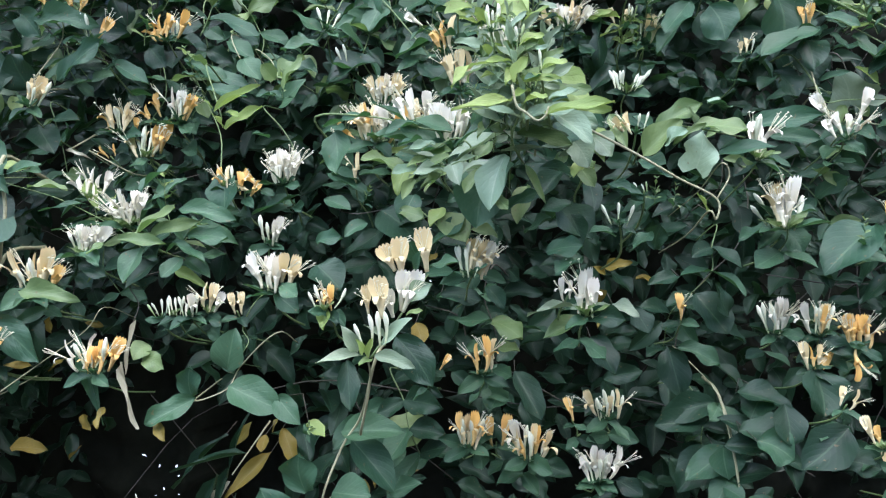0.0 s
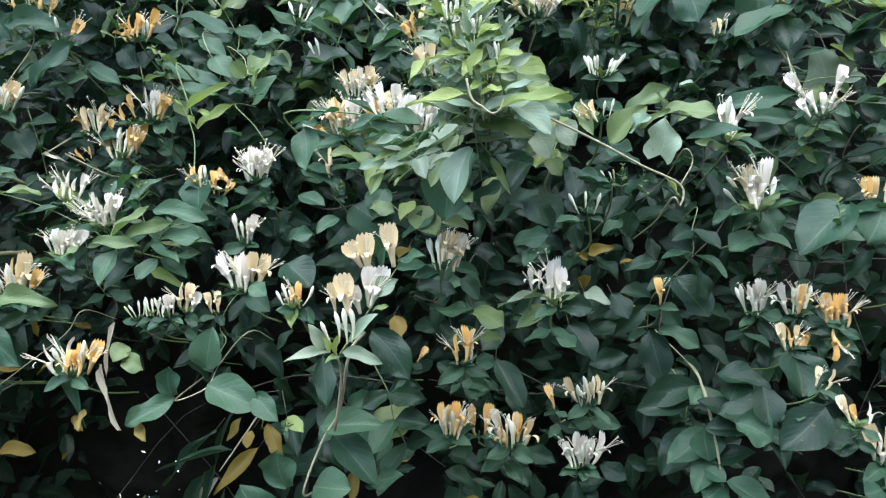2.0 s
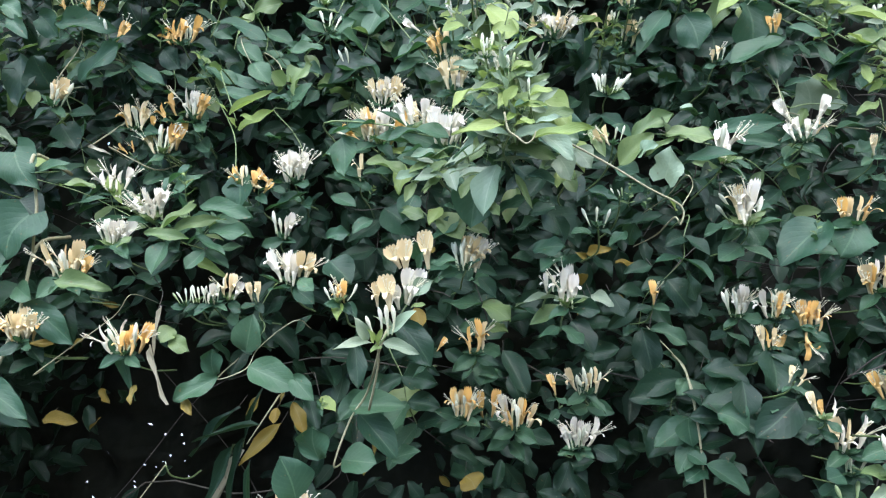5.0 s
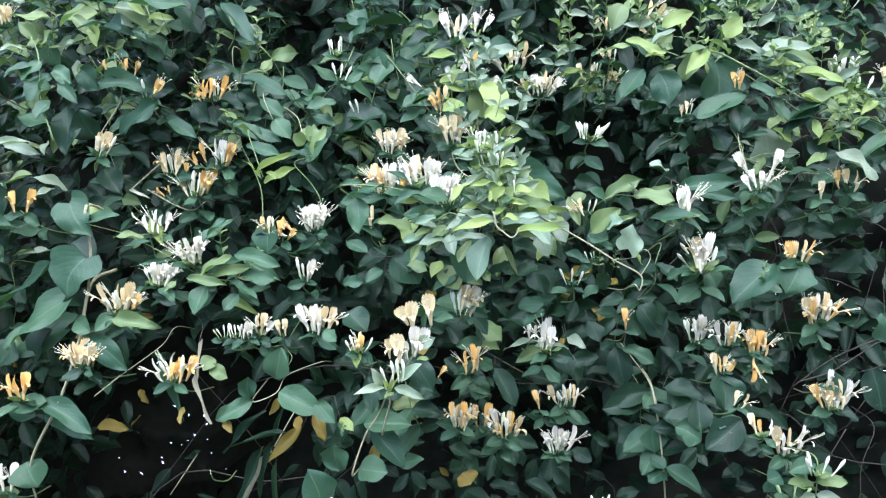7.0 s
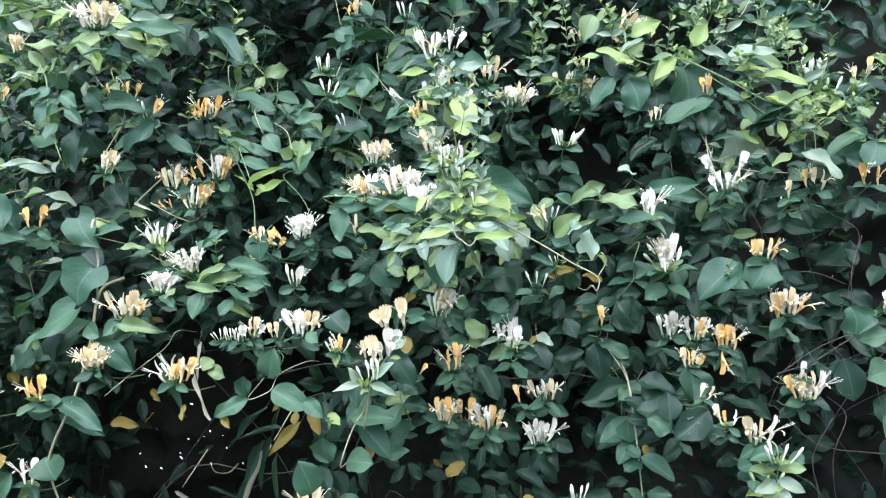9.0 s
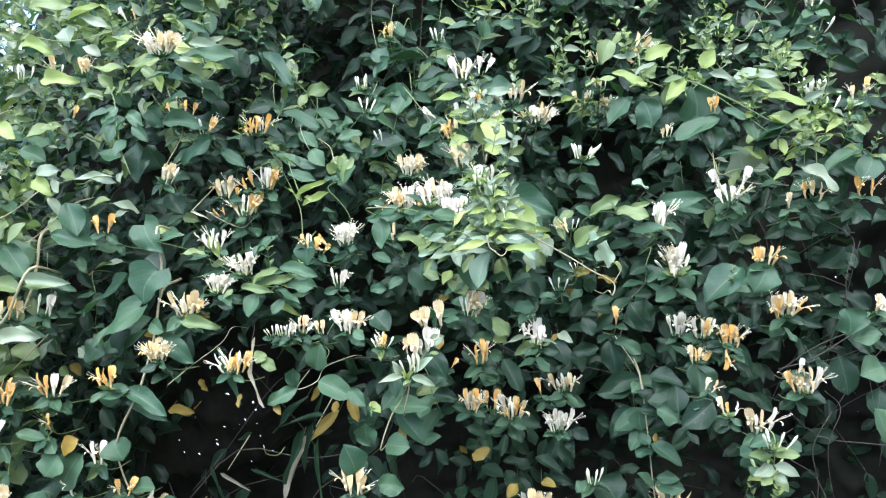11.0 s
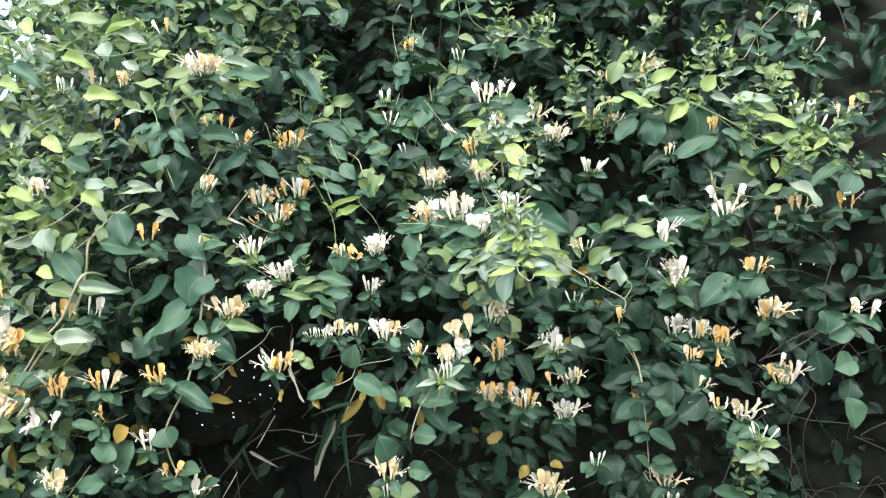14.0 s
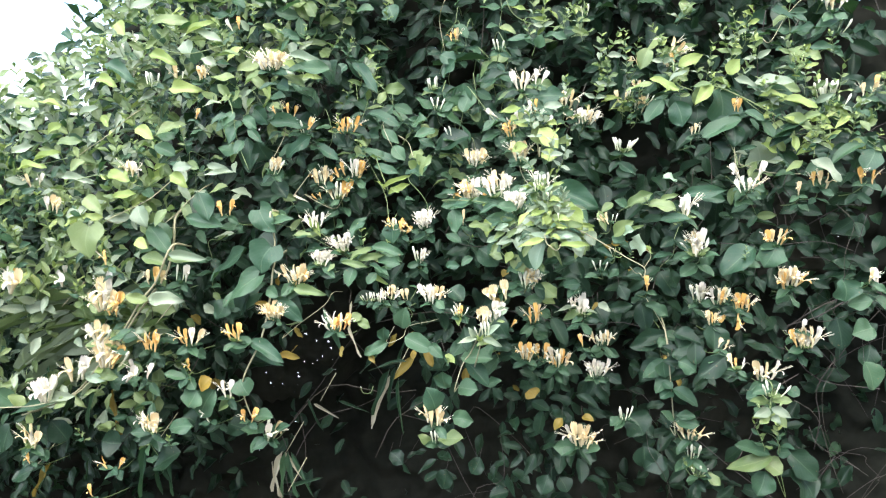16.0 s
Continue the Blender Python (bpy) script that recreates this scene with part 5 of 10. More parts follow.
s = sprig(-0.483, 0.680, 1.514, 0.035, "yyy", 40, 0, 1)
leaf(s, (-0.452, 0.686, 1.512), (-0.494, 0.672, 1.506), 0.025, "m")
leaf(s, (-0.462, 0.688, 1.513), (-0.387, 0.674, 1.478), 0.027, "m")
sprig(-0.693, 0.691, 1.427, 0.035, "ww", 50, 0, 2)
s = sprig(-0.594, 0.703, 1.443, 0.027, "y", 0, 0, 0)
leaf(s, (-0.601, 0.700, 1.427), (-0.640, 0.686, 1.439), 0.020, "m")
leaf(s, (-0.601, 0.700, 1.429), (-0.609, 0.686, 1.410), 0.023, "m")
leaf(s, (-0.602, 0.705, 1.427), (-0.579, 0.691, 1.408), 0.023, "m")
leaf(s, (-0.605, 0.707, 1.430), (-0.602, 0.693, 1.454), 0.023, "m")
leaf(s, (-0.554, 0.712, 1.425), (-0.575, 0.698, 1.406), 0.036, "o")
leaf(s, (-0.580, 0.702, 1.404), (-0.598, 0.688, 1.373), 0.051, "m")
s = sprig(-0.522, 0.715, 1.385, 0.041, "ww", 25, -15, 1)
leaf(s, (-0.515, 0.726, 1.382), (-0.545, 0.712, 1.358), 0.039, "l")
leaf(s, (-0.550, 0.713, 1.402), (-0.587, 0.699, 1.346), 0.057, "m")
s = sprig(-0.687, 0.705, 1.311, 0.048, "wcwcc", 42, 0, 2)
leaf(s, (-0.648, 0.706, 1.316), (-0.590, 0.692, 1.332), 0.034, "m")
s = sprig(-0.450, 0.739, 1.298, 0.055, "bwc", 30, 20, 1)
leaf(s, (-0.446, 0.739, 1.304), (-0.409, 0.725, 1.336), 0.026, "m")
leaf(s, (-0.462, 0.746, 1.294), (-0.493, 0.732, 1.268), 0.026, "m")
leaf(s, (-0.472, 0.743, 1.307), (-0.507, 0.729, 1.316), 0.026, "m")
s = sprig(-0.489, 0.730, 1.335, 0.031, "yy", 30, 0, 2)
leaf(s, (-0.478, 0.732, 1.341), (-0.435, 0.718, 1.355), 0.028, "m")
s = sprig(-0.565, 0.718, 1.335, 0.031, "w", 0, -10, 2)
leaf(s, (-0.606, 0.730, 1.321), (-0.622, 0.716, 1.338), 0.053, "d")
sprig(-1.027, 0.773, 1.223, 0.051, "ccwc", 45, 0, 2)
sprig(-1.031, 0.773, 1.186, 0.025, "y", 0, 0, 2)
sprig(-0.823, 0.764, 1.193, 0.031, "yy", 60, 0, 2)
sprig(-0.882, 0.771, 1.117, 0.030, "y", 0, 0, 2)
s = sprig(-0.103, 0.726, 1.320, 0.036, "bbbb", 40, 0, 1)
leaf(s, (-0.099, 0.705, 1.333), (-0.049, 0.691, 1.346), 0.029, "l")
leaf(s, (-0.106, 0.740, 1.313), (-0.087, 0.726, 1.309), 0.015, "l")
leaf(s, (-0.115, 0.732, 1.313), (-0.140, 0.718, 1.334), 0.020, "l")
s = sprig(-0.093, 0.641, 1.389, 0.041, "cccc", 50, 0, 1)
leaf(s, (-0.065, 0.658, 1.396), (-0.028, 0.644, 1.399), 0.030, "m")
leaf(s, (-0.092, 0.637, 1.419), (-0.100, 0.623, 1.459), 0.041, "m")
s = sprig(0.165, 0.791, 1.301, 0.050, "wcccc", 46, 0, 1)
leaf(s, (0.159, 0.793, 1.294), (0.115, 0.779, 1.303), 0.033, "m")
leaf(s, (0.170, 0.799, 1.292), (0.201, 0.785, 1.306), 0.033, "m")
leaf(s, (0.171, 0.822, 1.282), (0.198, 0.808, 1.267), 0.031, "d")
s = sprig(0.247, 0.788, 1.363, 0.038, "bbbb", 35, 0, 1)
leaf(s, (0.242, 0.794, 1.363), (0.221, 0.780, 1.350), 0.027, "m")
leaf(s, (0.255, 0.815, 1.361), (0.286, 0.801, 1.328), 0.063, "d")
sprig(0.371, 0.798, 1.327, 0.039, "cccc", 40, 0, 2)
s = sprig(0.378, 0.807, 1.285, 0.046, "bbbb", 25, 0, 2)
leaf(s, (0.379, 0.811, 1.273), (0.361, 0.797, 1.278), 0.032, "l")
s = sprig(0.392, 0.809, 1.250, 0.036, "bbb", 35, 0, 2)
leaf(s, (0.403, 0.820, 1.250), (0.432, 0.806, 1.234), 0.020, "l")
s = sprig(0.498, 0.807, 1.445, 0.044, "cwcw", 48, 0, 2)
leaf(s, (0.481, 0.783, 1.425), (0.458, 0.769, 1.424), 0.024, "m")
sprig(0.511, 0.819, 1.417, 0.037, "bbb", 28, 0, 2)
s = sprig(0.512, 0.816, 1.380, 0.035, "ggg", 40, 0, 1, kind="y")
leaf(s, (0.527, 0.830, 1.372), (0.548, 0.816, 1.357), 0.020, "l")
leaf(s, (0.496, 0.814, 1.393), (0.488, 0.800, 1.381), 0.019, "m")
sprig(0.584, 0.864, 1.498, 0.046, "yccwcw", 55, 0, 2)
sprig(0.524, 0.785, 1.629, 0.041, "ccwcwy", 50, 0, 2)
s = sprig(0.492, 0.779, 1.703, 0.037, "yccy", 52, 0, 2)
leaf(s, (0.496, 0.777, 1.708), (0.473, 0.763, 1.668), 0.048, "m")
sprig(0.576, 0.862, 1.531, 0.026, "w", 0, 10, 2)
sprig(0.674, 0.831, 1.633, 0.034, "c", 0, 0, 2)
sprig(0.698, 0.837, 1.622, 0.042, "ww", 30, 0, 2)
sprig(0.446, 0.791, 1.817, 0.033, "ww", 60, -10, 2)
sprig(0.579, 0.834, 1.803, 0.030, "ycc", 45, 0, 2)
sprig(0.540, 0.826, 1.790, 0.023, "c", 0, -20, 2)
sprig(0.662, 0.853, 1.810, 0.032, "yy", 40, 0, 2)
s = sprig(0.696, 0.928, 1.981, 0.029, "y", 0, 0, 2)
leaf(s, (0.734, 0.940, 1.999), (0.699, 0.926, 2.012), 0.018, "l")
s = sprig(0.229, 0.870, 1.962, 0.022, "cc", 40, 0, 1)
leaf(s, (0.234, 0.885, 1.945), (0.253, 0.871, 1.957), 0.017, "y")
leaf(s, (0.228, 0.864, 1.968), (0.190, 0.850, 1.964), 0.014, "y")
leaf(s, (0.195, 0.861, 1.964), (0.215, 0.847, 1.972), 0.012, "y")
sprig(-0.238, 0.678, 1.432, 0.008, "b", 0, 0, 0)
sprig(0.006, 0.700, 1.790, 0.034, "www", 40, -10, 0)
sprig(0.039, 0.680, 1.768, 0.042, "ww", 30, 5, 0)
sprig(0.055, 0.680, 1.770, 0.030, "wb", 20, 25, 0)

# ---------------------------------------------------------------- leafy shoots and long stems
s = shoot(-0.011, 0.678, 1.585)
stem(s, [(-0.011, 0.678, 1.585), (-0.011, 0.618, 1.570), (-0.033, 0.676, 1.516), (-0.050, 0.680, 1.488), (-0.061, 0.658, 1.447), (-0.061, 0.718, 1.437)], 0.0015, "p")
leaf(s, (-0.075, 0.656, 1.452), (-0.079, 0.642, 1.487), 0.035, "m")
leaf(s, (-0.006, 0.688, 1.587), (0.031, 0.674, 1.543), 0.031, "d")
leaf(s, (-0.054, 0.690, 1.499), (0.002, 0.676, 1.508), 0.029, "m")
leaf(s, (-0.046, 0.701, 1.490), (-0.001, 0.687, 1.453), 0.033, "m")
leaf(s, (-0.057, 0.677, 1.448), (-0.020, 0.663, 1.450), 0.034, "m")
s = shoot(0.109, 0.560, 1.756, "young light green leaves on a thin vine stem")
stem(s, [(0.109, 0.560, 1.756), (0.130, 0.560, 1.756), (0.153, 0.560, 1.746), (0.190, 0.560, 1.726), (0.218, 0.560, 1.709), (0.245, 0.560, 1.694), (0.244, 0.560, 1.679), (0.239, 0.560, 1.685), (0.239, 0.620, 1.675), (0.239, 0.720, 1.670)], 0.0010, "p")
leaf(s, (0.158, 0.576, 1.745), (0.171, 0.562, 1.726), 0.020, "q")
leaf(s, (0.142, 0.548, 1.733), (0.151, 0.534, 1.711), 0.020, "q")
s = shoot(0.245, 0.560, 1.694, "young light green leaves on a thin vine stem")
stem(s, [(0.245, 0.560, 1.694), (0.254, 0.560, 1.711), (0.248, 0.560, 1.720), (0.248, 0.620, 1.710), (0.248, 0.720, 1.705)], 0.0006, "p")
leaf(s, (0.235, 0.576, 1.720), (0.236, 0.562, 1.745), 0.037, "Q")
s = shoot(-0.087, 0.786, 1.733)
stem(s, [(-0.087, 0.786, 1.733), (-0.087, 0.726, 1.718), (-0.057, 0.710, 1.704), (-0.019, 0.682, 1.704), (0.004, 0.677, 1.713), (0.004, 0.737, 1.703)], 0.0006, "b")
leaf(s, (-0.030, 0.661, 1.688), (-0.047, 0.647, 1.677), 0.015, "m")
leaf(s, (-0.020, 0.675, 1.702), (0.013, 0.661, 1.673), 0.045, "d")
s = shoot(0.291, 0.888, 1.578)
stem(s, [(0.291, 0.888, 1.578), (0.319, 0.809, 1.529), (0.325, 0.778, 1.462), (0.337, 0.790, 1.370)], 0.0008, "p")
leaf(s, (0.314, 0.834, 1.503), (0.255, 0.820, 1.496), 0.029, "d")
leaf(s, (0.309, 0.785, 1.510), (0.360, 0.771, 1.490), 0.026, "d")
leaf(s, (0.312, 0.776, 1.484), (0.367, 0.762, 1.483), 0.023, "d")
leaf(s, (0.319, 0.787, 1.448), (0.360, 0.773, 1.462), 0.023, "d")
leaf(s, (0.313, 0.782, 1.443), (0.329, 0.768, 1.434), 0.020, "m")
leaf(s, (0.324, 0.800, 1.481), (0.277, 0.786, 1.448), 0.032, "m")
leaf(s, (0.323, 0.789, 1.453), (0.300, 0.775, 1.423), 0.024, "m")
leaf(s, (0.330, 0.772, 1.434), (0.376, 0.758, 1.412), 0.029, "m")
leaf(s, (0.332, 0.783, 1.428), (0.308, 0.769, 1.418), 0.029, "m")
leaf(s, (0.315, 0.786, 1.481), (0.319, 0.772, 1.455), 0.036, "m")
s = shoot(-0.395, 0.752, 1.535)
stem(s, [(-0.395, 0.752, 1.535), (-0.395, 0.692, 1.520), (-0.362, 0.699, 1.548), (-0.313, 0.700, 1.585), (-0.297, 0.703, 1.608), (-0.297, 0.763, 1.598)], 0.0007, "p")
leaf(s, (-0.308, 0.677, 1.584), (-0.268, 0.663, 1.502), 0.013, "m")
s = shoot(-0.441, 0.790, 1.755)
stem(s, [(-0.441, 0.790, 1.755), (-0.441, 0.730, 1.740), (-0.378, 0.736, 1.722), (-0.300, 0.714, 1.690), (-0.279, 0.711, 1.678), (-0.279, 0.771, 1.668)], 0.0006, "g")
leaf(s, (-0.443, 0.735, 1.754), (-0.407, 0.721, 1.755), 0.015, "y")
leaf(s, (-0.423, 0.742, 1.752), (-0.394, 0.728, 1.751), 0.012, "m")
leaf(s, (-0.447, 0.728, 1.712), (-0.410, 0.714, 1.688), 0.039, "d")
s = shoot(0.407, 0.882, 1.917)
stem(s, [(0.407, 0.882, 1.917), (0.407, 0.822, 1.902), (0.425, 0.805, 1.861), (0.430, 0.796, 1.840), (0.464, 0.819, 1.850), (0.512, 0.827, 1.850), (0.512, 0.887, 1.840)], 0.0010, "g")
leaf(s, (0.434, 0.818, 1.871), (0.460, 0.804, 1.876), 0.010, "m")
leaf(s, (0.498, 0.820, 1.867), (0.467, 0.806, 1.882), 0.021, "y")
s = shoot(0.012, 0.727, 1.722)
stem(s, [(0.012, 0.727, 1.722), (0.012, 0.667, 1.707), (0.032, 0.651, 1.687), (0.047, 0.651, 1.675), (0.069, 0.654, 1.678), (0.069, 0.714, 1.668)], 0.0007, "g")
leaf(s, (0.038, 0.651, 1.701), (0.029, 0.637, 1.682), 0.017, "y")
leaf(s, (0.058, 0.649, 1.693), (0.031, 0.635, 1.667), 0.019, "m")
leaf(s, (0.015, 0.677, 1.694), (-0.006, 0.663, 1.687), 0.014, "d")
leaf(s, (-0.001, 0.653, 1.698), (0.024, 0.639, 1.689), 0.014, "l")
leaf(s, (0.012, 0.661, 1.714), (0.002, 0.647, 1.689), 0.024, "m")
leaf(s, (0.038, 0.650, 1.695), (0.060, 0.636, 1.669), 0.028, "l")
s = shoot(0.041, 0.856, 1.871, "young light green leaves on a thin vine stem")
stem(s, [(0.041, 0.856, 1.871), (0.041, 0.796, 1.856), (0.044, 0.783, 1.833), (0.058, 0.760, 1.812), (0.079, 0.750, 1.803), (0.090, 0.755, 1.815), (0.090, 0.815, 1.805)], 0.0009, "p")
leaf(s, (0.021, 0.806, 1.852), (0.033, 0.792, 1.882), 0.020, "q")
s = shoot(0.099, 0.520, 1.756, "bare green vine stem hanging in the hedge")
stem(s, [(0.099, 0.520, 1.756), (0.096, 0.520, 1.770), (0.099, 0.520, 1.786), (0.100, 0.520, 1.799)], 0.0007, "g")
s = shoot(0.096, 0.530, 1.774, "bare green vine stem hanging in the hedge")
stem(s, [(0.096, 0.530, 1.774), (0.086, 0.530, 1.786), (0.082, 0.530, 1.801), (0.080, 0.530, 1.811)], 0.0007, "g")
s = shoot(0.096, 0.480, 1.752, "bare pale vine stem hanging in the hedge")
stem(s, [(0.096, 0.480, 1.752), (0.099, 0.480, 1.739), (0.105, 0.480, 1.734), (0.112, 0.480, 1.729), (0.117, 0.480, 1.732), (0.119, 0.480, 1.738)], 0.0009, "p")
s = shoot(0.100, 0.570, 1.772)
stem(s, [(0.100, 0.570, 1.772), (0.097, 0.570, 1.755), (0.097, 0.570, 1.744), (0.097, 0.630, 1.734), (0.097, 0.730, 1.729)], 0.0008, "g")
leaf(s, (0.096, 0.596, 1.730), (0.077, 0.582, 1.690), 0.032, "m")
leaf(s, (0.101, 0.556, 1.742), (0.140, 0.542, 1.734), 0.013, "l")
leaf(s, (0.091, 0.556, 1.761), (0.078, 0.542, 1.741), 0.016, "d")
leaf(s, (0.087, 0.566, 1.759), (0.055, 0.552, 1.730), 0.011, "m")
leaf(s, (0.097, 0.606, 1.749), (0.081, 0.592, 1.757), 0.014, "d")
leaf(s, (0.086, 0.556, 1.755), (0.072, 0.542, 1.734), 0.011, "l")
leaf(s, (0.112, 0.645, 1.720), (0.102, 0.631, 1.686), 0.017, "l")
leaf(s, (0.079, 0.618, 1.723), (0.068, 0.604, 1.682), 0.042, "m")
s = shoot(-0.189, 0.738, 1.539)
stem(s, [(-0.189, 0.738, 1.539), (-0.189, 0.678, 1.524), (-0.160, 0.680, 1.535), (-0.148, 0.680, 1.556), (-0.087, 0.594, 1.590), (-0.087, 0.654, 1.580)], 0.0008, "p")
leaf(s, (-0.162, 0.684, 1.552), (-0.155, 0.670, 1.588), 0.033, "m")
leaf(s, (-0.193, 0.681, 1.527), (-0.191, 0.667, 1.555), 0.024, "m")
leaf(s, (-0.185, 0.672, 1.527), (-0.227, 0.658, 1.506), 0.023, "m")
leaf(s, (-0.152, 0.664, 1.540), (-0.098, 0.650, 1.522), 0.032, "m")
s = shoot(-0.137, 0.745, 1.633, "bare green vine stem hanging in the hedge")
stem(s, [(-0.137, 0.745, 1.633), (-0.137, 0.685, 1.618), (-0.150, 0.686, 1.592), (-0.141, 0.679, 1.579), (-0.149, 0.681, 1.561), (-0.149, 0.741, 1.551)], 0.0006, "g")
s = shoot(-0.275, 0.767, 1.648)
stem(s, [(-0.275, 0.767, 1.648), (-0.275, 0.707, 1.633), (-0.263, 0.705, 1.611), (-0.264, 0.698, 1.584), (-0.264, 0.758, 1.574)], 0.0006, "b")
leaf(s, (-0.257, 0.691, 1.596), (-0.259, 0.677, 1.547), 0.004, "x", "blade")
leaf(s, (-0.241, 0.689, 1.573), (-0.249, 0.675, 1.563), 0.021, "l")
s = shoot(-0.190, 0.777, 1.752, "young light green leaves on a thin vine stem")
stem(s, [(-0.190, 0.777, 1.752), (-0.190, 0.717, 1.737), (-0.201, 0.732, 1.788), (-0.241, 0.774, 1.844), (-0.252, 0.765, 1.873), (-0.252, 0.825, 1.863)], 0.0008, "g")
leaf(s, (-0.203, 0.741, 1.799), (-0.208, 0.727, 1.810), 0.012, "y")
leaf(s, (-0.193, 0.722, 1.792), (-0.149, 0.708, 1.811), 0.014, "y")
leaf(s, (-0.251, 0.768, 1.865), (-0.270, 0.754, 1.855), 0.021, "l")
s = shoot(-0.157, 0.791, 1.833)
stem(s, [(-0.157, 0.791, 1.833), (-0.157, 0.731, 1.818), (-0.134, 0.728, 1.793), (-0.121, 0.727, 1.769), (-0.131, 0.723, 1.750), (-0.131, 0.783, 1.740)], 0.0007, "g")
leaf(s, (-0.140, 0.739, 1.832), (-0.162, 0.725, 1.831), 0.016, "m")
leaf(s, (-0.146, 0.720, 1.782), (-0.156, 0.706, 1.785), 0.020, "m")
s = shoot(-0.218, 0.847, 1.935)
stem(s, [(-0.218, 0.847, 1.935), (-0.218, 0.787, 1.920), (-0.196, 0.761, 1.881), (-0.196, 0.821, 1.871)], 0.0008, "p")
leaf(s, (-0.226, 0.821, 1.936), (-0.194, 0.807, 1.916), 0.019, "d")
leaf(s, (-0.210, 0.761, 1.856), (-0.244, 0.747, 1.873), 0.023, "m")
leaf(s, (-0.190, 0.755, 1.879), (-0.167, 0.741, 1.856), 0.025, "m")
s = shoot(0.077, 0.829, 1.876, "bare pale vine stem hanging in the hedge")
stem(s, [(0.077, 0.829, 1.876), (0.077, 0.769, 1.861), (0.070, 0.735, 1.921), (0.048, 0.734, 1.977), (0.048, 0.794, 1.967)], 0.0015, "p")
s = shoot(0.008, 0.916, 2.170, "young light green leaves on a thin vine stem")
stem(s, [(0.008, 0.916, 2.170), (0.008, 0.856, 2.155), (0.024, 0.853, 2.125), (0.068, 0.845, 2.104), (0.145, 0.869, 2.105), (0.154, 0.872, 2.149), (0.154, 0.932, 2.139)], 0.0009, "g")
leaf(s, (0.048, 0.854, 2.133), (0.018, 0.840, 2.137), 0.013, "y")
leaf(s, (0.089, 0.849, 2.109), (0.049, 0.835, 2.117), 0.011, "y")
s = shoot(-0.111, 0.919, 2.171, "bare pale vine stem hanging in the hedge")
stem(s, [(-0.111, 0.919, 2.171), (-0.111, 0.859, 2.156), (-0.128, 0.900, 2.128), (-0.117, 0.900, 2.068), (-0.117, 0.960, 2.058)], 0.0008, "p")
s = shoot(-0.429, 0.815, 1.867, "bare pale vine stem hanging in the hedge")
stem(s, [(-0.429, 0.815, 1.867), (-0.429, 0.755, 1.852), (-0.403, 0.762, 1.909), (-0.407, 0.750, 1.963), (-0.407, 0.810, 1.953)], 0.0009, "p")
s = shoot(0.423, 0.884, 1.912, "bare pale vine stem hanging in the hedge")
stem(s, [(0.423, 0.884, 1.912), (0.423, 0.824, 1.897), (0.423, 0.797, 1.850), (0.430, 0.786, 1.814), (0.430, 0.846, 1.804)], 0.0009, "p")
s = shoot(0.406, 0.927, 2.011)
stem(s, [(0.406, 0.927, 2.011), (0.406, 0.867, 1.996), (0.471, 0.823, 1.935), (0.522, 0.811, 1.898), (0.628, 0.881, 1.909), (0.697, 0.885, 1.867), (0.697, 0.945, 1.857)], 0.0009, "g")
leaf(s, (0.414, 0.874, 1.987), (0.418, 0.860, 1.938), 0.069, "d")
leaf(s, (0.470, 0.816, 1.922), (0.487, 0.802, 1.891), 0.021, "m")
leaf(s, (0.478, 0.821, 1.948), (0.500, 0.807, 1.960), 0.015, "y")
leaf(s, (0.487, 0.818, 1.936), (0.464, 0.804, 1.925), 0.015, "y")
leaf(s, (0.529, 0.808, 1.914), (0.497, 0.794, 1.926), 0.017, "y")
leaf(s, (0.636, 0.874, 1.885), (0.660, 0.860, 1.873), 0.020, "y")
leaf(s, (0.522, 0.813, 1.896), (0.524, 0.799, 1.868), 0.015, "y")
leaf(s, (0.670, 0.876, 1.865), (0.687, 0.862, 1.855), 0.017, "y")
leaf(s, (0.697, 0.885, 1.877), (0.713, 0.871, 1.865), 0.018, "l")
leaf(s, (0.420, 0.866, 1.991), (0.389, 0.852, 2.002), 0.020, "y")
leaf(s, (0.408, 0.853, 1.984), (0.392, 0.839, 1.959), 0.022, "y")
s = shoot(0.502, 0.978, 2.088)
stem(s, [(0.502, 0.978, 2.088), (0.502, 0.918, 2.073), (0.536, 0.941, 2.127), (0.576, 0.950, 2.168), (0.576, 1.010, 2.158)], 0.0008, "p")
leaf(s, (0.500, 0.914, 2.086), (0.430, 0.900, 2.078), 0.011, "m")
leaf(s, (0.544, 0.936, 2.116), (0.501, 0.922, 2.132), 0.030, "m")
s = shoot(-0.153, 0.821, 1.872, "heart-shaped green leaves on a climbing vine")
stem(s, [(-0.153, 0.821, 1.872), (-0.153, 0.761, 1.857), (-0.167, 0.778, 1.885), (-0.187, 0.780, 1.899), (-0.187, 0.840, 1.889)], 0.0008, "p")
leaf(s, (-0.146, 0.760, 1.834), (-0.121, 0.746, 1.854), 0.029, "h")
leaf(s, (-0.152, 0.801, 1.892), (-0.118, 0.787, 1.877), 0.018, "m")
leaf(s, (-0.164, 0.767, 1.857), (-0.133, 0.753, 1.866), 0.023, "l")
s = shoot(-0.613, 0.776, 1.762)
stem(s, [(-0.613, 0.776, 1.762), (-0.613, 0.716, 1.747), (-0.615, 0.705, 1.695), (-0.635, 0.700, 1.629), (-0.714, 0.718, 1.544), (-0.799, 0.738, 1.440), (-0.908, 0.768, 1.349), (-1.049, 0.781, 1.291), (-1.049, 0.841, 1.281)], 0.0024, "p")
leaf(s, (-0.628, 0.710, 1.675), (-0.548, 0.696, 1.668), 0.022, "m")
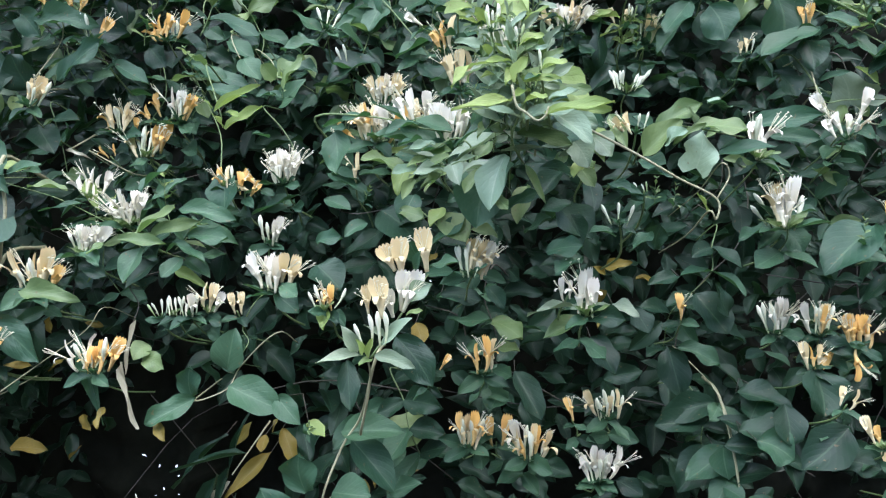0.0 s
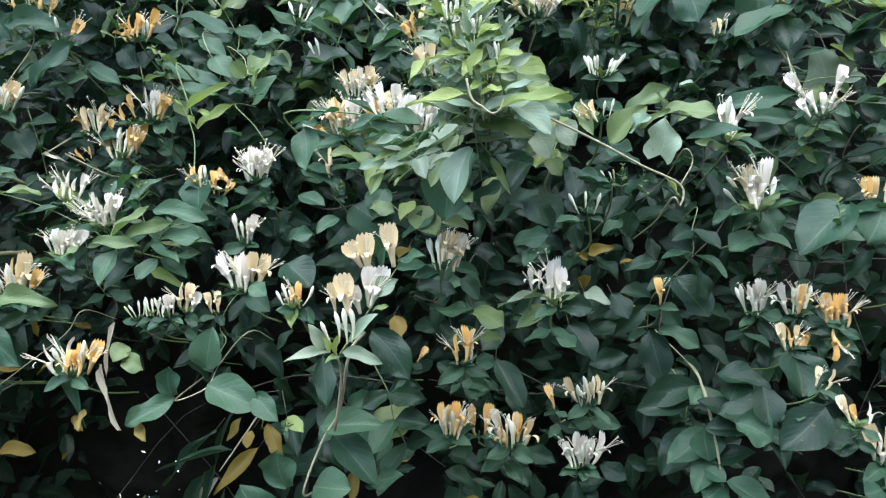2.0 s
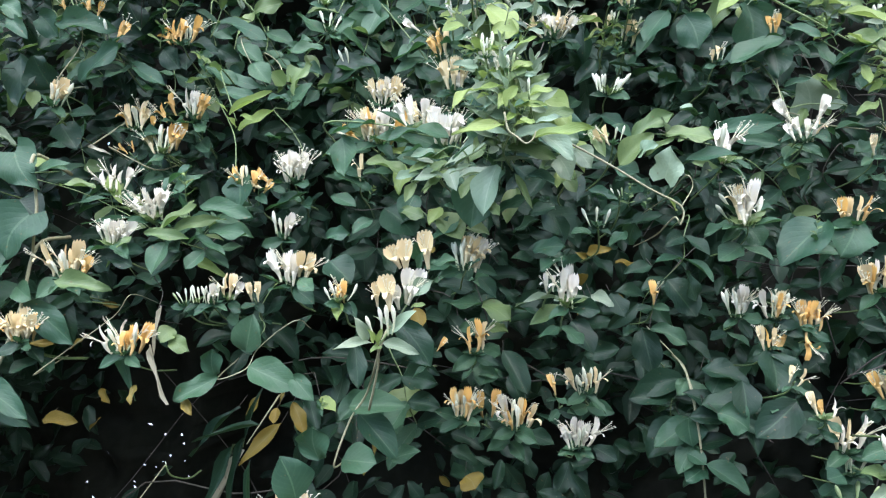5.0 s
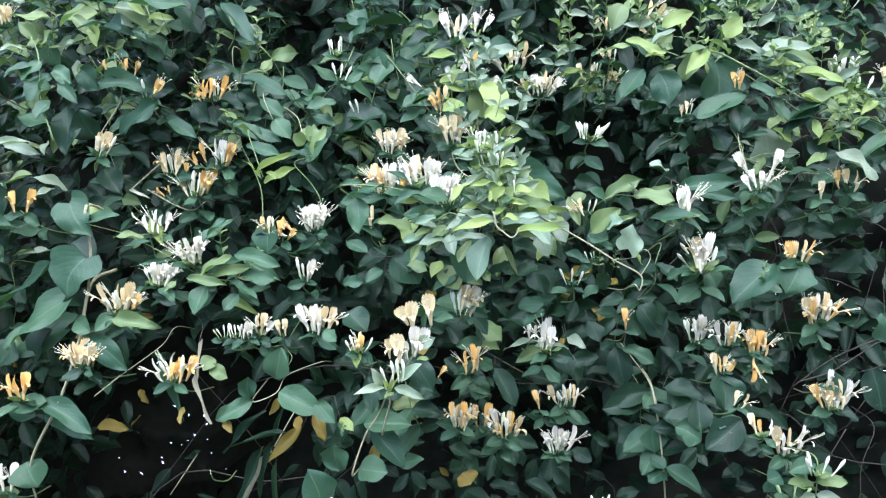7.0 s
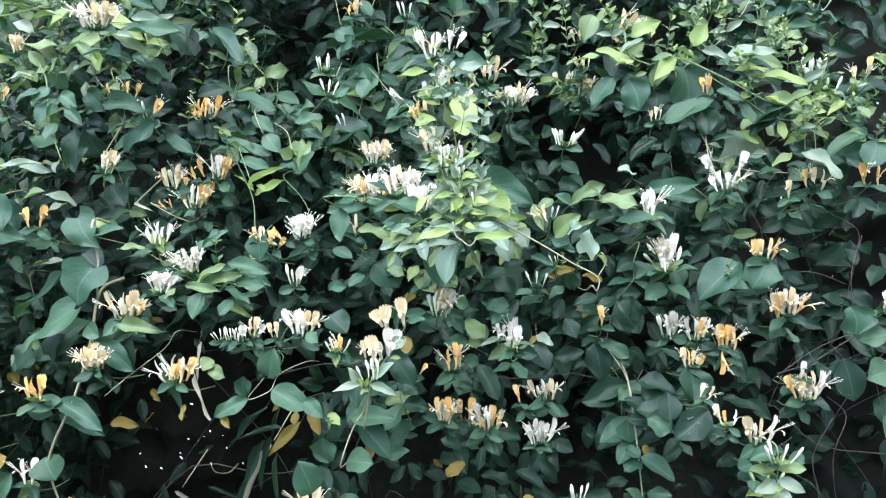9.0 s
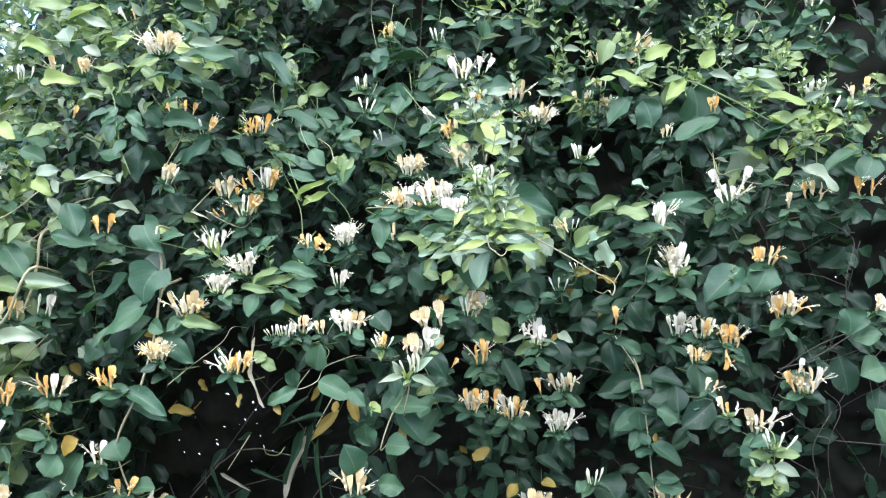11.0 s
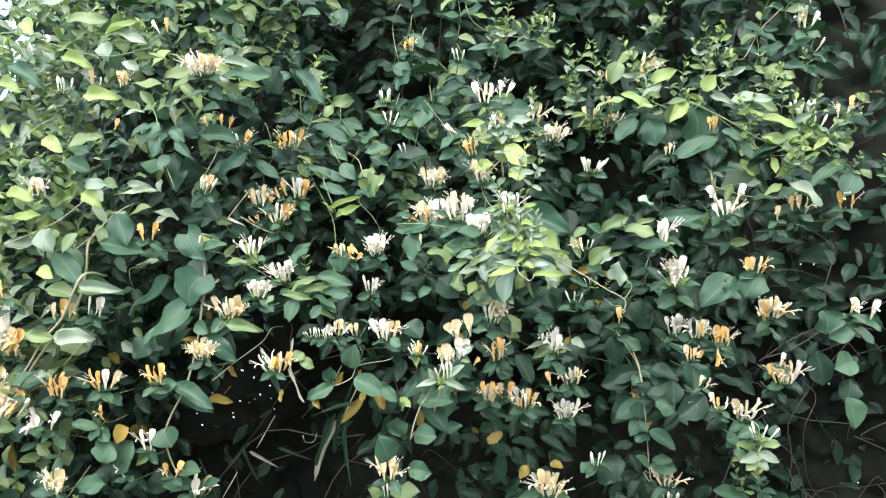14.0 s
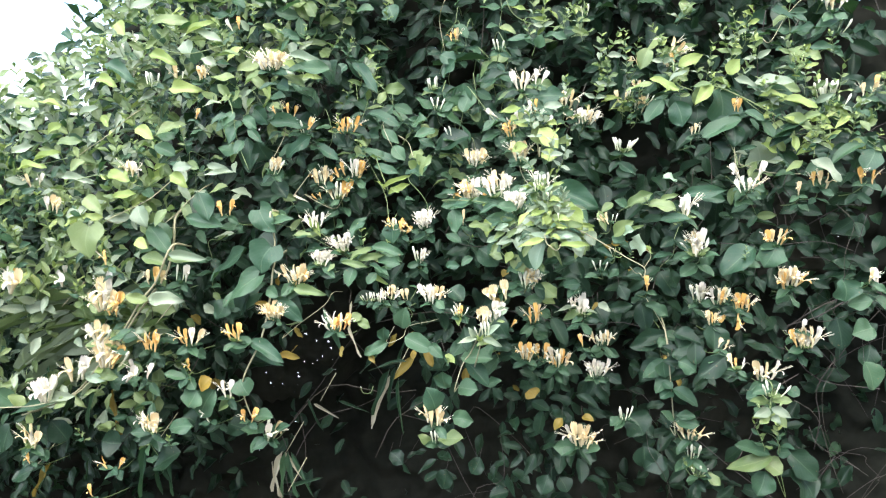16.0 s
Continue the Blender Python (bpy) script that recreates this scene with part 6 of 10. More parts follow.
leaf(s, (-0.614, 0.693, 1.699), (-0.657, 0.679, 1.743), 0.037, "m")
leaf(s, (-0.594, 0.718, 1.733), (-0.516, 0.704, 1.732), 0.022, "m")
leaf(s, (-0.912, 0.773, 1.347), (-1.057, 0.759, 1.299), 0.034, "m")
s = shoot(-0.418, 0.781, 1.674)
stem(s, [(-0.418, 0.781, 1.674), (-0.418, 0.721, 1.659), (-0.424, 0.707, 1.590), (-0.436, 0.688, 1.518), (-0.479, 0.699, 1.439), (-0.491, 0.718, 1.392), (-0.479, 0.738, 1.332), (-0.479, 0.798, 1.322)], 0.0022, "p")
leaf(s, (-0.427, 0.727, 1.605), (-0.376, 0.713, 1.557), 0.028, "d")
leaf(s, (-0.408, 0.726, 1.604), (-0.366, 0.712, 1.551), 0.035, "d")
leaf(s, (-0.491, 0.705, 1.429), (-0.471, 0.691, 1.405), 0.045, "m")
s = shoot(0.634, 0.911, 1.491, "bare brown vine stem hanging in the hedge")
stem(s, [(0.634, 0.911, 1.491), (0.634, 0.851, 1.476), (0.613, 0.843, 1.412), (0.647, 0.873, 1.300), (0.723, 0.887, 1.239), (0.723, 0.947, 1.229)], 0.0006, "b")
s = shoot(0.624, 0.927, 1.316, "bare dry brown vine stem hanging in the hedge")
stem(s, [(0.624, 0.927, 1.316), (0.624, 0.867, 1.301), (0.706, 0.887, 1.251), (0.706, 0.947, 1.241)], 0.0008, "r")
s = shoot(0.632, 0.902, 1.769)
stem(s, [(0.632, 0.902, 1.769), (0.632, 0.842, 1.754), (0.644, 0.842, 1.734), (0.626, 0.825, 1.684), (0.625, 0.824, 1.622), (0.596, 0.842, 1.586), (0.596, 0.902, 1.576)], 0.0006, "b")
leaf(s, (0.624, 0.824, 1.638), (0.633, 0.810, 1.602), 0.054, "m")
s = shoot(0.605, 0.922, 1.564)
stem(s, [(0.605, 0.922, 1.564), (0.605, 0.862, 1.549), (0.662, 0.838, 1.578), (0.701, 0.845, 1.610), (0.701, 0.905, 1.600)], 0.0006, "b")
leaf(s, (0.641, 0.834, 1.589), (0.677, 0.820, 1.602), 0.031, "m")
s = shoot(0.319, 0.869, 1.544)
stem(s, [(0.319, 0.869, 1.544), (0.319, 0.809, 1.529), (0.325, 0.778, 1.462), (0.337, 0.790, 1.370), (0.343, 0.799, 1.333), (0.343, 0.859, 1.323)], 0.0016, "p")
leaf(s, (0.316, 0.803, 1.520), (0.304, 0.789, 1.508), 0.020, "m")
leaf(s, (0.323, 0.835, 1.520), (0.263, 0.821, 1.506), 0.032, "d")
leaf(s, (0.342, 0.788, 1.377), (0.373, 0.774, 1.381), 0.019, "m")
leaf(s, (0.341, 0.792, 1.367), (0.382, 0.778, 1.364), 0.029, "m")
leaf(s, (0.337, 0.785, 1.366), (0.314, 0.771, 1.389), 0.022, "m")
s = shoot(0.298, 0.862, 1.310, "large dark green leaves deep in the hedge")
stem(s, [(0.298, 0.862, 1.310), (0.298, 0.802, 1.295), (0.327, 0.806, 1.249), (0.345, 0.809, 1.202), (0.345, 0.869, 1.192)], 0.0006, "b")
leaf(s, (0.290, 0.824, 1.296), (0.295, 0.810, 1.256), 0.048, "d")
s = shoot(-0.572, 0.788, 1.807)
stem(s, [(-0.572, 0.788, 1.807), (-0.572, 0.728, 1.792), (-0.615, 0.716, 1.749), (-0.632, 0.702, 1.728), (-0.632, 0.762, 1.718)], 0.0010, "p")
leaf(s, (-0.636, 0.699, 1.723), (-0.643, 0.685, 1.757), 0.027, "l")
leaf(s, (-0.589, 0.746, 1.785), (-0.552, 0.732, 1.740), 0.051, "d")
s = shoot(-0.617, 0.786, 1.834)
stem(s, [(-0.617, 0.786, 1.834), (-0.617, 0.726, 1.819), (-0.669, 0.711, 1.776), (-0.722, 0.662, 1.742), (-0.722, 0.722, 1.732)], 0.0010, "p")
leaf(s, (-0.602, 0.731, 1.843), (-0.622, 0.717, 1.847), 0.017, "m")
leaf(s, (-0.656, 0.692, 1.767), (-0.668, 0.678, 1.733), 0.044, "l")
s = shoot(-0.721, 0.830, 1.961, "bare pale vine stem hanging in the hedge")
stem(s, [(-0.721, 0.830, 1.961), (-0.721, 0.770, 1.946), (-0.786, 0.770, 1.902), (-0.865, 0.769, 1.851), (-0.865, 0.829, 1.841)], 0.0009, "p")
s = shoot(-0.320, 0.846, 1.773, "bare pale vine stem hanging in the hedge")
stem(s, [(-0.320, 0.846, 1.773), (-0.320, 0.786, 1.758), (-0.377, 0.785, 1.785), (-0.377, 0.845, 1.775)], 0.0010, "p")
s = shoot(0.565, 0.913, 1.213)
stem(s, [(0.565, 0.913, 1.213), (0.565, 0.853, 1.198), (0.550, 0.850, 1.257), (0.539, 0.843, 1.317), (0.539, 0.903, 1.307)], 0.0008, "g")
leaf(s, (0.542, 0.849, 1.291), (0.563, 0.835, 1.296), 0.023, "m")
s = shoot(-0.225, 0.775, 1.852)
stem(s, [s.location, (-0.225, 0.745, 1.842)], 0.0005, "b")
leaf(s, (-0.225, 0.745, 1.842), (-0.174, 0.731, 1.828), 0.019, "m")
s = shoot(-0.233, 0.858, 1.970, "large dark green leaves deep in the hedge")
stem(s, [s.location, (-0.233, 0.828, 1.960)], 0.0005, "b")
leaf(s, (-0.233, 0.828, 1.960), (-0.261, 0.814, 1.942), 0.023, "d")
s = shoot(-0.242, 0.776, 1.756)
stem(s, [s.location, (-0.242, 0.746, 1.746)], 0.0005, "b")
leaf(s, (-0.242, 0.746, 1.746), (-0.279, 0.732, 1.718), 0.016, "m")
s = shoot(-0.216, 0.736, 1.677)
stem(s, [s.location, (-0.212, 0.708, 1.693)], 0.0005, "b")
leaf(s, (-0.212, 0.708, 1.693), (-0.161, 0.694, 1.670), 0.017, "m")
stem(s, [s.location, (-0.212, 0.709, 1.686)], 0.0005, "b")
leaf(s, (-0.212, 0.709, 1.686), (-0.236, 0.695, 1.666), 0.013, "m")
stem(s, [s.location, (-0.248, 0.711, 1.656)], 0.0005, "b")
leaf(s, (-0.248, 0.711, 1.656), (-0.274, 0.697, 1.626), 0.031, "d")
stem(s, [s.location, (-0.217, 0.703, 1.657)], 0.0005, "b")
leaf(s, (-0.217, 0.703, 1.657), (-0.186, 0.689, 1.643), 0.016, "m")
stem(s, [s.location, (-0.176, 0.704, 1.662)], 0.0005, "b")
leaf(s, (-0.176, 0.704, 1.662), (-0.208, 0.690, 1.658), 0.014, "m")
stem(s, [s.location, (-0.228, 0.702, 1.646)], 0.0005, "b")
leaf(s, (-0.228, 0.702, 1.646), (-0.188, 0.688, 1.632), 0.011, "y")
s = shoot(-0.091, 0.690, 1.532)
stem(s, [s.location, (-0.104, 0.654, 1.533)], 0.0005, "b")
leaf(s, (-0.104, 0.654, 1.533), (-0.080, 0.640, 1.512), 0.020, "m")
stem(s, [s.location, (-0.078, 0.665, 1.511)], 0.0005, "b")
leaf(s, (-0.078, 0.665, 1.511), (-0.059, 0.651, 1.500), 0.014, "y")
s = shoot(-0.450, 0.825, 1.461, "yellowed old leaf on a thin hedge stem")
stem(s, [s.location, (-0.450, 0.795, 1.451)], 0.0005, "b")
leaf(s, (-0.450, 0.795, 1.451), (-0.397, 0.781, 1.454), 0.017, "o")
s = shoot(-0.221, 0.700, 1.515, "yellowed old leaf on a thin hedge stem")
stem(s, [s.location, (-0.221, 0.670, 1.505)], 0.0005, "b")
leaf(s, (-0.221, 0.670, 1.505), (-0.206, 0.656, 1.492), 0.011, "o")
s = shoot(-0.174, 0.889, 1.455, "yellowed old leaf on a thin hedge stem")
stem(s, [s.location, (-0.174, 0.859, 1.445)], 0.0005, "b")
leaf(s, (-0.174, 0.859, 1.445), (-0.222, 0.845, 1.393), 0.020, "o")
s = shoot(-0.142, 0.825, 1.493, "yellowed old leaf on a thin hedge stem")
stem(s, [s.location, (-0.142, 0.795, 1.483)], 0.0005, "b")
leaf(s, (-0.142, 0.795, 1.483), (-0.123, 0.781, 1.449), 0.017, "o")
s = shoot(-0.167, 0.845, 1.482, "yellowed old leaf on a thin hedge stem")
stem(s, [s.location, (-0.167, 0.815, 1.472)], 0.0005, "b")
leaf(s, (-0.167, 0.815, 1.472), (-0.167, 0.801, 1.456), 0.013, "o")
s = shoot(-0.179, 0.823, 1.509, "large dark green leaves deep in the hedge")
stem(s, [s.location, (-0.179, 0.793, 1.499)], 0.0005, "b")
leaf(s, (-0.179, 0.793, 1.499), (-0.198, 0.779, 1.432), 0.007, "d")
s = shoot(-0.241, 0.920, 1.469, "large dark green leaves deep in the hedge")
stem(s, [s.location, (-0.241, 0.890, 1.459)], 0.0005, "b")
leaf(s, (-0.241, 0.890, 1.459), (-0.303, 0.876, 1.396), 0.016, "d")
s = shoot(-0.052, 0.896, 1.961)
stem(s, [s.location, (-0.075, 0.856, 1.948)], 0.0005, "b")
leaf(s, (-0.075, 0.856, 1.948), (-0.071, 0.842, 1.982), 0.047, "m")
stem(s, [s.location, (-0.034, 0.876, 1.933)], 0.0005, "b")
leaf(s, (-0.034, 0.876, 1.933), (-0.039, 0.862, 1.959), 0.024, "d")
stem(s, [s.location, (-0.073, 0.861, 1.957)], 0.0005, "b")
leaf(s, (-0.073, 0.861, 1.957), (-0.074, 0.847, 1.999), 0.048, "m")
stem(s, [s.location, (-0.049, 0.867, 1.997)], 0.0005, "b")
leaf(s, (-0.049, 0.867, 1.997), (0.011, 0.853, 2.020), 0.034, "d")
stem(s, [s.location, (-0.028, 0.869, 1.919)], 0.0005, "b")
leaf(s, (-0.028, 0.869, 1.919), (-0.037, 0.855, 1.947), 0.041, "d")
s = shoot(-0.001, 0.737, 1.758, "young light green leaves on a thin vine stem")
stem(s, [s.location, (-0.001, 0.707, 1.748)], 0.0005, "b")
leaf(s, (-0.001, 0.707, 1.748), (-0.010, 0.693, 1.721), 0.025, "H")
s = shoot(0.034, 0.733, 1.637, "large dark green leaves deep in the hedge")
stem(s, [s.location, (0.034, 0.703, 1.627)], 0.0005, "b")
leaf(s, (0.034, 0.703, 1.627), (0.073, 0.689, 1.621), 0.018, "d")
s = shoot(0.183, 0.669, 1.629, "young light green leaves on a thin vine stem")
stem(s, [s.location, (0.183, 0.639, 1.619)], 0.0005, "b")
leaf(s, (0.183, 0.639, 1.619), (0.202, 0.625, 1.612), 0.014, "q")
s = shoot(0.029, 0.716, 1.673, "yellowed old leaf on a thin hedge stem")
stem(s, [s.location, (0.029, 0.686, 1.663)], 0.0005, "b")
leaf(s, (0.029, 0.686, 1.663), (0.021, 0.672, 1.654), 0.014, "o")
s = shoot(0.005, 0.778, 1.609, "yellowed old leaf on a thin hedge stem")
stem(s, [s.location, (0.005, 0.748, 1.599)], 0.0005, "b")
leaf(s, (0.005, 0.748, 1.599), (0.013, 0.734, 1.577), 0.018, "o")
s = shoot(0.185, 0.708, 1.623, "yellowed old leaf on a thin hedge stem")
stem(s, [s.location, (0.185, 0.678, 1.613)], 0.0005, "b")
leaf(s, (0.185, 0.678, 1.613), (0.174, 0.664, 1.601), 0.008, "o")
s = shoot(-0.043, 0.686, 1.576, "large dark green leaves deep in the hedge")
stem(s, [s.location, (-0.043, 0.656, 1.566)], 0.0005, "b")
leaf(s, (-0.043, 0.656, 1.566), (-0.036, 0.642, 1.524), 0.019, "d")
s = shoot(-0.014, 0.761, 1.446)
stem(s, [s.location, (-0.014, 0.731, 1.436)], 0.0005, "b")
leaf(s, (-0.014, 0.731, 1.436), (0.016, 0.717, 1.450), 0.019, "m")
s = shoot(0.106, 0.842, 1.559, "large dark green leaves deep in the hedge")
stem(s, [s.location, (0.106, 0.812, 1.549)], 0.0005, "b")
leaf(s, (0.106, 0.812, 1.549), (0.135, 0.798, 1.501), 0.028, "d")
s = shoot(0.125, 0.852, 1.458, "large dark green leaves deep in the hedge")
stem(s, [s.location, (0.119, 0.824, 1.452)], 0.0005, "b")
leaf(s, (0.119, 0.824, 1.452), (0.093, 0.810, 1.445), 0.021, "d")
stem(s, [s.location, (0.131, 0.822, 1.451)], 0.0005, "b")
leaf(s, (0.131, 0.822, 1.451), (0.167, 0.808, 1.443), 0.021, "d")
stem(s, [s.location, (0.126, 0.819, 1.440)], 0.0005, "b")
leaf(s, (0.126, 0.819, 1.440), (0.137, 0.805, 1.418), 0.021, "d")
s = shoot(0.354, 0.898, 1.975)
stem(s, [s.location, (0.334, 0.877, 1.983)], 0.0005, "b")
leaf(s, (0.334, 0.877, 1.983), (0.342, 0.863, 1.931), 0.045, "d")
stem(s, [s.location, (0.358, 0.877, 1.968)], 0.0005, "b")
leaf(s, (0.358, 0.877, 1.968), (0.323, 0.863, 1.947), 0.038, "d")
stem(s, [s.location, (0.365, 0.865, 1.952)], 0.0005, "b")
leaf(s, (0.365, 0.865, 1.952), (0.359, 0.851, 1.917), 0.049, "d")
stem(s, [s.location, (0.358, 0.853, 1.955)], 0.0005, "b")
leaf(s, (0.358, 0.853, 1.955), (0.382, 0.839, 1.991), 0.026, "l")
s = shoot(0.317, 0.774, 1.814)
stem(s, [s.location, (0.313, 0.749, 1.818)], 0.0005, "b")
leaf(s, (0.313, 0.749, 1.818), (0.293, 0.735, 1.823), 0.023, "m")
stem(s, [s.location, (0.286, 0.726, 1.784)], 0.0005, "b")
leaf(s, (0.286, 0.726, 1.784), (0.315, 0.712, 1.796), 0.010, "l")
stem(s, [s.location, (0.354, 0.751, 1.792)], 0.0005, "b")
leaf(s, (0.354, 0.751, 1.792), (0.397, 0.737, 1.785), 0.020, "m")
stem(s, [s.location, (0.314, 0.751, 1.820)], 0.0005, "b")
leaf(s, (0.314, 0.751, 1.820), (0.295, 0.737, 1.826), 0.026, "p")
s = shoot(0.261, 0.705, 1.792, "young light green leaves on a thin vine stem")
stem(s, [s.location, (0.261, 0.675, 1.782)], 0.0005, "b")
leaf(s, (0.261, 0.675, 1.782), (0.255, 0.661, 1.795), 0.010, "q")
s = shoot(0.447, 0.788, 1.697)
stem(s, [s.location, (0.452, 0.752, 1.703)], 0.0005, "b")
leaf(s, (0.452, 0.752, 1.703), (0.396, 0.738, 1.658), 0.047, "m")
stem(s, [s.location, (0.442, 0.764, 1.671)], 0.0005, "b")
leaf(s, (0.442, 0.764, 1.671), (0.462, 0.750, 1.672), 0.019, "m")
s = shoot(0.268, 0.693, 1.712, "young light green leaves on a thin vine stem")
stem(s, [s.location, (0.268, 0.663, 1.702)], 0.0005, "b")
leaf(s, (0.268, 0.663, 1.702), (0.255, 0.649, 1.715), 0.014, "y")
s = shoot(0.228, 0.718, 1.680, "large dark green leaves deep in the hedge")
stem(s, [s.location, (0.228, 0.688, 1.670)], 0.0005, "b")
leaf(s, (0.228, 0.688, 1.670), (0.232, 0.674, 1.691), 0.020, "d")
s = shoot(0.273, 0.813, 1.662, "large dark green leaves deep in the hedge")
stem(s, [s.location, (0.273, 0.783, 1.652)], 0.0005, "b")
leaf(s, (0.273, 0.783, 1.652), (0.239, 0.769, 1.645), 0.016, "d")
s = shoot(0.319, 0.856, 1.482, "large dark green leaves deep in the hedge")
stem(s, [s.location, (0.319, 0.826, 1.472)], 0.0005, "b")
leaf(s, (0.319, 0.826, 1.472), (0.275, 0.812, 1.432), 0.038, "d")
s = shoot(0.182, 0.806, 1.598, "large dark green leaves deep in the hedge")
stem(s, [s.location, (0.182, 0.776, 1.588)], 0.0005, "b")
leaf(s, (0.182, 0.776, 1.588), (0.206, 0.762, 1.553), 0.033, "d")
s = shoot(0.340, 0.811, 1.548, "large dark green leaves deep in the hedge")
stem(s, [s.location, (0.354, 0.783, 1.539)], 0.0005, "b")
leaf(s, (0.354, 0.783, 1.539), (0.336, 0.769, 1.512), 0.032, "d")
stem(s, [s.location, (0.326, 0.779, 1.537)], 0.0005, "b")
leaf(s, (0.326, 0.779, 1.537), (0.374, 0.765, 1.524), 0.031, "d")
s = shoot(0.325, 0.880, 1.635, "large dark green leaves deep in the hedge")
stem(s, [s.location, (0.341, 0.843, 1.613)], 0.0005, "b")
leaf(s, (0.341, 0.843, 1.613), (0.324, 0.829, 1.649), 0.031, "d")
stem(s, [s.location, (0.309, 0.856, 1.638)], 0.0005, "b")
leaf(s, (0.309, 0.856, 1.638), (0.341, 0.842, 1.594), 0.044, "d")
s = shoot(0.230, 0.834, 1.630, "large dark green leaves deep in the hedge")
stem(s, [s.location, (0.230, 0.804, 1.620)], 0.0005, "b")
leaf(s, (0.230, 0.804, 1.620), (0.245, 0.790, 1.593), 0.023, "d")
s = shoot(0.099, 0.731, 1.779)
stem(s, [s.location, (0.112, 0.696, 1.750)], 0.0005, "b")
leaf(s, (0.112, 0.696, 1.750), (0.137, 0.682, 1.726), 0.024, "d")
stem(s, [s.location, (0.147, 0.673, 1.740)], 0.0005, "b")
leaf(s, (0.147, 0.673, 1.740), (0.121, 0.659, 1.717), 0.026, "d")
stem(s, [s.location, (0.080, 0.710, 1.776)], 0.0005, "b")
leaf(s, (0.080, 0.710, 1.776), (0.059, 0.696, 1.753), 0.019, "l")
stem(s, [s.location, (0.056, 0.723, 1.808)], 0.0005, "b")
leaf(s, (0.056, 0.723, 1.808), (0.025, 0.709, 1.791), 0.023, "m")
s = shoot(0.109, 0.643, 1.684)
stem(s, [s.location, (0.109, 0.613, 1.674)], 0.0005, "b")
leaf(s, (0.109, 0.613, 1.674), (0.130, 0.599, 1.687), 0.016, "m")
s = shoot(-0.077, 0.694, 1.680)
stem(s, [s.location, (-0.077, 0.664, 1.670)], 0.0005, "b")
leaf(s, (-0.077, 0.664, 1.670), (-0.053, 0.650, 1.676), 0.015, "m")
s = shoot(0.570, 0.860, 1.909)
stem(s, [s.location, (0.568, 0.818, 1.903)], 0.0005, "b")
leaf(s, (0.568, 0.818, 1.903), (0.535, 0.804, 1.892), 0.015, "y")
stem(s, [s.location, (0.592, 0.855, 1.891)], 0.0005, "b")
leaf(s, (0.592, 0.855, 1.891), (0.612, 0.841, 1.905), 0.013, "y")
stem(s, [s.location, (0.561, 0.820, 1.881)], 0.0005, "b")
leaf(s, (0.561, 0.820, 1.881), (0.528, 0.806, 1.865), 0.017, "y")
stem(s, [s.location, (0.595, 0.838, 1.871)], 0.0005, "b")
leaf(s, (0.595, 0.838, 1.871), (0.575, 0.824, 1.895), 0.017, "y")
stem(s, [s.location, (0.557, 0.840, 1.922)], 0.0005, "b")
leaf(s, (0.557, 0.840, 1.922), (0.576, 0.826, 1.932), 0.015, "y")
stem(s, [s.location, (0.545, 0.808, 1.925)], 0.0005, "b")
leaf(s, (0.545, 0.808, 1.925), (0.481, 0.794, 1.900), 0.023, "m")
s = shoot(0.664, 0.918, 1.912)
stem(s, [s.location, (0.665, 0.900, 1.910)], 0.0005, "b")
leaf(s, (0.665, 0.900, 1.910), (0.687, 0.886, 1.925), 0.018, "l")
stem(s, [s.location, (0.664, 0.875, 1.895)], 0.0005, "b")
leaf(s, (0.664, 0.875, 1.895), (0.632, 0.861, 1.870), 0.024, "m")
s = shoot(0.469, 0.953, 2.133, "young light green leaves on a thin vine stem")
stem(s, [s.location, (0.468, 0.922, 2.120)], 0.0005, "b")
leaf(s, (0.468, 0.922, 2.120), (0.449, 0.908, 2.129), 0.014, "y")
stem(s, [s.location, (0.470, 0.923, 2.127)], 0.0005, "b")
leaf(s, (0.470, 0.923, 2.127), (0.458, 0.909, 2.140), 0.013, "y")
s = shoot(0.577, 0.975, 2.070)
stem(s, [s.location, (0.572, 0.938, 2.055)], 0.0005, "b")
leaf(s, (0.572, 0.938, 2.055), (0.573, 0.924, 2.068), 0.013, "y")
stem(s, [s.location, (0.581, 0.951, 2.065)], 0.0005, "b")
leaf(s, (0.581, 0.951, 2.065), (0.634, 0.937, 2.057), 0.019, "m")
s = shoot(0.106, 0.889, 2.125, "young light green leaves on a thin vine stem")
stem(s, [s.location, (0.106, 0.859, 2.115)], 0.0005, "b")
leaf(s, (0.106, 0.859, 2.115), (0.087, 0.845, 2.132), 0.013, "y")
s = shoot(0.757, 0.970, 2.024, "young light green leaves on a thin vine stem")
stem(s, [s.location, (0.757, 0.940, 2.014)], 0.0005, "b")
leaf(s, (0.757, 0.940, 2.014), (0.726, 0.926, 2.016), 0.016, "l")
s = shoot(-0.026, 0.947, 2.063, "large dark green leaves deep in the hedge")
stem(s, [s.location, (-0.026, 0.917, 2.053)], 0.0005, "b")
leaf(s, (-0.026, 0.917, 2.053), (-0.143, 0.903, 2.050), 0.012, "d")
s = shoot(-0.221, 0.887, 2.161)
stem(s, [s.location, (-0.221, 0.857, 2.151)], 0.0005, "b")
leaf(s, (-0.221, 0.857, 2.151), (-0.206, 0.843, 2.119), 0.034, "m")
s = shoot(-0.172, 0.866, 1.929)
stem(s, [s.location, (-0.172, 0.836, 1.919)], 0.0005, "b")
leaf(s, (-0.172, 0.836, 1.919), (-0.144, 0.822, 1.932), 0.038, "m")
s = shoot(0.005, 0.770, 1.970, "young light green leaves on a thin vine stem")
stem(s, [s.location, (0.005, 0.740, 1.960)], 0.0005, "b")
leaf(s, (0.005, 0.740, 1.960), (0.050, 0.726, 1.973), 0.012, "l")
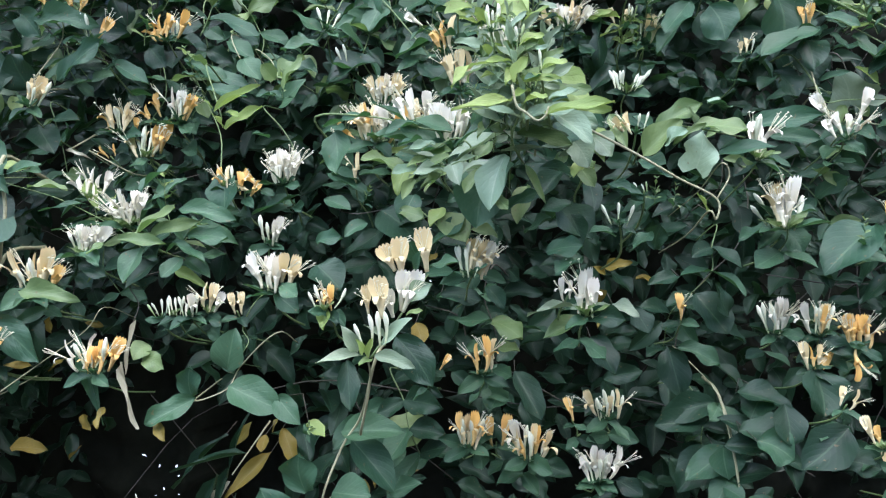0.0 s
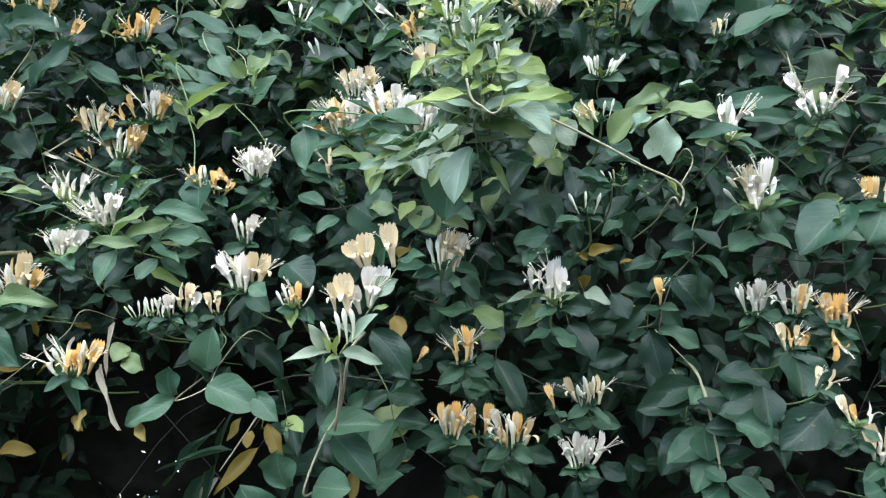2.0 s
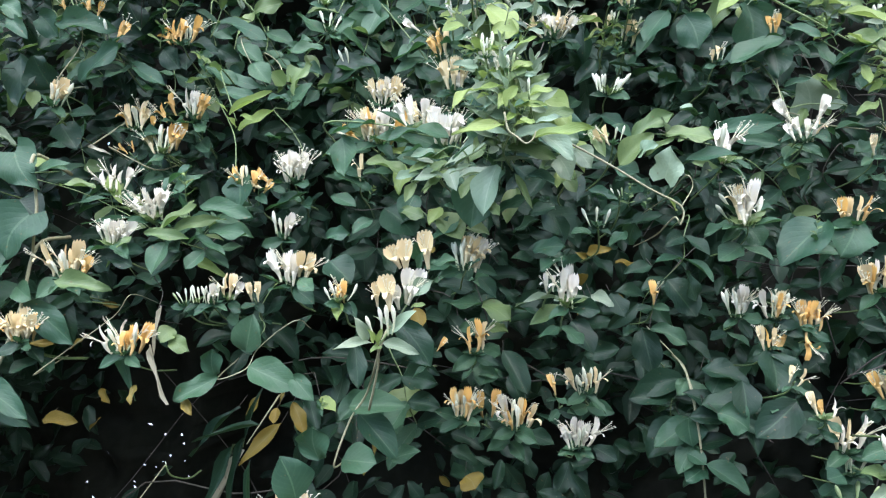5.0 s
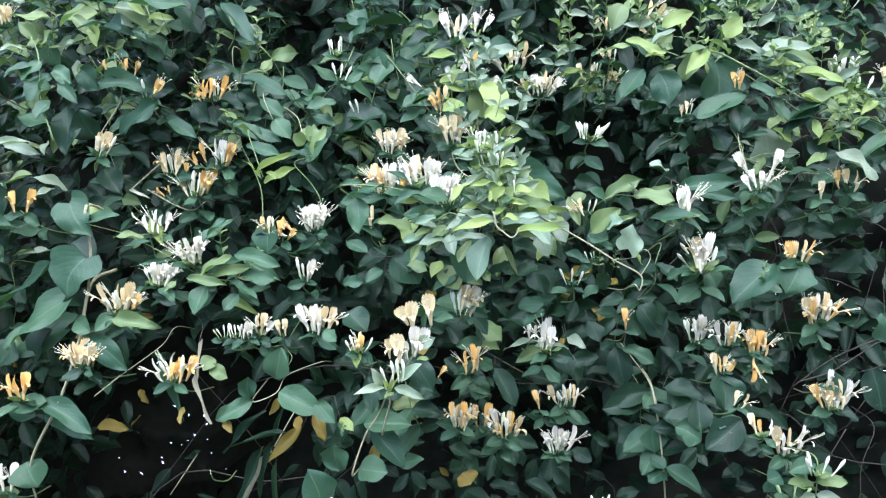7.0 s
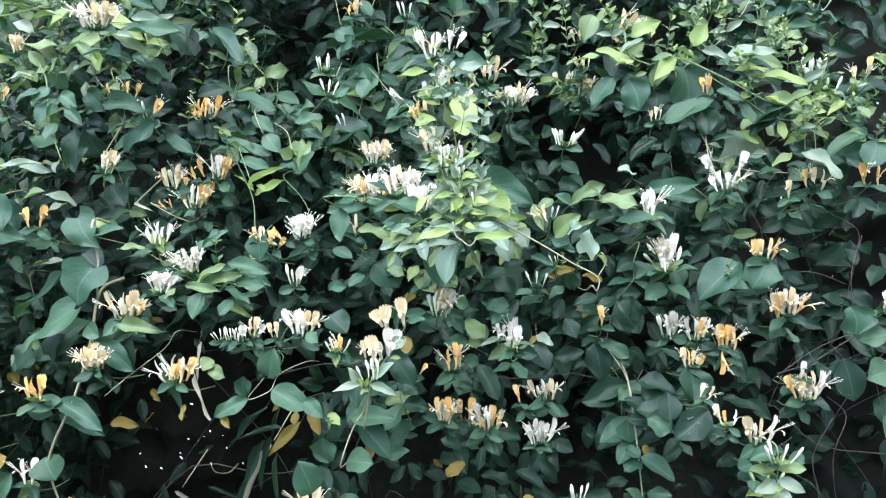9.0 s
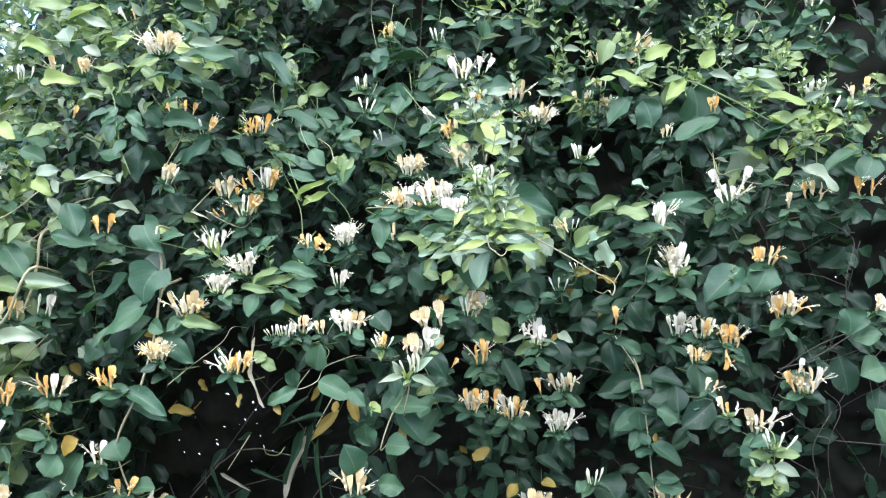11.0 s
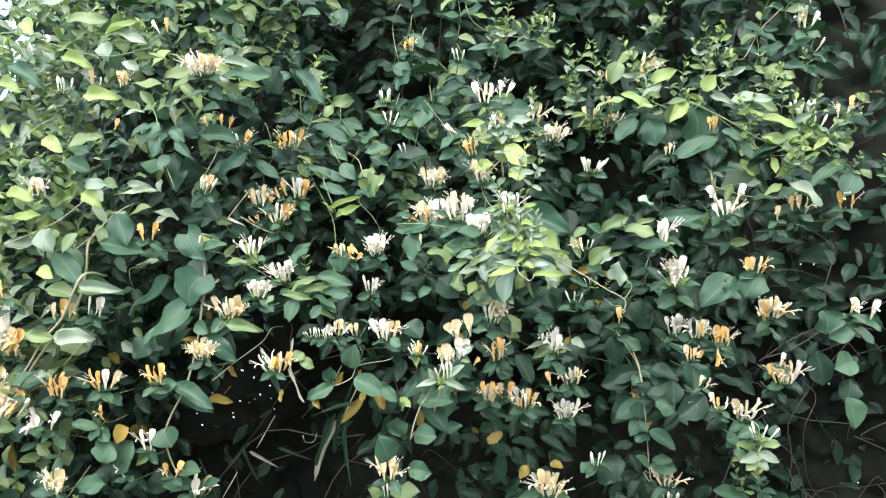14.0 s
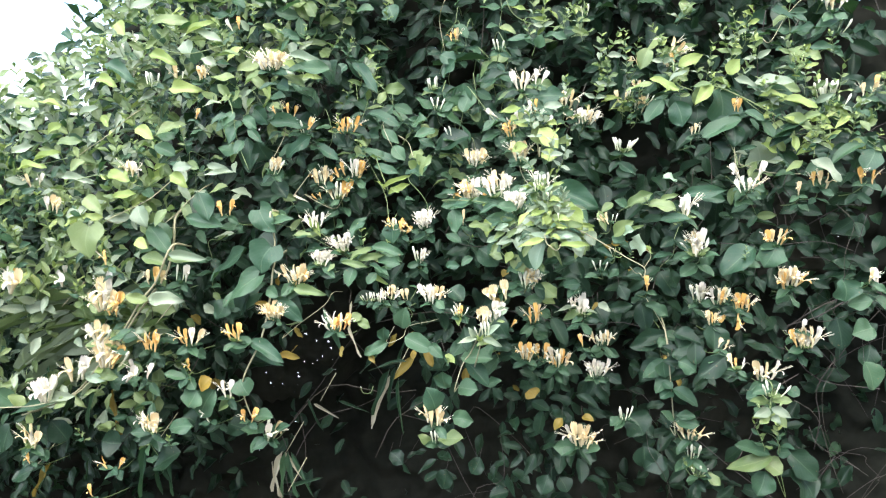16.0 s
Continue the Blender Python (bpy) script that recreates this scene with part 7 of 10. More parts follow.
s = shoot(0.078, 0.837, 2.077)
stem(s, [s.location, (0.072, 0.792, 2.055)], 0.0005, "b")
leaf(s, (0.072, 0.792, 2.055), (0.076, 0.778, 2.074), 0.023, "m")
stem(s, [s.location, (0.084, 0.823, 2.080)], 0.0005, "b")
leaf(s, (0.084, 0.823, 2.080), (0.122, 0.809, 2.077), 0.015, "m")
s = shoot(-0.341, 0.777, 1.987)
stem(s, [s.location, (-0.328, 0.710, 2.010)], 0.0005, "b")
leaf(s, (-0.328, 0.710, 2.010), (-0.376, 0.696, 2.014), 0.024, "m")
stem(s, [s.location, (-0.346, 0.720, 1.986)], 0.0005, "b")
leaf(s, (-0.346, 0.720, 1.986), (-0.386, 0.706, 2.009), 0.019, "l")
stem(s, [s.location, (-0.367, 0.726, 1.978)], 0.0005, "b")
leaf(s, (-0.367, 0.726, 1.978), (-0.408, 0.712, 1.993), 0.017, "m")
stem(s, [s.location, (-0.334, 0.760, 1.960)], 0.0005, "b")
leaf(s, (-0.334, 0.760, 1.960), (-0.367, 0.746, 1.990), 0.023, "m")
stem(s, [s.location, (-0.350, 0.799, 1.937)], 0.0005, "b")
leaf(s, (-0.350, 0.799, 1.937), (-0.359, 0.785, 1.968), 0.033, "d")
stem(s, [s.location, (-0.318, 0.767, 1.994)], 0.0005, "b")
leaf(s, (-0.318, 0.767, 1.994), (-0.294, 0.753, 2.037), 0.043, "d")
s = shoot(-0.468, 0.758, 2.001, "young light green leaves on a thin vine stem")
stem(s, [s.location, (-0.468, 0.728, 1.991)], 0.0005, "b")
leaf(s, (-0.468, 0.728, 1.991), (-0.427, 0.714, 2.015), 0.019, "l")
s = shoot(-0.252, 0.834, 2.013, "large dark green leaves deep in the hedge")
stem(s, [s.location, (-0.254, 0.806, 2.001)], 0.0005, "b")
leaf(s, (-0.254, 0.806, 2.001), (-0.279, 0.792, 2.045), 0.029, "d")
stem(s, [s.location, (-0.250, 0.803, 2.004)], 0.0005, "b")
leaf(s, (-0.250, 0.803, 2.004), (-0.286, 0.789, 2.043), 0.030, "d")
s = shoot(-0.499, 0.796, 1.944)
stem(s, [s.location, (-0.500, 0.759, 1.917)], 0.0005, "b")
leaf(s, (-0.500, 0.759, 1.917), (-0.531, 0.745, 1.924), 0.030, "m")
stem(s, [s.location, (-0.498, 0.774, 1.952)], 0.0005, "b")
leaf(s, (-0.498, 0.774, 1.952), (-0.510, 0.760, 1.982), 0.026, "m")
s = shoot(-0.493, 0.775, 1.879)
stem(s, [s.location, (-0.493, 0.745, 1.869)], 0.0005, "b")
leaf(s, (-0.493, 0.745, 1.869), (-0.528, 0.731, 1.877), 0.032, "m")
s = shoot(-0.607, 0.843, 2.054)
stem(s, [s.location, (-0.607, 0.813, 2.044)], 0.0005, "b")
leaf(s, (-0.607, 0.813, 2.044), (-0.618, 0.799, 2.075), 0.034, "m")
s = shoot(-0.620, 0.766, 1.872)
stem(s, [s.location, (-0.620, 0.736, 1.862)], 0.0005, "b")
leaf(s, (-0.620, 0.736, 1.862), (-0.655, 0.722, 1.884), 0.028, "m")
s = shoot(0.455, 0.871, 1.995)
stem(s, [s.location, (0.447, 0.844, 1.983)], 0.0005, "b")
leaf(s, (0.447, 0.844, 1.983), (0.497, 0.830, 1.983), 0.028, "m")
stem(s, [s.location, (0.463, 0.839, 1.987)], 0.0005, "b")
leaf(s, (0.463, 0.839, 1.987), (0.533, 0.825, 1.979), 0.028, "l")
s = shoot(0.504, 0.846, 1.949, "young light green leaves on a thin vine stem")
stem(s, [s.location, (0.505, 0.822, 1.948)], 0.0005, "b")
leaf(s, (0.505, 0.822, 1.948), (0.452, 0.808, 1.951), 0.021, "l")
stem(s, [s.location, (0.502, 0.810, 1.929)], 0.0005, "b")
leaf(s, (0.502, 0.810, 1.929), (0.546, 0.796, 1.906), 0.023, "l")
s = shoot(0.740, 0.979, 1.971, "large dark green leaves deep in the hedge")
stem(s, [s.location, (0.740, 0.949, 1.961)], 0.0005, "b")
leaf(s, (0.740, 0.949, 1.961), (0.686, 0.935, 1.968), 0.046, "d")
s = shoot(0.349, 0.948, 2.153)
stem(s, [s.location, (0.364, 0.919, 2.136)], 0.0005, "b")
leaf(s, (0.364, 0.919, 2.136), (0.323, 0.905, 2.113), 0.025, "m")
stem(s, [s.location, (0.334, 0.916, 2.151)], 0.0005, "b")
leaf(s, (0.334, 0.916, 2.151), (0.352, 0.902, 2.122), 0.021, "l")
s = shoot(0.099, 0.680, 1.795)
stem(s, [s.location, (0.091, 0.632, 1.763)], 0.0005, "b")
leaf(s, (0.091, 0.632, 1.763), (0.051, 0.618, 1.733), 0.032, "q")
stem(s, [s.location, (0.099, 0.646, 1.776)], 0.0005, "b")
leaf(s, (0.099, 0.646, 1.776), (0.160, 0.632, 1.775), 0.013, "q")
stem(s, [s.location, (0.097, 0.673, 1.808)], 0.0005, "b")
leaf(s, (0.097, 0.673, 1.808), (0.179, 0.659, 1.776), 0.041, "m")
stem(s, [s.location, (0.111, 0.648, 1.791)], 0.0005, "b")
leaf(s, (0.111, 0.648, 1.791), (0.164, 0.634, 1.750), 0.032, "m")
s = shoot(0.049, 0.646, 1.739, "young light green leaves on a thin vine stem")
stem(s, [s.location, (0.041, 0.632, 1.735)], 0.0005, "b")
leaf(s, (0.041, 0.632, 1.735), (0.005, 0.618, 1.744), 0.015, "q")
stem(s, [s.location, (0.046, 0.611, 1.725)], 0.0005, "b")
leaf(s, (0.046, 0.611, 1.725), (0.016, 0.597, 1.721), 0.015, "q")
stem(s, [s.location, (0.049, 0.606, 1.731)], 0.0005, "b")
leaf(s, (0.049, 0.606, 1.731), (0.057, 0.592, 1.709), 0.015, "q")
stem(s, [s.location, (0.058, 0.613, 1.725)], 0.0005, "b")
leaf(s, (0.058, 0.613, 1.725), (0.092, 0.599, 1.729), 0.011, "q")
s = shoot(-0.296, 0.772, 2.014)
stem(s, [s.location, (-0.297, 0.720, 2.014)], 0.0005, "b")
leaf(s, (-0.297, 0.720, 2.014), (-0.361, 0.706, 2.021), 0.026, "m")
stem(s, [s.location, (-0.296, 0.764, 1.993)], 0.0005, "b")
leaf(s, (-0.296, 0.764, 1.993), (-0.321, 0.750, 2.039), 0.041, "d")
s = shoot(-0.747, 0.673, 1.741, "young light green leaves on a thin vine stem")
stem(s, [s.location, (-0.747, 0.643, 1.731)], 0.0005, "b")
leaf(s, (-0.747, 0.643, 1.731), (-0.741, 0.629, 1.674), 0.064, "J")
s = shoot(-0.556, 0.766, 1.697, "large dark green leaves deep in the hedge")
stem(s, [s.location, (-0.556, 0.736, 1.687)], 0.0005, "b")
s = shoot(-0.434, 0.751, 1.709, "heart-shaped green leaves on a climbing vine")
stem(s, [s.location, (-0.434, 0.721, 1.699)], 0.0005, "b")
s = shoot(-0.447, 0.744, 1.655, "heart-shaped green leaves on a climbing vine")
stem(s, [s.location, (-0.447, 0.714, 1.645)], 0.0005, "b")
s = shoot(-0.520, 0.750, 1.594, "large dark green leaves deep in the hedge")
stem(s, [s.location, (-0.520, 0.720, 1.584)], 0.0005, "b")
leaf(s, (-0.520, 0.720, 1.584), (-0.536, 0.706, 1.548), 0.048, "d")
s = shoot(-0.471, 0.751, 1.609, "large dark green leaves deep in the hedge")
stem(s, [s.location, (-0.471, 0.721, 1.599)], 0.0005, "b")
leaf(s, (-0.471, 0.721, 1.599), (-0.494, 0.707, 1.558), 0.038, "d")
s = shoot(-0.552, 0.799, 1.319, "large dark green leaves deep in the hedge")
stem(s, [s.location, (-0.552, 0.769, 1.309)], 0.0005, "b")
leaf(s, (-0.552, 0.769, 1.309), (-0.502, 0.755, 1.306), 0.054, "d")
s = shoot(-1.049, 0.799, 1.332)
stem(s, [s.location, (-1.049, 0.769, 1.322)], 0.0005, "b")
leaf(s, (-1.049, 0.769, 1.322), (-1.089, 0.755, 1.356), 0.048, "m")
s = shoot(-0.822, 0.827, 1.244, "large dark green leaves deep in the hedge")
stem(s, [s.location, (-0.822, 0.797, 1.234)], 0.0005, "b")
leaf(s, (-0.822, 0.797, 1.234), (-0.860, 0.783, 1.244), 0.057, "d")
s = shoot(-0.960, 0.834, 1.238, "large dark green leaves deep in the hedge")
stem(s, [s.location, (-0.960, 0.804, 1.228)], 0.0005, "b")
leaf(s, (-0.960, 0.804, 1.228), (-0.987, 0.790, 1.278), 0.049, "d")
s = shoot(-0.672, 0.811, 1.243, "large dark green leaves deep in the hedge")
stem(s, [s.location, (-0.672, 0.781, 1.233)], 0.0005, "b")
leaf(s, (-0.672, 0.781, 1.233), (-0.731, 0.767, 1.196), 0.061, "d")
s = shoot(-1.101, 0.834, 1.268, "large dark green leaves deep in the hedge")
stem(s, [s.location, (-1.101, 0.804, 1.258)], 0.0005, "b")
leaf(s, (-1.101, 0.804, 1.258), (-1.124, 0.790, 1.195), 0.059, "d")
s = shoot(-1.053, 0.834, 1.163, "large dark green leaves deep in the hedge")
stem(s, [s.location, (-1.053, 0.804, 1.153)], 0.0005, "b")
leaf(s, (-1.053, 0.804, 1.153), (-1.101, 0.790, 1.129), 0.044, "d")
s = shoot(0.690, 0.887, 1.529)
stem(s, [s.location, (0.689, 0.839, 1.547)], 0.0005, "b")
leaf(s, (0.689, 0.839, 1.547), (0.651, 0.825, 1.539), 0.043, "m")
stem(s, [s.location, (0.686, 0.868, 1.545)], 0.0005, "b")
leaf(s, (0.686, 0.868, 1.545), (0.701, 0.854, 1.533), 0.036, "d")
stem(s, [s.location, (0.701, 0.872, 1.506)], 0.0005, "b")
leaf(s, (0.701, 0.872, 1.506), (0.689, 0.858, 1.466), 0.037, "d")
stem(s, [s.location, (0.684, 0.851, 1.479)], 0.0005, "b")
leaf(s, (0.684, 0.851, 1.479), (0.704, 0.837, 1.430), 0.048, "m")
s = shoot(0.637, 0.901, 1.569, "large dark green leaves deep in the hedge")
stem(s, [s.location, (0.637, 0.871, 1.559)], 0.0005, "b")
leaf(s, (0.637, 0.871, 1.559), (0.647, 0.857, 1.497), 0.042, "d")
s = shoot(0.524, 0.868, 1.287)
stem(s, [s.location, (0.525, 0.835, 1.291)], 0.0005, "b")
leaf(s, (0.525, 0.835, 1.291), (0.457, 0.821, 1.313), 0.027, "m")
stem(s, [s.location, (0.531, 0.834, 1.288)], 0.0005, "b")
leaf(s, (0.531, 0.834, 1.288), (0.444, 0.820, 1.263), 0.033, "l")
stem(s, [s.location, (0.518, 0.844, 1.274)], 0.0005, "b")
leaf(s, (0.518, 0.844, 1.274), (0.549, 0.830, 1.257), 0.043, "l")
stem(s, [s.location, (0.521, 0.840, 1.254)], 0.0005, "b")
leaf(s, (0.521, 0.840, 1.254), (0.505, 0.826, 1.210), 0.045, "m")
s = shoot(0.578, 0.916, 1.270, "large dark green leaves deep in the hedge")
stem(s, [s.location, (0.582, 0.886, 1.242)], 0.0005, "b")
leaf(s, (0.582, 0.886, 1.242), (0.628, 0.872, 1.189), 0.067, "d")
stem(s, [s.location, (0.575, 0.885, 1.277)], 0.0005, "b")
leaf(s, (0.575, 0.885, 1.277), (0.630, 0.871, 1.229), 0.056, "d")
s = shoot(0.325, 0.855, 1.290, "large dark green leaves deep in the hedge")
stem(s, [s.location, (0.325, 0.825, 1.280)], 0.0005, "b")
leaf(s, (0.325, 0.825, 1.280), (0.290, 0.811, 1.255), 0.053, "d")
s = shoot(0.327, 0.781, 1.508)
stem(s, [s.location, (0.323, 0.762, 1.501)], 0.0005, "b")
leaf(s, (0.323, 0.762, 1.501), (0.372, 0.748, 1.503), 0.033, "d")
stem(s, [s.location, (0.332, 0.739, 1.496)], 0.0005, "b")
leaf(s, (0.332, 0.739, 1.496), (0.361, 0.725, 1.486), 0.035, "m")
s = shoot(0.553, 0.873, 1.429)
stem(s, [s.location, (0.553, 0.843, 1.419)], 0.0005, "b")
leaf(s, (0.553, 0.843, 1.419), (0.569, 0.829, 1.414), 0.025, "m")
s = shoot(0.117, 0.963, 1.177, "large dark green leaves deep in the hedge")
stem(s, [s.location, (0.105, 0.931, 1.170)], 0.0005, "b")
leaf(s, (0.105, 0.931, 1.170), (0.091, 0.917, 1.129), 0.042, "d")
stem(s, [s.location, (0.129, 0.936, 1.164)], 0.0005, "b")
leaf(s, (0.129, 0.936, 1.164), (0.147, 0.922, 1.137), 0.040, "d")
s = shoot(-0.123, 0.981, 1.166, "large dark green leaves deep in the hedge")
stem(s, [s.location, (-0.123, 0.951, 1.156)], 0.0005, "b")
leaf(s, (-0.123, 0.951, 1.156), (-0.134, 0.937, 1.113), 0.044, "d")
s = shoot(-0.047, 0.986, 1.197, "large dark green leaves deep in the hedge")
stem(s, [s.location, (-0.047, 0.956, 1.187)], 0.0005, "b")
leaf(s, (-0.047, 0.956, 1.187), (-0.066, 0.942, 1.152), 0.038, "d")
s = shoot(-0.253, 0.976, 1.199, "large dark green leaves deep in the hedge")
stem(s, [s.location, (-0.253, 0.946, 1.189)], 0.0005, "b")
leaf(s, (-0.253, 0.946, 1.189), (-0.221, 0.932, 1.168), 0.035, "d")
s = shoot(0.017, 0.990, 1.119, "large dark green leaves deep in the hedge")
stem(s, [s.location, (0.017, 0.960, 1.109)], 0.0005, "b")
leaf(s, (0.017, 0.960, 1.109), (-0.025, 0.946, 1.099), 0.035, "d")
s = shoot(0.063, 0.864, 1.404, "yellowed old leaf on a thin hedge stem")
stem(s, [s.location, (0.063, 0.834, 1.394)], 0.0005, "b")
leaf(s, (0.063, 0.834, 1.394), (0.075, 0.820, 1.383), 0.034, "o")
s = shoot(0.130, 0.808, 1.372, "yellowed old leaf on a thin hedge stem")
stem(s, [s.location, (0.130, 0.778, 1.362)], 0.0005, "b")
leaf(s, (0.130, 0.778, 1.362), (0.115, 0.764, 1.344), 0.020, "o")
s = shoot(0.168, 0.817, 1.373, "yellowed old leaf on a thin hedge stem")
stem(s, [s.location, (0.168, 0.787, 1.363)], 0.0005, "b")
leaf(s, (0.168, 0.787, 1.363), (0.188, 0.773, 1.365), 0.017, "o")

# broad leaves that stand out along the face
s = shoot(0.380, 0.871, 1.973, "bright yellow-green young leaves along an arching vine stem")
stem(s, [(0.380, 0.871, 1.973), (0.380, 0.801, 1.983), (0.436, 0.802, 1.959), (0.465, 0.802, 1.943), (0.509, 0.803, 1.919), (0.556, 0.811, 1.912)], 0.0016, "g")
leaf(s, (0.378, 0.802, 1.986), (0.348, 0.788, 1.951), 0.023, "y")
leaf(s, (0.406, 0.814, 2.004), (0.422, 0.800, 2.028), 0.028, "y")
leaf(s, (0.451, 0.816, 1.987), (0.513, 0.802, 1.987), 0.028, "q")
leaf(s, (0.459, 0.809, 1.966), (0.502, 0.795, 1.967), 0.015, "y")
leaf(s, (0.501, 0.816, 1.960), (0.555, 0.802, 1.942), 0.023, "y")
leaf(s, (0.473, 0.813, 1.968), (0.491, 0.799, 1.950), 0.014, "q")
leaf(s, (0.408, 0.805, 1.980), (0.381, 0.791, 1.999), 0.017, "l")
leaf(s, (0.417, 0.814, 1.997), (0.453, 0.800, 1.984), 0.014, "q")
leaf(s, (0.534, 0.810, 1.923), (0.557, 0.796, 1.935), 0.014, "l")
leaf(s, (0.525, 0.816, 1.917), (0.484, 0.802, 1.892), 0.022, "m")
leaf(s, (0.522, 0.820, 1.903), (0.482, 0.806, 1.880), 0.019, "d")
leaf(s, (0.436, 0.805, 1.939), (0.466, 0.791, 1.922), 0.015, "m")
leaf(s, (0.395, 0.833, 1.981), (0.408, 0.819, 1.917), 0.066, "m")
leaf(s, (0.433, 0.810, 1.926), (0.365, 0.796, 1.893), 0.034, "m")
leaf(s, (0.420, 0.813, 1.916), (0.421, 0.799, 1.876), 0.031, "d")
s = shoot(0.312, 0.892, 2.017, "bright yellow-green young leaves on a thin vine stem")
stem(s, [(0.312, 0.892, 2.017), (0.312, 0.822, 2.027), (0.317, 0.808, 1.991), (0.347, 0.806, 1.975)], 0.0013, "g")
leaf(s, (0.322, 0.821, 2.020), (0.359, 0.807, 2.040), 0.022, "y")
leaf(s, (0.270, 0.828, 2.054), (0.256, 0.814, 2.019), 0.029, "l")
leaf(s, (0.276, 0.800, 1.989), (0.229, 0.786, 1.976), 0.020, "l")
leaf(s, (0.271, 0.803, 1.998), (0.321, 0.789, 1.979), 0.016, "y")
leaf(s, (0.305, 0.806, 1.993), (0.334, 0.792, 2.008), 0.016, "q")
leaf(s, (0.296, 0.797, 1.974), (0.319, 0.783, 1.978), 0.011, "y")
leaf(s, (0.296, 0.812, 1.961), (0.265, 0.798, 1.920), 0.030, "m")
leaf(s, (0.318, 0.815, 1.958), (0.330, 0.801, 1.912), 0.042, "m")
leaf(s, (0.348, 0.810, 1.983), (0.375, 0.796, 1.986), 0.014, "l")
s = shoot(0.568, 0.920, 1.933, "small light green leaves in pairs on an upright stem")
stem(s, [(0.568, 0.920, 1.933), (0.568, 0.850, 1.943), (0.567, 0.839, 1.913), (0.563, 0.829, 1.884), (0.560, 0.820, 1.856)], 0.0014, "g")
leaf(s, (0.570, 0.845, 1.930), (0.541, 0.831, 1.920), 0.011, "y")
leaf(s, (0.570, 0.845, 1.930), (0.588, 0.831, 1.919), 0.011, "y")
leaf(s, (0.567, 0.838, 1.911), (0.534, 0.824, 1.905), 0.012, "l")
leaf(s, (0.567, 0.838, 1.911), (0.591, 0.824, 1.909), 0.012, "y")
leaf(s, (0.565, 0.833, 1.896), (0.539, 0.819, 1.884), 0.010, "y")
leaf(s, (0.564, 0.829, 1.884), (0.590, 0.815, 1.874), 0.012, "l")
leaf(s, (0.564, 0.829, 1.884), (0.524, 0.815, 1.874), 0.011, "y")
leaf(s, (0.555, 0.818, 1.853), (0.605, 0.804, 1.819), 0.025, "q")
leaf(s, (0.539, 0.814, 1.852), (0.509, 0.800, 1.832), 0.017, "l")
leaf(s, (0.645, 0.848, 1.881), (0.595, 0.834, 1.852), 0.024, "m")
leaf(s, (0.674, 0.852, 1.872), (0.651, 0.838, 1.833), 0.039, "m")
leaf(s, (0.630, 0.860, 1.931), (0.600, 0.846, 1.907), 0.013, "y")
leaf(s, (0.646, 0.861, 1.923), (0.658, 0.847, 1.903), 0.016, "l")
leaf(s, (0.606, 0.857, 1.939), (0.579, 0.843, 1.921), 0.011, "y")
leaf(s, (0.675, 0.882, 1.959), (0.635, 0.868, 1.945), 0.016, "q")
s = shoot(0.439, 0.906, 1.855, "climbing vine with pale lobed leaves on a looping stem")
stem(s, [(0.439, 0.906, 1.855), (0.439, 0.836, 1.865), (0.438, 0.831, 1.846), (0.456, 0.833, 1.841), (0.492, 0.838, 1.830), (0.549, 0.850, 1.827)], 0.0012, "p")
leaf(s, (0.476, 0.840, 1.851), (0.457, 0.826, 1.888), 0.044, "q", "lobed")
leaf(s, (0.455, 0.839, 1.863), (0.427, 0.825, 1.870), 0.017, "q")
leaf(s, (0.484, 0.842, 1.851), (0.513, 0.828, 1.853), 0.017, "q")
leaf(s, (0.469, 0.838, 1.849), (0.453, 0.824, 1.824), 0.014, "l")
leaf(s, (0.503, 0.839, 1.824), (0.531, 0.825, 1.832), 0.019, "m")

s = shoot(0.066, 0.730, 1.909, "broad bright leaves beside a pale bud shoot")
stem(s, [(0.066, 0.730, 1.909), (0.066, 0.660, 1.919), (0.080, 0.660, 1.905), (0.086, 0.660, 1.871)], 0.0011, "g")
leaf(s, (0.080, 0.660, 1.905), (0.112, 0.646, 1.873), 0.031, "y")
leaf(s, (0.063, 0.660, 1.919), (0.031, 0.646, 1.911), 0.009, "l")
leaf(s, (0.050, 0.660, 1.940), (0.014, 0.646, 1.932), 0.015, "y")
leaf(s, (0.087, 0.660, 1.942), (0.120, 0.646, 1.942), 0.015, "q")
s = shoot(-0.063, 0.921, 1.982)
stem(s, [(-0.063, 0.921, 1.982), (-0.063, 0.851, 1.992), (-0.018, 0.833, 1.937), (0.008, 0.824, 1.902)], 0.0011, "g")
leaf(s, (-0.056, 0.850, 1.988), (-0.073, 0.836, 1.943), 0.039, "m")
leaf(s, (0.004, 0.833, 1.930), (-0.035, 0.819, 1.903), 0.025, "m")
leaf(s, (-0.057, 0.817, 1.898), (-0.114, 0.803, 1.881), 0.049, "d")
leaf(s, (-0.008, 0.821, 1.898), (0.022, 0.807, 1.867), 0.033, "d")
s = shoot(-0.081, 0.730, 1.776)
stem(s, [(-0.081, 0.730, 1.776), (-0.081, 0.660, 1.786), (-0.025, 0.660, 1.785), (0.017, 0.660, 1.775), (0.044, 0.660, 1.771)], 0.0010, "g")
leaf(s, (-0.030, 0.660, 1.788), (-0.071, 0.646, 1.774), 0.025, "m")
leaf(s, (0.015, 0.660, 1.780), (-0.019, 0.646, 1.766), 0.014, "m")
leaf(s, (0.045, 0.660, 1.773), (0.012, 0.646, 1.777), 0.022, "m")
leaf(s, (0.044, 0.660, 1.761), (0.015, 0.646, 1.751), 0.019, "m")
leaf(s, (0.003, 0.660, 1.736), (-0.033, 0.646, 1.748), 0.022, "l")
leaf(s, (-0.063, 0.660, 1.772), (-0.057, 0.646, 1.730), 0.029, "m")
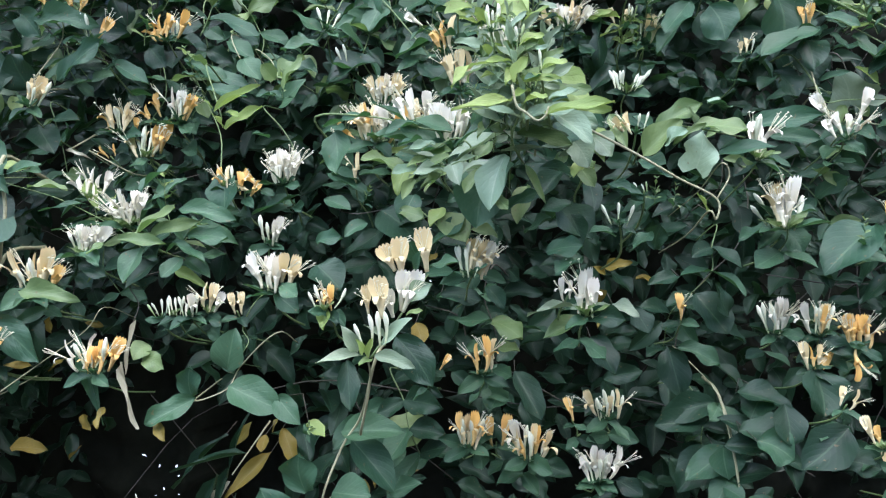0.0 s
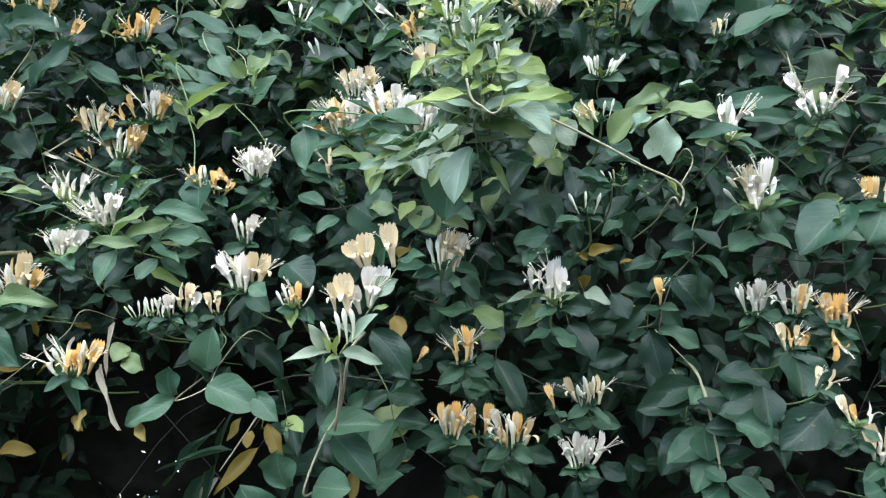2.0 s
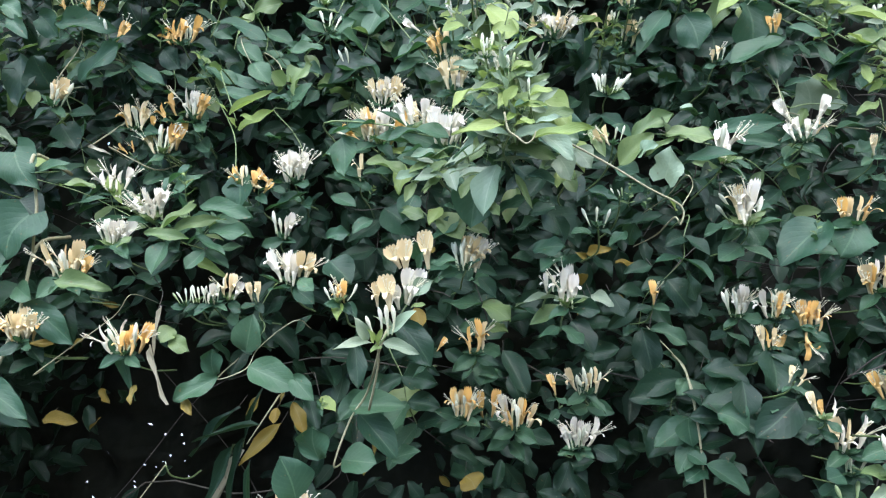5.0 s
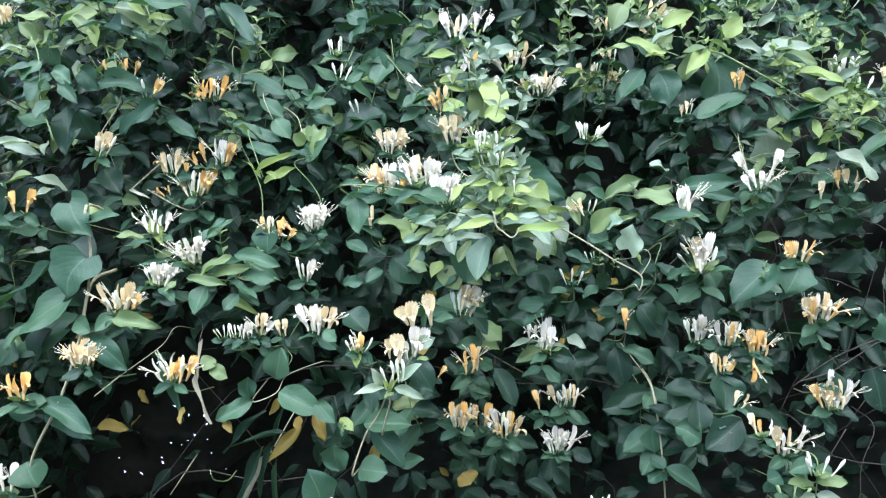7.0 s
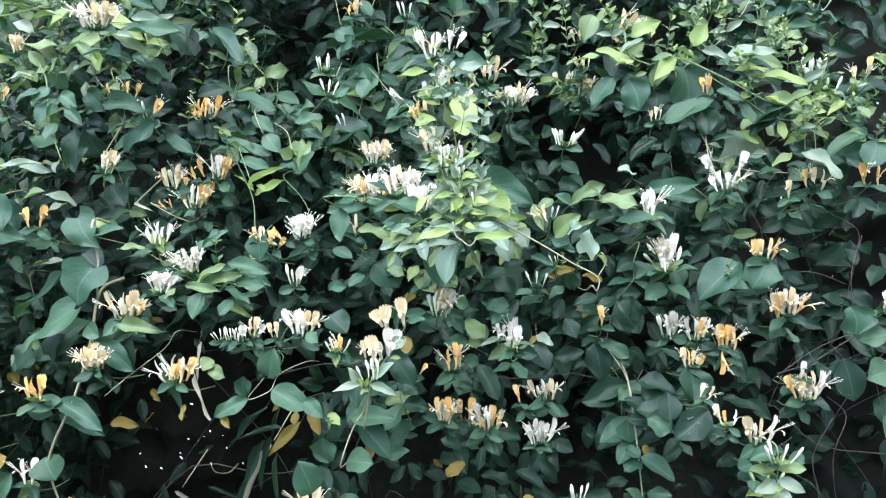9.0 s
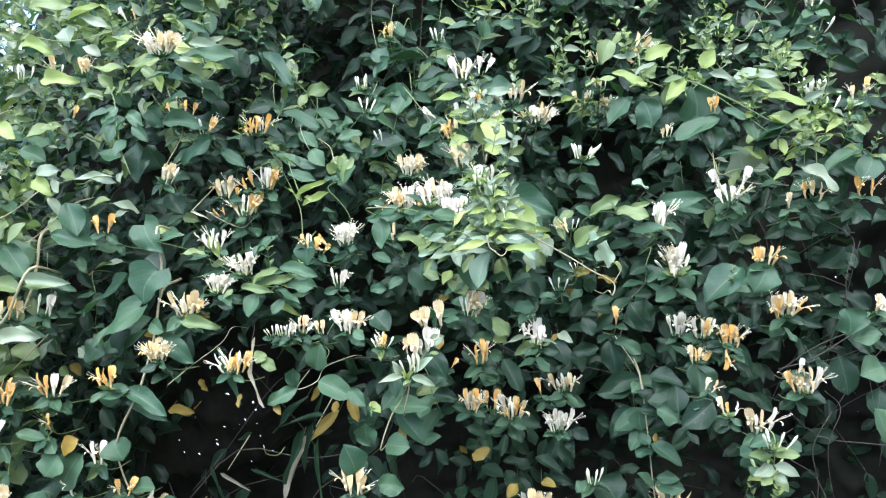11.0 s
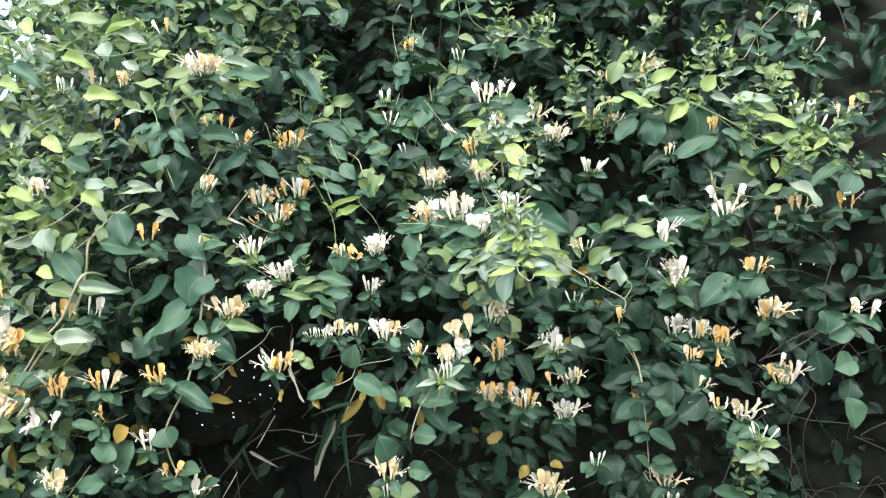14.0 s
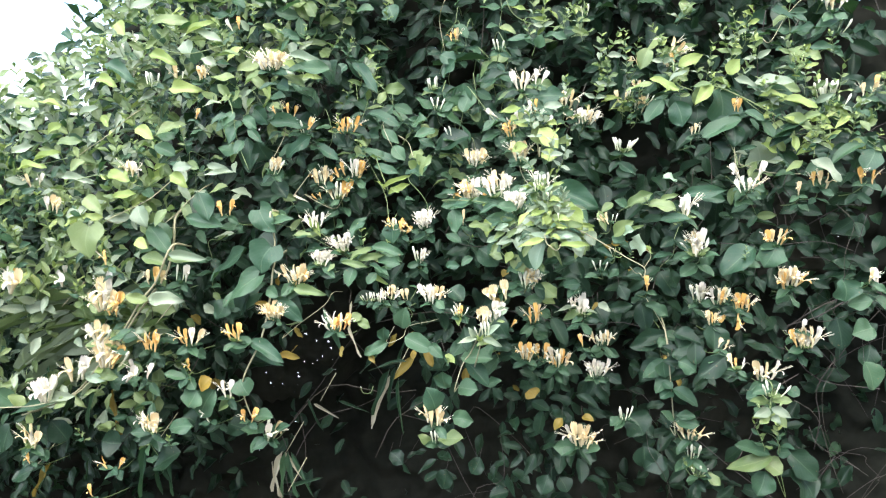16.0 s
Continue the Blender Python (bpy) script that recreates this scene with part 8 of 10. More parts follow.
leaf(s, (0.017, 0.660, 1.756), (0.047, 0.646, 1.750), 0.012, "l")
leaf(s, (0.047, 0.660, 1.740), (0.022, 0.646, 1.715), 0.014, "l")
leaf(s, (0.003, 0.700, 1.788), (-0.030, 0.686, 1.809), 0.016, "m")
s = shoot(0.221, 0.750, 1.762, "green leaves on a slender climbing stem")
stem(s, [(0.221, 0.750, 1.762), (0.221, 0.680, 1.772), (0.248, 0.680, 1.782), (0.307, 0.680, 1.771)], 0.0011, "g")
leaf(s, (0.229, 0.680, 1.776), (0.263, 0.666, 1.803), 0.019, "l")
leaf(s, (0.261, 0.680, 1.782), (0.305, 0.666, 1.776), 0.022, "l")
leaf(s, (0.229, 0.680, 1.772), (0.210, 0.666, 1.790), 0.018, "m")
leaf(s, (0.281, 0.680, 1.755), (0.328, 0.666, 1.759), 0.020, "m")
leaf(s, (0.204, 0.680, 1.783), (0.186, 0.666, 1.768), 0.015, "l")
leaf(s, (0.324, 0.730, 1.795), (0.393, 0.716, 1.803), 0.024, "m")

s = shoot(-0.413, 0.770, 1.748, "climbing vine with broad heart-shaped leaves on a pale stem")
stem(s, [(-0.413, 0.770, 1.748), (-0.413, 0.700, 1.758), (-0.408, 0.702, 1.705), (-0.412, 0.706, 1.672), (-0.419, 0.716, 1.645)], 0.0022, "p")
leaf(s, (-0.414, 0.700, 1.692), (-0.432, 0.686, 1.644), 0.073, "m", "heart")
leaf(s, (-0.443, 0.700, 1.636), (-0.510, 0.686, 1.577), 0.054, "m", "heart")
leaf(s, (-0.435, 0.700, 1.761), (-0.401, 0.686, 1.722), 0.049, "m", "heart")
leaf(s, (-0.405, 0.700, 1.741), (-0.365, 0.686, 1.750), 0.022, "m", "heart")
leaf(s, (-0.459, 0.730, 1.597), (-0.549, 0.716, 1.549), 0.058, "m", "heart")
leaf(s, (-0.487, 0.750, 1.682), (-0.561, 0.736, 1.617), 0.067, "m")
leaf(s, (-0.416, 0.700, 1.596), (-0.351, 0.686, 1.555), 0.031, "m")
leaf(s, (-0.425, 0.700, 1.614), (-0.398, 0.686, 1.601), 0.023, "m")
leaf(s, (-0.475, 0.700, 1.490), (-0.504, 0.686, 1.501), 0.021, "m")
leaf(s, (-0.467, 0.700, 1.490), (-0.394, 0.686, 1.473), 0.020, "m")
s = shoot(-0.260, 0.741, 1.666, "bright green leaves on a short side stem")
stem(s, [(-0.260, 0.741, 1.666), (-0.260, 0.671, 1.676), (-0.238, 0.672, 1.678), (-0.202, 0.674, 1.684)], 0.0010, "g")
leaf(s, (-0.253, 0.671, 1.675), (-0.209, 0.657, 1.701), 0.014, "l")
leaf(s, (-0.245, 0.670, 1.664), (-0.253, 0.656, 1.630), 0.028, "m")
leaf(s, (-0.216, 0.672, 1.669), (-0.177, 0.658, 1.651), 0.017, "m")
leaf(s, (-0.213, 0.675, 1.701), (-0.152, 0.661, 1.690), 0.019, "m")
leaf(s, (-0.202, 0.673, 1.676), (-0.157, 0.659, 1.672), 0.019, "m")
leaf(s, (-0.238, 0.671, 1.676), (-0.189, 0.657, 1.691), 0.013, "l")
leaf(s, (-0.269, 0.670, 1.672), (-0.214, 0.656, 1.666), 0.013, "l")
leaf(s, (-0.325, 0.674, 1.720), (-0.356, 0.660, 1.720), 0.016, "l")
leaf(s, (-0.360, 0.666, 1.621), (-0.296, 0.652, 1.619), 0.020, "l")
leaf(s, (-0.186, 0.712, 1.744), (-0.182, 0.698, 1.704), 0.036, "m")
leaf(s, (-0.225, 0.680, 1.744), (-0.251, 0.666, 1.720), 0.020, "m")
leaf(s, (-0.282, 0.670, 1.669), (-0.290, 0.656, 1.656), 0.011, "l")
leaf(s, (-0.302, 0.668, 1.659), (-0.276, 0.654, 1.646), 0.014, "m")
leaf(s, (-0.173, 0.700, 1.588), (-0.158, 0.686, 1.549), 0.034, "m")
leaf(s, (-0.205, 0.671, 1.655), (-0.218, 0.657, 1.636), 0.017, "m")
s = shoot(-0.496, 0.843, 2.053, "bright light green leaves on a thin stem")
stem(s, [(-0.496, 0.843, 2.053), (-0.496, 0.773, 2.063), (-0.431, 0.763, 2.046), (-0.379, 0.759, 2.038), (-0.355, 0.745, 2.006)], 0.0012, "g")
leaf(s, (-0.489, 0.775, 2.068), (-0.517, 0.761, 2.038), 0.023, "y")
leaf(s, (-0.440, 0.769, 2.057), (-0.371, 0.755, 2.023), 0.024, "y")
leaf(s, (-0.393, 0.765, 2.051), (-0.317, 0.751, 2.026), 0.017, "q")
leaf(s, (-0.491, 0.747, 2.008), (-0.538, 0.733, 2.009), 0.022, "l")
leaf(s, (-0.360, 0.745, 2.006), (-0.317, 0.731, 2.001), 0.014, "y")
leaf(s, (-0.389, 0.761, 1.996), (-0.347, 0.747, 1.970), 0.022, "m")
leaf(s, (-0.356, 0.768, 1.991), (-0.349, 0.754, 1.952), 0.030, "m")
leaf(s, (-0.288, 0.787, 2.032), (-0.321, 0.773, 1.995), 0.039, "m")
leaf(s, (-0.267, 0.757, 2.031), (-0.217, 0.743, 1.976), 0.023, "m")
leaf(s, (-0.539, 0.760, 2.033), (-0.562, 0.746, 2.045), 0.019, "q")
leaf(s, (-0.463, 0.748, 2.011), (-0.422, 0.734, 1.978), 0.017, "l")
leaf(s, (-0.434, 0.741, 1.996), (-0.418, 0.727, 1.965), 0.016, "y")
leaf(s, (-0.496, 0.735, 1.977), (-0.519, 0.721, 1.959), 0.019, "l")
leaf(s, (-0.409, 0.754, 2.026), (-0.372, 0.740, 2.009), 0.014, "q")
s = shoot(-0.461, 0.864, 1.940)
stem(s, [(-0.461, 0.864, 1.940), (-0.461, 0.794, 1.950), (-0.408, 0.777, 1.905), (-0.337, 0.768, 1.878)], 0.0010, "b")
leaf(s, (-0.432, 0.754, 1.925), (-0.352, 0.740, 1.918), 0.028, "m")
leaf(s, (-0.348, 0.770, 1.882), (-0.295, 0.756, 1.851), 0.021, "m")
leaf(s, (-0.391, 0.770, 1.884), (-0.417, 0.756, 1.859), 0.014, "m")
leaf(s, (-0.489, 0.776, 1.897), (-0.482, 0.762, 1.829), 0.045, "d")
leaf(s, (-0.570, 0.763, 1.842), (-0.513, 0.749, 1.833), 0.016, "q")
leaf(s, (-0.519, 0.791, 1.939), (-0.556, 0.777, 1.907), 0.031, "m")
leaf(s, (-0.481, 0.795, 1.953), (-0.451, 0.781, 1.924), 0.031, "m")
leaf(s, (-0.234, 0.767, 1.864), (-0.183, 0.753, 1.855), 0.017, "m")
leaf(s, (-0.247, 0.792, 1.943), (-0.183, 0.778, 1.923), 0.023, "m")
leaf(s, (-0.219, 0.781, 1.910), (-0.184, 0.767, 1.888), 0.021, "m")
leaf(s, (-0.117, 0.786, 1.908), (-0.156, 0.772, 1.896), 0.022, "m")
leaf(s, (-0.284, 0.779, 1.910), (-0.237, 0.765, 1.894), 0.021, "d")
s = shoot(-0.213, 0.786, 1.849, "yellow-green young shoot with a lobed climbing leaf")
stem(s, [(-0.213, 0.786, 1.849), (-0.213, 0.716, 1.859), (-0.198, 0.707, 1.821), (-0.188, 0.702, 1.798)], 0.0011, "g")
leaf(s, (-0.197, 0.703, 1.805), (-0.145, 0.689, 1.826), 0.009, "y")
leaf(s, (-0.199, 0.704, 1.808), (-0.208, 0.690, 1.819), 0.009, "y")
leaf(s, (-0.213, 0.715, 1.856), (-0.220, 0.701, 1.863), 0.009, "l")
leaf(s, (-0.132, 0.716, 1.844), (-0.108, 0.702, 1.861), 0.034, "l", "lobed")
leaf(s, (-0.140, 0.715, 1.841), (-0.150, 0.701, 1.852), 0.018, "l")
leaf(s, (-0.185, 0.704, 1.804), (-0.166, 0.690, 1.799), 0.007, "y")

s = shoot(-0.504, 0.795, 1.968, "small-leaved shoot hanging on the hedge's open side")
stem(s, [(-0.504, 0.795, 1.968), (-0.504, 0.725, 1.978), (-0.488, 0.714, 1.951), (-0.469, 0.693, 1.888), (-0.443, 0.678, 1.837)], 0.0013, "g")
leaf(s, (-0.492, 0.709, 1.935), (-0.523, 0.695, 1.924), 0.021, "m")
leaf(s, (-0.481, 0.711, 1.942), (-0.499, 0.697, 1.915), 0.025, "m")
leaf(s, (-0.468, 0.705, 1.925), (-0.487, 0.691, 1.881), 0.031, "m")
leaf(s, (-0.456, 0.693, 1.889), (-0.470, 0.679, 1.866), 0.023, "m")
leaf(s, (-0.510, 0.718, 1.960), (-0.542, 0.704, 1.955), 0.012, "q")
leaf(s, (-0.497, 0.723, 1.972), (-0.511, 0.709, 1.992), 0.017, "l")
leaf(s, (-0.487, 0.718, 1.961), (-0.465, 0.704, 1.980), 0.015, "l")
leaf(s, (-0.463, 0.706, 1.930), (-0.433, 0.692, 1.914), 0.021, "m")
leaf(s, (-0.450, 0.701, 1.914), (-0.423, 0.687, 1.888), 0.017, "m")
s = shoot(-0.838, 0.863, 2.084, "sunlit yellow-green leaves along an arching vine stem")
stem(s, [(-0.838, 0.863, 2.084), (-0.838, 0.793, 2.094), (-0.772, 0.789, 2.103), (-0.687, 0.770, 2.076), (-0.595, 0.753, 2.055), (-0.515, 0.757, 2.070)], 0.0013, "g")
leaf(s, (-0.775, 0.761, 2.042), (-0.706, 0.747, 2.008), 0.027, "m")
leaf(s, (-0.607, 0.766, 2.080), (-0.590, 0.752, 2.049), 0.031, "q")
leaf(s, (-0.783, 0.790, 2.099), (-0.810, 0.776, 2.068), 0.034, "y")
leaf(s, (-0.618, 0.724, 1.987), (-0.549, 0.710, 1.988), 0.026, "y")
leaf(s, (-0.678, 0.701, 1.913), (-0.633, 0.687, 1.893), 0.024, "y")
leaf(s, (-0.677, 0.759, 2.056), (-0.612, 0.745, 2.038), 0.022, "y")
leaf(s, (-0.728, 0.785, 2.149), (-0.665, 0.771, 2.155), 0.025, "q")
leaf(s, (-0.679, 0.781, 2.120), (-0.599, 0.767, 2.126), 0.022, "l")
leaf(s, (-0.763, 0.789, 2.124), (-0.735, 0.775, 2.097), 0.027, "y")
leaf(s, (-0.605, 0.774, 2.096), (-0.538, 0.760, 2.112), 0.018, "y")
leaf(s, (-0.587, 0.775, 2.101), (-0.523, 0.761, 2.076), 0.018, "q")
leaf(s, (-0.817, 0.757, 2.023), (-0.844, 0.743, 2.011), 0.022, "l")
leaf(s, (-0.787, 0.748, 2.011), (-0.735, 0.734, 1.998), 0.022, "y")
leaf(s, (-0.528, 0.747, 2.048), (-0.481, 0.733, 2.055), 0.019, "l")
leaf(s, (-0.474, 0.769, 2.096), (-0.484, 0.755, 2.115), 0.013, "q")
s = shoot(-0.830, 0.755, 1.793, "sunlit yellow-green leaves on a pale trailing stem")
stem(s, [(-0.830, 0.755, 1.793), (-0.830, 0.685, 1.803), (-0.741, 0.681, 1.826), (-0.653, 0.669, 1.805)], 0.0013, "g")
leaf(s, (-0.735, 0.679, 1.820), (-0.675, 0.665, 1.821), 0.026, "y")
leaf(s, (-0.834, 0.690, 1.821), (-0.758, 0.676, 1.814), 0.015, "q")
leaf(s, (-0.714, 0.669, 1.784), (-0.654, 0.655, 1.792), 0.019, "y")
leaf(s, (-0.821, 0.671, 1.729), (-0.733, 0.657, 1.754), 0.024, "y")
leaf(s, (-0.815, 0.672, 1.745), (-0.764, 0.658, 1.768), 0.020, "q")
leaf(s, (-0.776, 0.675, 1.783), (-0.734, 0.661, 1.761), 0.028, "l")
leaf(s, (-0.658, 0.662, 1.770), (-0.634, 0.648, 1.734), 0.034, "q")
leaf(s, (-0.596, 0.657, 1.764), (-0.614, 0.643, 1.733), 0.023, "l")
leaf(s, (-0.645, 0.675, 1.731), (-0.597, 0.661, 1.680), 0.034, "m")
leaf(s, (-0.660, 0.653, 1.707), (-0.627, 0.639, 1.693), 0.021, "y")
leaf(s, (-0.592, 0.646, 1.681), (-0.507, 0.632, 1.677), 0.019, "q")
leaf(s, (-0.635, 0.644, 1.590), (-0.560, 0.630, 1.602), 0.023, "q")
leaf(s, (-0.546, 0.681, 1.795), (-0.520, 0.667, 1.743), 0.036, "m")
leaf(s, (-0.464, 0.667, 1.833), (-0.531, 0.653, 1.826), 0.014, "q")
leaf(s, (-0.573, 0.683, 1.747), (-0.498, 0.669, 1.739), 0.030, "m")
leaf(s, (-0.595, 0.671, 1.827), (-0.554, 0.657, 1.807), 0.023, "y")
leaf(s, (-0.590, 0.673, 1.837), (-0.548, 0.659, 1.846), 0.021, "q")
s = shoot(-0.966, 0.793, 1.869, "sunlit yellow-green leaves on a pale trailing stem")
stem(s, [(-0.966, 0.793, 1.869), (-0.966, 0.723, 1.879), (-0.911, 0.714, 1.846), (-0.831, 0.709, 1.857)], 0.0013, "g")
leaf(s, (-0.948, 0.711, 1.835), (-0.876, 0.697, 1.848), 0.018, "y")
leaf(s, (-0.912, 0.715, 1.852), (-0.839, 0.701, 1.868), 0.017, "y")
leaf(s, (-0.965, 0.720, 1.868), (-0.899, 0.706, 1.881), 0.018, "q")
leaf(s, (-0.862, 0.720, 1.885), (-0.802, 0.706, 1.895), 0.020, "l")
leaf(s, (-0.887, 0.730, 1.907), (-0.844, 0.716, 1.923), 0.020, "y")
leaf(s, (-0.963, 0.740, 1.930), (-0.914, 0.726, 1.918), 0.020, "q")
leaf(s, (-0.918, 0.750, 1.958), (-0.962, 0.736, 1.969), 0.027, "l")
leaf(s, (-0.863, 0.745, 1.957), (-0.913, 0.731, 1.973), 0.022, "y")
leaf(s, (-0.818, 0.733, 1.940), (-0.764, 0.719, 1.954), 0.018, "q")
leaf(s, (-0.765, 0.727, 1.939), (-0.742, 0.713, 1.916), 0.015, "y")
leaf(s, (-0.790, 0.703, 1.852), (-0.818, 0.689, 1.836), 0.022, "l")

s = shoot(0.468, 0.735, 1.478, "pale green leaf pairs under looping white buds")
stem(s, [(0.468, 0.735, 1.478), (0.468, 0.665, 1.488), (0.471, 0.665, 1.462), (0.470, 0.665, 1.441)], 0.0011, "g")
leaf(s, (0.470, 0.665, 1.460), (0.498, 0.651, 1.464), 0.017, "l")
leaf(s, (0.466, 0.665, 1.459), (0.433, 0.651, 1.461), 0.016, "l")
leaf(s, (0.471, 0.665, 1.445), (0.498, 0.651, 1.438), 0.016, "q")
leaf(s, (0.469, 0.665, 1.445), (0.442, 0.651, 1.434), 0.017, "q")
leaf(s, (0.470, 0.665, 1.448), (0.452, 0.651, 1.462), 0.011, "l")
leaf(s, (0.473, 0.665, 1.432), (0.483, 0.651, 1.427), 0.014, "q")
leaf(s, (0.469, 0.665, 1.433), (0.450, 0.651, 1.422), 0.014, "l")
leaf(s, (0.468, 0.665, 1.480), (0.437, 0.651, 1.475), 0.018, "m")
sprig(0.469, 0.655, 1.468, 0.030, "bbbb", 60, 0, 0)

# the pale leading shoot in the middle
leaf_spire((0.105, 0.520, 1.738), (0.092, 0.528, 1.826))
leaf_spire((0.112, 0.530, 1.752), (0.122, 0.538, 1.812))
leaf_spire((0.094, 0.545, 1.742), (0.078, 0.552, 1.800))
s = shoot(0.108, 0.605, 1.738, "pale shoot tip with yellow-green leaves and upright buds")
stem(s, [(0.108, 0.605, 1.738), (0.108, 0.535, 1.748), (0.103, 0.535, 1.771), (0.102, 0.535, 1.792), (0.100, 0.535, 1.811)], 0.0012, "g")
leaf(s, (0.100, 0.535, 1.805), (0.115, 0.521, 1.819), 0.007, "q", "long")
leaf(s, (0.101, 0.535, 1.817), (0.094, 0.521, 1.819), 0.004, "q", "long")
leaf(s, (0.099, 0.535, 1.813), (0.104, 0.521, 1.817), 0.004, "l", "long")
leaf(s, (0.096, 0.535, 1.803), (0.091, 0.521, 1.807), 0.004, "q", "long")
leaf(s, (0.100, 0.535, 1.799), (0.117, 0.521, 1.805), 0.004, "q", "long")
leaf(s, (0.102, 0.535, 1.793), (0.121, 0.521, 1.797), 0.005, "p", "long")
leaf(s, (0.102, 0.535, 1.797), (0.112, 0.521, 1.800), 0.005, "q", "long")
leaf(s, (0.099, 0.535, 1.795), (0.091, 0.521, 1.798), 0.005, "l", "long")
leaf(s, (0.103, 0.520, 1.782), (0.092, 0.506, 1.761), 0.011, "y", "oval")
leaf(s, (0.095, 0.535, 1.792), (0.057, 0.521, 1.773), 0.007, "q", "long")
leaf(s, (0.104, 0.555, 1.790), (0.114, 0.541, 1.796), 0.011, "l", "oval")
leaf(s, (0.114, 0.525, 1.779), (0.131, 0.511, 1.783), 0.008, "q", "oval")
leaf(s, (0.096, 0.525, 1.765), (0.128, 0.511, 1.763), 0.005, "q", "long")
leaf(s, (0.095, 0.535, 1.772), (0.082, 0.521, 1.762), 0.006, "q", "oval")
leaf(s, (0.102, 0.535, 1.780), (0.093, 0.521, 1.782), 0.005, "l", "long")
leaf(s, (0.106, 0.535, 1.775), (0.112, 0.521, 1.783), 0.004, "q", "long")
leaf(s, (0.100, 0.535, 1.764), (0.091, 0.521, 1.770), 0.005, "l", "long")
bud_at(s, (0.098, 0.530, 1.803), (0.096, 0.526, 1.817), "b")
bud_at(s, (0.100, 0.530, 1.803), (0.099, 0.526, 1.818), "b")
bud_at(s, (0.101, 0.530, 1.803), (0.102, 0.526, 1.815), "b")
bud_at(s, (0.099, 0.530, 1.790), (0.097, 0.526, 1.803), "b")
bud_at(s, (0.103, 0.530, 1.790), (0.106, 0.526, 1.801), "b")
bud_at(s, (0.115, 0.530, 1.777), (0.116, 0.526, 1.792), "b")
bud_at(s, (0.105, 0.530, 1.771), (0.103, 0.526, 1.784), "b")
s = shoot(0.100, 0.620, 1.778, "pale bud-tipped shoot with narrow young leaves")
stem(s, [(0.100, 0.620, 1.778), (0.100, 0.550, 1.788), (0.089, 0.550, 1.798), (0.083, 0.550, 1.810), (0.079, 0.550, 1.827)], 0.0010, "g")
leaf(s, (0.079, 0.550, 1.824), (0.069, 0.536, 1.831), 0.006, "q", "oval")
leaf(s, (0.079, 0.550, 1.824), (0.062, 0.536, 1.827), 0.004, "q", "long")
leaf(s, (0.080, 0.550, 1.823), (0.061, 0.536, 1.818), 0.004, "q", "long")
leaf(s, (0.081, 0.550, 1.824), (0.096, 0.536, 1.824), 0.006, "l", "oval")
leaf(s, (0.079, 0.550, 1.818), (0.071, 0.536, 1.805), 0.006, "q", "oval")
leaf(s, (0.082, 0.550, 1.809), (0.076, 0.536, 1.796), 0.008, "l", "oval")
leaf(s, (0.085, 0.550, 1.802), (0.077, 0.536, 1.811), 0.007, "l", "oval")
leaf(s, (0.086, 0.550, 1.798), (0.096, 0.536, 1.803), 0.005, "q", "long")
leaf(s, (0.090, 0.550, 1.796), (0.085, 0.536, 1.800), 0.003, "q", "long")
leaf(s, (0.076, 0.570, 1.813), (0.054, 0.556, 1.814), 0.010, "p", "oval")
leaf(s, (0.073, 0.580, 1.811), (0.059, 0.566, 1.812), 0.008, "p", "oval")
leaf(s, (0.072, 0.570, 1.806), (0.083, 0.556, 1.790), 0.008, "l", "oval")
leaf(s, (0.082, 0.550, 1.793), (0.095, 0.536, 1.784), 0.005, "q", "long")
bud_at(s, (0.079, 0.545, 1.816), (0.078, 0.541, 1.834), "b")
bud_at(s, (0.082, 0.545, 1.816), (0.082, 0.541, 1.830), "b")
bud_at(s, (0.084, 0.545, 1.815), (0.086, 0.541, 1.835), "b")
bud_at(s, (0.086, 0.545, 1.800), (0.083, 0.541, 1.810), "b")
bud_at(s, (0.093, 0.545, 1.803), (0.089, 0.541, 1.812), "b")
s = shoot(0.118, 0.640, 1.745, "broad yellow-green leaves where the vine turns outwards")
stem(s, [(0.118, 0.640, 1.745), (0.118, 0.570, 1.755), (0.127, 0.570, 1.766), (0.121, 0.570, 1.781)], 0.0011, "p")
leaf(s, (0.119, 0.570, 1.790), (0.154, 0.556, 1.767), 0.025, "y", "oval")
leaf(s, (0.119, 0.560, 1.756), (0.168, 0.546, 1.759), 0.010, "y", "long")
leaf(s, (0.099, 0.560, 1.758), (0.061, 0.546, 1.759), 0.013, "y", "oval")
leaf(s, (0.118, 0.545, 1.760), (0.138, 0.531, 1.763), 0.008, "q", "oval")
leaf(s, (0.126, 0.580, 1.763), (0.161, 0.566, 1.750), 0.025, "p", "oval")
leaf(s, (0.160, 0.580, 1.747), (0.166, 0.566, 1.725), 0.016, "y", "lobed")
leaf(s, (0.178, 0.620, 1.775), (0.190, 0.606, 1.743), 0.013, "l", "oval")
leaf(s, (0.114, 0.550, 1.762), (0.100, 0.536, 1.760), 0.006, "l", "oval")
leaf(s, (0.116, 0.570, 1.745), (0.139, 0.556, 1.739), 0.007, "q", "long")
leaf(s, (0.092, 0.580, 1.748), (0.073, 0.566, 1.754), 0.011, "l", "oval")
leaf(s, (0.089, 0.580, 1.761), (0.073, 0.566, 1.745), 0.009, "l", "oval")
leaf(s, (0.083, 0.590, 1.756), (0.064, 0.576, 1.747), 0.008, "q", "oval")
leaf(s, (0.093, 0.570, 1.729), (0.077, 0.556, 1.688), 0.027, "p", "oval")
leaf(s, (0.107, 0.590, 1.737), (0.095, 0.576, 1.752), 0.015, "m", "oval")
leaf(s, (0.125, 0.590, 1.732), (0.103, 0.576, 1.743), 0.015, "m", "oval")
